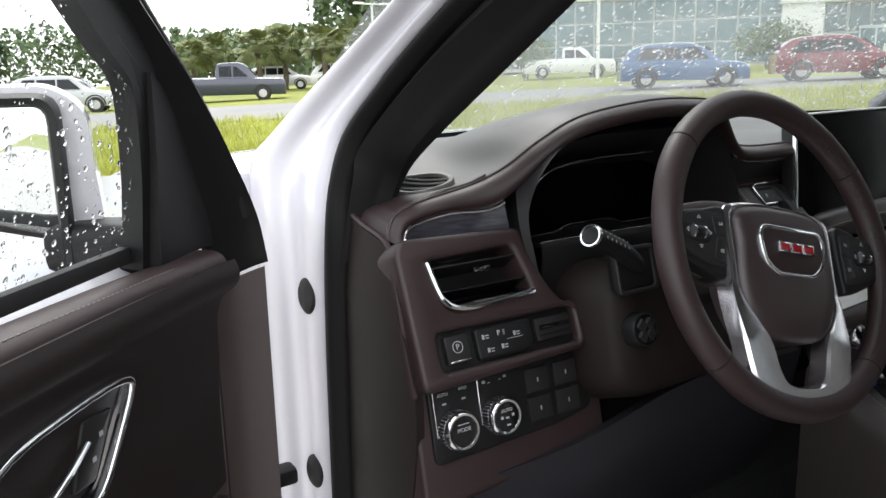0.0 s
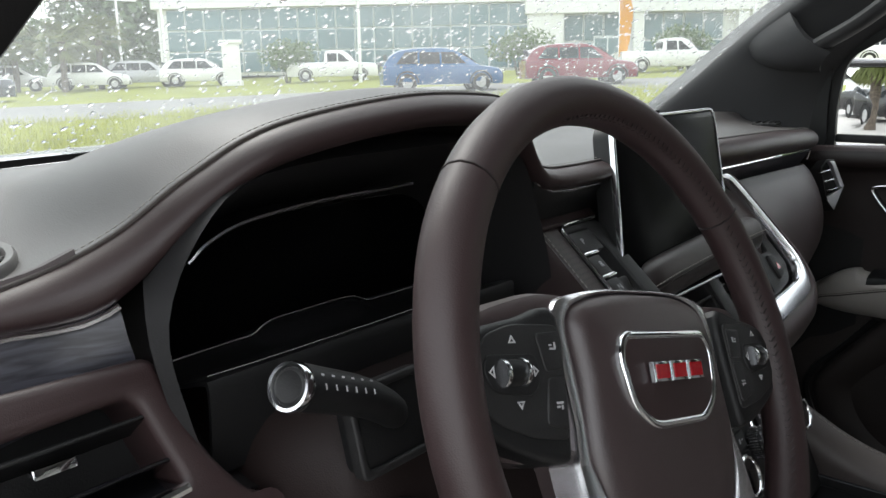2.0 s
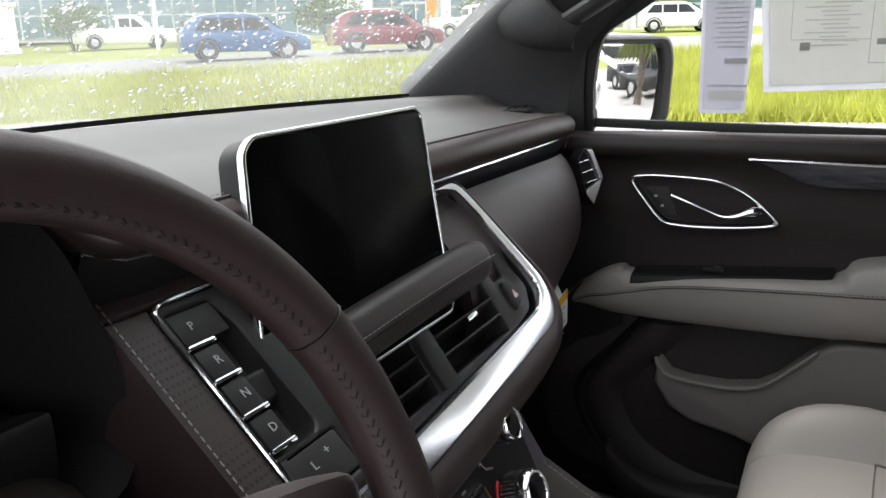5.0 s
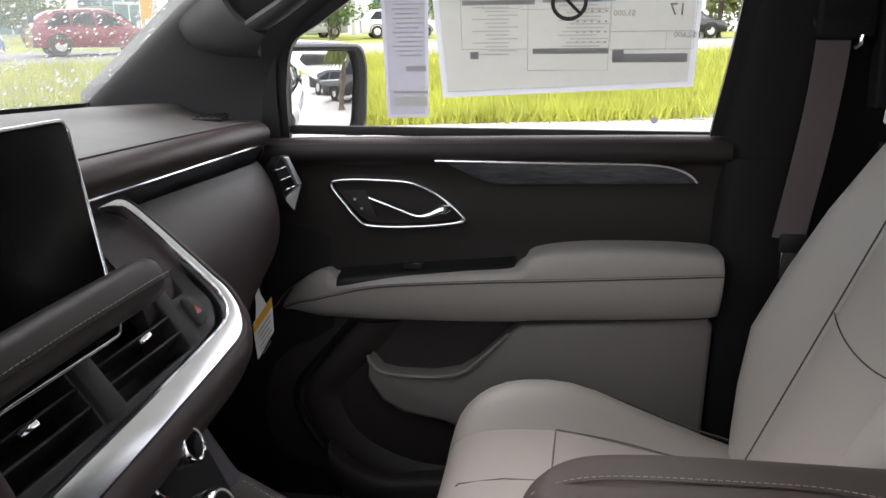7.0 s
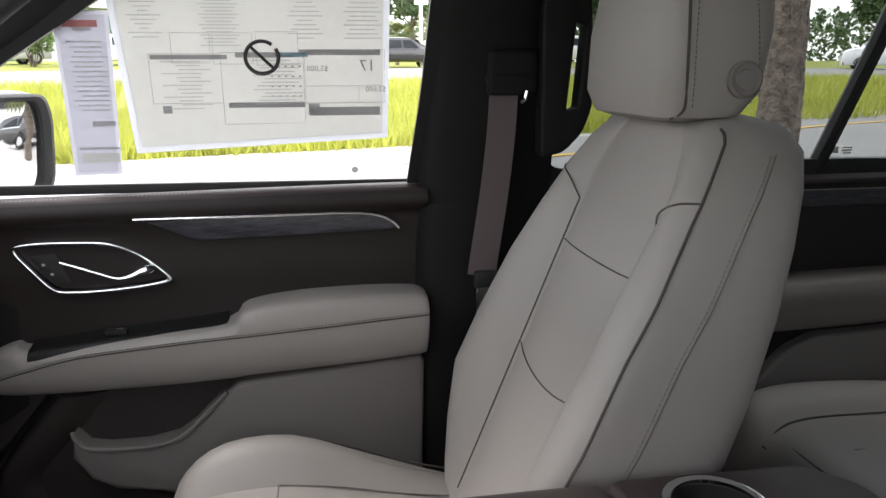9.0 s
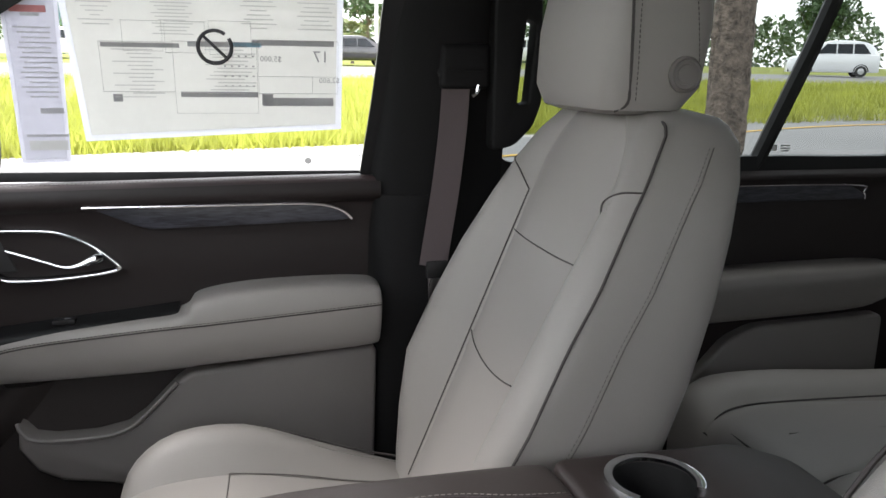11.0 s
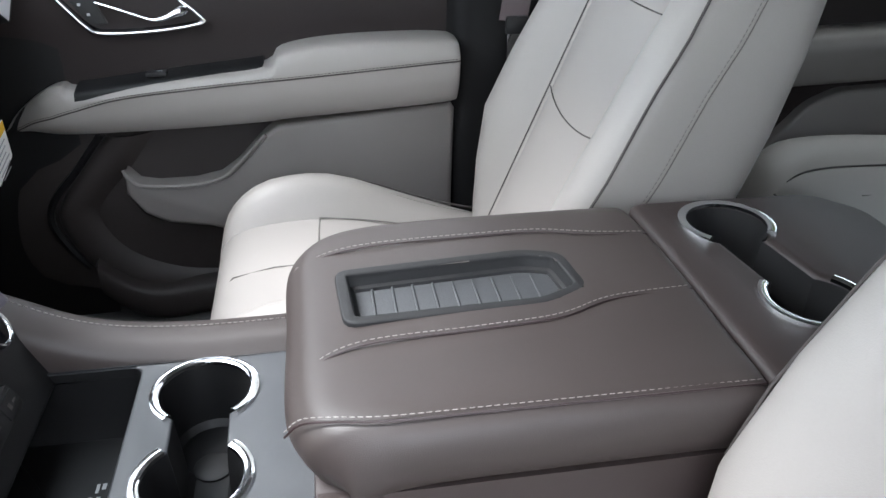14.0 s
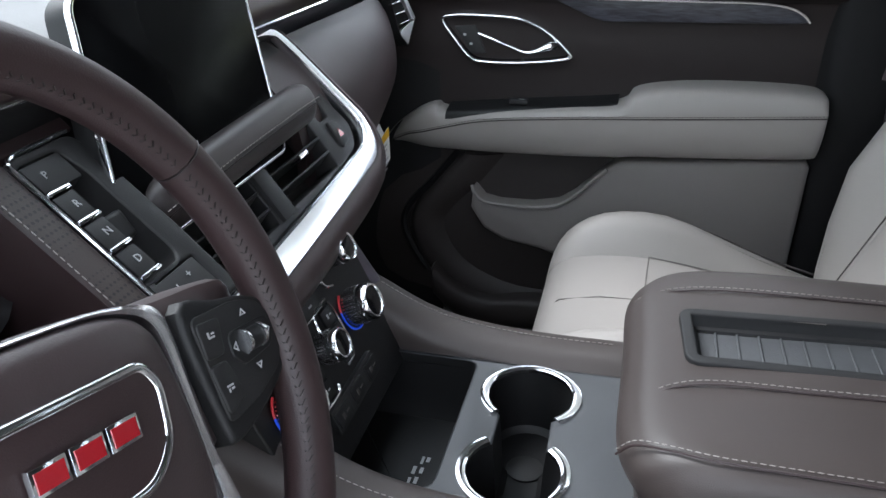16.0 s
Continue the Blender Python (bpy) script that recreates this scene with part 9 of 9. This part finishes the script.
for az, d, h in ((42.3, 46, 9.0), (22.3, 56, 7.2), (26.6, 58, 5.6), (29.3, 56, 7.0), (12.6, 52, 7.5), (69.5, 52, 9.0)):
    lamp_post(az, d, h)
gx_, gy_ = at_az(33.5, 50)
gz_ = ground_z(gx_, gy_)
GPM = pose(gx_, gy_, gz_, 0, 0, -34)
gate = thing("entrance_pillar", "white painted entrance pillar with a flat cap by the road", "pillar")
part("shaft", bm_rbox((1.05, 1.05, 2.5), (0, 0, 1.2), 0.04, 2, GPM), BWHITE, gate, "white shaft")
part("cap", bm_rbox((1.35, 1.35, 0.22), (0, 0, 2.55), 0.05, 2, GPM), BWHITE, gate, "flat projecting cap")
part("plinth", bm_rbox((1.25, 1.25, 0.35), (0, 0, 0.12), 0.04, 2, GPM), BWHITE, gate)
sx_, sy_ = at_az(98.9, 46)
sz_ = ground_z(sx_, sy_)
cross = thing("road_sign", "white post with two flat cross boards", "road sign")
part("post", bm_tube([(sx_, sy_, sz_ - 0.2), (sx_, sy_, sz_ + 4.6)], 0.10, 8), P_WHITE, cross)
for zz, ww in ((4.2, 1.1), (3.6, 0.8)):
    part("board", bm_rbox((0.10, ww, 0.26), (sx_ - 0.1, sy_, sz_ + zz), 0.02, 1), P_WHITE, cross)
lx, ly = at_az(154.5, 20)
sgn = thing("lot_sign", "dark sign board on a steel post at the lot", "sign")
part("post", bm_tube([(lx, ly, 0), (lx, ly, 7.5)], 0.12, 8), RUBBER, sgn)
part("board", bm_rbox((2.4, 0.25, 1.9), (lx, ly, 7.2), 0.04, 1), RUBBER, sgn)
bars([(0, 0.45, 1.7, 0.28), (0, -0.05, 1.9, 0.34), (0, -0.5, 1.6, 0.25)], pose(lx, ly + 0.14, 7.2, 90, 0, 180), INK, sgn)
shed_x, shed_y = at_az(158, 42)
shed = thing("service_building", "low pale service building with a dark roof band", "building")
part("wall", bm_rbox((26, 10, 3.4), (shed_x, shed_y, 1.7), 0.05, 1), BWHITE, shed)
part("roof_band", bm_rbox((26.6, 10.6, 1.0), (shed_x, shed_y, 3.8), 0.05, 1), RUBBER, shed, "dark roof band")
bars([(-4.0 + k * 1.3, 0, 0.9, 0.5) for k in range(6)], pose(shed_x, shed_y + 5.32, 3.8, 90, 0, 180), INK, shed)

# ---- planting ----
BARK = material("shaggy_palm_bark", (0.125, 0.100, 0.080), 0.95, grain=1.0, grain_scale=34, bump_dist=0.04, var=0.75, var_scale=14)
TRUNK = material("tree_bark", (0.10, 0.08, 0.06), 0.95, grain=0.8, grain_scale=20, bump_dist=0.02, var=0.3)
LEAF = material("dark_leaf", (0.035, 0.075, 0.018), 0.6, var=0.45, var_scale=1.2)
LEAF2 = material("mid_leaf", (0.075, 0.13, 0.028), 0.6, var=0.45, var_scale=1.0)
FROND = material("palm_frond", (0.150, 0.175, 0.060), 0.6, var=0.4, var_scale=1.0)
BLADE = material("grass_blade", (0.34, 0.36, 0.050), 0.7, var=0.4, var_scale=0.8)


def leaf_mass(rng, centre, radii, n, size, lumps=9):
    """Many small leaf cards gathered into uneven lumps with gaps between them."""
    verts, faces = [], []
    cs = []
    for _ in range(lumps):
        d = rng.normal(size=3)
        d /= np.linalg.norm(d)
        d[2] = abs(d[2]) * 0.9 - 0.25
        cs.append((d * rng.uniform(0.35, 0.75), rng.uniform(0.32, 0.55)))
    cs.append((np.zeros(3), 0.6))
    for _ in range(n):
        c, r = cs[rng.integers(len(cs))]
        d = rng.normal(size=3)
        d /= np.linalg.norm(d)
        p = (c + d * r * rng.uniform(0.7, 1.08)) * radii + centre
        a, b = rng.normal(size=3), rng.normal(size=3)
        a /= np.linalg.norm(a)
        b = np.cross(a, b)
        b /= np.linalg.norm(b)
        s = size * rng.uniform(0.6, 1.4)
        k = len(verts)
        verts += [p - a * s, p + b * s * 0.45, p + a * s, p - b * s * 0.45]
        faces.append((k, k + 1, k + 2, k + 3))
    return verts, faces


def bush(seed, w, h, mat):
    rng = np.random.default_rng(seed)
    b = thing("bush", "rounded dense green bush on the verge", "bush", "bushes")
    for k in range(5):
        a = k * 1.26
        part("stem", bm_tube([(0.1 * math.cos(a), 0.1 * math.sin(a), -0.1), (0.5 * math.cos(a), 0.5 * math.sin(a), h * 0.5)], 0.04, 5, scale=[1, 0.5]), TRUNK, b)
    v, f = leaf_mass(rng, np.array((0, 0, h * 0.52)), np.array((w / 2 * 0.86, w / 2 * 0.86, h * 0.50)), 2600, 0.11, lumps=14)
    to_ob("crown", v, f, mat, b, sharp=0)
    return b


def tree(seed, h, w, mat):
    rng = np.random.default_rng(seed)
    t = thing("tree", "leafy green roadside tree", "tree", "trees")
    part("trunk", bm_tube([(0, 0, -0.3), (0.1, 0.05, h * 0.25), (-0.05, 0.1, h * 0.55)], 0.28, 8, scale=[1.2, 0.85, 0.5]), TRUNK, t)
    for k in range(6):
        a = k * 1.05 + rng.uniform(0, 0.5)
        part("limb", bm_tube([(0, 0.05, h * 0.35), (math.cos(a) * w * 0.2, math.sin(a) * w * 0.2, h * 0.5), (math.cos(a) * w * 0.36, math.sin(a) * w * 0.36, h * 0.68)], 0.10, 6, scale=[1, 0.7, 0.35]), TRUNK, t)
    v, f = leaf_mass(rng, np.array((0, 0, h * 0.62)), np.array((w * 0.5, w * 0.5, h * 0.42)), 2400, 0.34, lumps=16)
    to_ob("crown", v, f, mat, t, sharp=0)
    return t


def palm(seed, h):
    rng = np.random.default_rng(seed)
    p = thing("palm_tree", "cabbage palm with a shaggy trunk and fan crown", "palm tree", "palms")
    path = [(0.05 * math.sin(k), 0.05 * math.cos(k * 1.3), -0.3 + (h + 0.3) * k / 6) for k in range(7)]
    part("trunk", bm_tube(path, 0.19, 9, scale=[1.25, 1.05, 1, 1, 1, 1.1, 1.2]), BARK, p)
    verts, faces = [], []
    for i in range(84):
        az, el = rng.uniform(0, 2 * math.pi), rng.uniform(-0.95, 1.35)
        L = rng.uniform(0.75, 1.30)
        d = np.array((math.cos(az) * math.cos(el), math.sin(az) * math.cos(el), math.sin(el)))
        base = np.array((path[-1][0], path[-1][1], h)) + d * 0.15
        tip = base + d * L * 0.8
        side = np.cross(d, (0, 0, 1.0))
        side /= np.linalg.norm(side) + 1e-9
        up = np.cross(side, d)
        for j in range(11):
            a = radians(-75 + 15 * j)
            dd = d * math.cos(a) + side * math.sin(a)
            e = tip + dd * L * 0.75 - np.array((0, 0, 0.25 * L * (0.4 + abs(math.sin(a)))))
            mid = tip + dd * L * 0.4
            k = len(verts)
            verts += [tip, mid + up * 0.03 + np.cross(dd, up) * 0.05, e, mid - np.cross(dd, up) * 0.05]
            faces.append((k, k + 1, k + 2, k + 3))
        k = len(verts)
        verts += [base - side * 0.02, base + side * 0.02, tip + side * 0.012, tip - side * 0.012]
        faces.append((k, k + 1, k + 2, k + 3))
    to_ob("crown", verts, faces, FROND, p, sharp=0)
    return p


def plant(proto, spots):
    for i, (az, d, s, r) in enumerate(spots):
        x, y = at_az(az, d)
        m = pose(x, y, ground_z(x, y), 0, 0, r)
        if i == 0:
            proto.matrix_world = m
            proto.scale = (s, s, s)
            proto.location = m.translation
        else:
            c = copy_thing(proto, m)
            c.scale = (s, s, s)


plant(bush(5, 4.6, 3.1, LEAF2), [(53.7, 49, 1.0, 0), (64.9, 50, 0.95, 130), (37.3, 50, 0.95, 60), (73.2, 46, 0.9, 200), (77.0, 50, 0.8, 20)])
plant(tree(8, 11.0, 9.0, LEAF), [(80 + 6.1 * k, 88 + 16 * ((k * 5) % 3), 0.85 + 0.1 * ((k * 3) % 4), 61 * k) for k in range(11)])
plant(tree(21, 12.0, 10.0, LEAF), [(84.5, 62, 0.5, 20), (93, 58, 0.5, 100), (99.5, 60, 0.55, 40)])
plant(palm(3, 3.1), [(18.5, 54, 0.95, 0), (20.3, 56, 1.0, 70), (19.4, 58, 0.85, 20), (23.0, 52, 0.92, 140), (25.2, 55, 1.0, 200), (24.3, 58, 0.9, 260), (14.2, 58, 0.85, 30), (15.6, 60, 0.95, 300), (100.0, 47, 0.7, 90), (97.2, 50, 0.6, 10), (81.0, 52, 0.6, 200), (108, 50, 0.7, 300), (161, 9.5, 1.0, 120), (151, 17, 1.1, 20)])

# leaf green paled and greyed, so distance haze is in the colour
FARLEAF = material("hazy_far_leaf", (0.095, 0.140, 0.065), 0.7, var=0.35, var_scale=0.2)


def woodland(az0, az1, d, top, seed, deep=14.0, clumps=240, leaf=(0.5, 1.0), step=(0.55, 1.0), wide=(3.0, 5.5)):
    """A far belt of woods: uneven crowns of leaf clumps standing close together."""
    rng_ = np.random.default_rng(seed)
    verts, faces = [], []
    az = az0
    while az < az1:
        dd = d + rng_.uniform(-deep, deep)
        cx_, cy_ = at_az(az, dd)
        h_ = top * rng_.uniform(0.72, 1.05)
        w_ = rng_.uniform(*wide)
        z0 = ground_z(cx_, cy_)
        for _ in range(clumps):
            u = rng_.uniform(0, 1) ** 0.7
            r_ = w_ * math.sqrt(max(0.05, 1 - (u * 1.15 - 0.3) ** 2)) * rng_.uniform(0.5, 1.1)
            a_ = rng_.uniform(0, 2 * math.pi)
            p = np.array((cx_ + r_ * math.cos(a_), cy_ + r_ * math.sin(a_), z0 + h_ * u))
            e1, e2 = rng_.normal(size=3), rng_.normal(size=3)
            e1 /= np.linalg.norm(e1)
            e2 = np.cross(e1, e2)
            e2 /= np.linalg.norm(e2)
            s_ = rng_.uniform(*leaf)
            k = len(verts)
            verts += [p - e1 * s_, p + e2 * s_ * 0.6, p + e1 * s_, p - e2 * s_ * 0.6]
            faces.append((k, k + 1, k + 2, k + 3))
        az += rng_.uniform(*step)
    ob = to_ob("woodland", verts, faces, FARLEAF, None, sharp=0)
    return tagged(ob, "belt of green woods behind the road", "trees", kind="stuff")


woodland(-26, 35, 230, 15.0, 41)
woodland(12.0, 26.0, 150, 9.5, 43, 8.0, 320, (0.35, 0.8), (0.7, 1.2), (3.0, 5.0))
woodland(24.5, 36.5, 82, 12.0, 44, 6.0, 900, (0.22, 0.5), (1.1, 1.7), (2.6, 4.2))
woodland(84, 132, 240, 14.0, 42)
# the near palm trunk beside the car
nx, ny = at_az(124.2, 7.6)
nt = thing("palm_tree", "tall palm with a rough grey-brown trunk close to the car", "palm tree")
rng = np.random.default_rng(11)
rows = []
for k in range(60):
    z = -0.1 + k * 0.1
    r0 = 0.176 * (1.12 - 0.02 * k / 10)
    rows.append([(nx + (r0 + 0.012 * rng.normal()) * math.cos(2 * math.pi * j / 28), ny + (r0 + 0.012 * rng.normal()) * math.sin(2 * math.pi * j / 28), z) for j in range(28)])
part("trunk", bm_grid(rows, closed_v=True), BARK, nt, "rough fibrous trunk", 0)
for k in range(170):
    a, z = rng.uniform(0, 2 * math.pi), rng.uniform(0.3, 5.2)
    part("bark_boot", bm_rbox((0.016, 0.022 + 0.024 * (k % 3 == 0), 0.19), (0.184, 0, 0), 0.006, 1, pose(nx, ny, z, rng.uniform(-8, 8), rng.uniform(-5, 9), math.degrees(a))), BARK, nt)
cr = palm(9, 5.8)
crown = [c for c in cr.children if c.name.startswith("crown")][0]
trk = [c for c in cr.children if c.name.startswith("trunk")][0]
bpy.data.objects.remove(trk)
crown.parent = nt
crown.matrix_world = pose(nx, ny, 0)
bpy.data.objects.remove(cr)

# long grass along the verges
def grass_band(name, inner, outer, n, hgt, seed):
    rng_ = np.random.default_rng(seed)
    a, b = curve(inner, 12), curve(outer, 12)
    verts, faces = [], []
    for _ in range(n):
        f = rng_.uniform(0, len(a) - 1.001)
        i, u = int(f), f - int(f)
        p = a[i] * (1 - u) + a[i + 1] * u
        q = b[i] * (1 - u) + b[i + 1] * u
        x, y = p + (q - p) * rng_.uniform(0, 1) ** 1.3
        z = ground_z(x, y)
        for _k in range(3):
            t = rng_.uniform(0, 2 * math.pi)
            hh = hgt * rng_.uniform(0.5, 1.3)
            w_ = 0.011
            ox, oy = rng_.normal(0, 0.08, 2)
            lx_, ly_ = rng_.normal(0, 0.12, 2)
            k = len(verts)
            verts += [(x + ox - w_ * math.cos(t), y + oy - w_ * math.sin(t), z - 0.02), (x + ox + w_ * math.cos(t), y + oy + w_ * math.sin(t), z - 0.02), (x + ox + lx_, y + oy + ly_, z + hh)]
            faces.append((k, k + 1, k + 2))
    ob = to_ob(name, verts, faces, BLADE, None, sharp=0)
    return tagged(ob, "long bright green grass along the road verge", "grass", kind="stuff")


grass_band("verge_grass", [(3.5, 11.4), (8.0, 7.4), (10.1, 2.4), (11.1, -1.4), (14.0, -9), (18, -30)], [(11.7, 21.3), (22.5, 14), (28, 5), (32, -10), (34, -25), (36, -45)], 44000, 0.29, 4)
grass_band("verge_grass", [(-12, 14), (-2, 13), (3.5, 11.4)], [(-14, 33), (0, 28), (11.7, 21.3)], 7000, 0.26, 5)

# yellow line on the lot road
band("road_line", [(9.6, -3.0), (10.9, -6), (14.3, -14), (18, -40)], [(9.72, -3.0), (11.02, -6), (14.42, -14), (18.12, -40)], material("yellow_road_paint", (0.55, 0.33, 0.03), 0.7, var=0.15), 0.03, "worn yellow road line")
band("pavement", [(6.6, -3.0), (8.2, -6.0), (10.6, -14), (12, -40)], [(11.4, -2.6), (12.6, -6), (16.4, -14), (22, -40)], ASPHALT, 0.018, "grey asphalt side road")

# ---- rain drops on the glass ----
WATER = bpy.data.materials.new("water_drop")
WATER.use_nodes = True
wb = WATER.node_tree.nodes["Principled BSDF"]
wb.inputs["Transmission Weight"].default_value = 1.0
wb.inputs["Roughness"].default_value = 0.0
wb.inputs["IOR"].default_value = 1.33
wb.inputs["Base Color"].default_value = (1, 1, 1, 1)


def drops(name, place, n, seed, label, parent=None, rmin=0.0011, rmax=0.0042):
    """Flattened beads of water sitting on a surface: place(u, v) gives a point and its outward normal."""
    rng_ = np.random.default_rng(seed)
    verts, faces = [], []
    for _ in range(n):
        p, nrm = place(rng_.uniform(), rng_.uniform())
        nrm = nrm / np.linalg.norm(nrm)
        r = rmin + (rmax - rmin) * rng_.uniform() ** 3
        t1 = np.cross(nrm, (0.3, 0.2, 0.9))
        t1 /= np.linalg.norm(t1)
        t2 = np.cross(nrm, t1)
        st = rng_.uniform(0.8, 1.5)
        k = len(verts)
        m_ = 8
        for rr, hh in ((1.0, 0.0), (0.8, 0.30), (0.4, 0.48)):
            for j in range(m_):
                a = 2 * math.pi * j / m_
                verts.append(p + (t1 * math.cos(a) + t2 * math.sin(a) * st) * r * rr + nrm * (r * hh + 0.0006))
        verts.append(p + nrm * (r * 0.52 + 0.0006))
        for q in range(2):
            for j in range(m_):
                faces.append((k + q * m_ + j, k + q * m_ + (j + 1) % m_, k + (q + 1) * m_ + (j + 1) % m_, k + (q + 1) * m_ + j))
        for j in range(m_):
            faces.append((k + 2 * m_ + j, k + 2 * m_ + (j + 1) % m_, k + 3 * m_))
        faces.append(tuple(k + j for j in reversed(range(m_))))
    ob = to_ob(name, verts, faces, WATER, parent, sharp=0)
    ob.visible_shadow = False
    return tagged(ob, label, "rain drops", kind="stuff")


ws_rows = smooth_rows(ws, 8, 8)


def on_shield(u, v):
    nr, nc = len(ws_rows), len(ws_rows[0])
    fu, fv = u * (nr - 1.001), v * (nc - 1.001)
    i, j = int(fu), int(fv)
    a, b, c = (np.array(q) for q in (ws_rows[i][j], ws_rows[i][j + 1], ws_rows[i + 1][j]))
    nrm = np.cross(b - a, c - a)
    if nrm[1] < 0:
        nrm = -nrm
    return a + (b - a) * (fv - j) + (c - a) * (fu - i), nrm


drops("rain_drops", on_shield, 9500, 31, "clear rain drops beaded on the windscreen", None, 0.0009, 0.0034)


def on_drv(u, v):
    z = 1.34 + 0.36 * v
    y0 = float(np.interp(z, [1.32, 1.42, 1.50, 1.55, 1.68, 1.76], [0.80, 0.795, 0.765, 0.69, 0.48, 0.35]))
    p = Vector((0.824 - 0.22 * (z - 1.33), 0.06 + (y0 - 0.08) * u, z))
    mw = DOORM @ Matrix.Diagonal((-1, 1, 1, 1))
    q = mw @ p
    nq = (mw.to_3x3() @ Vector((1, 0, 0.22)))
    return np.array(q), np.array(nq)


drops("rain_drops", on_drv, 2600, 32, "clear rain drops on the driver door window", None, 0.0007, 0.0030)
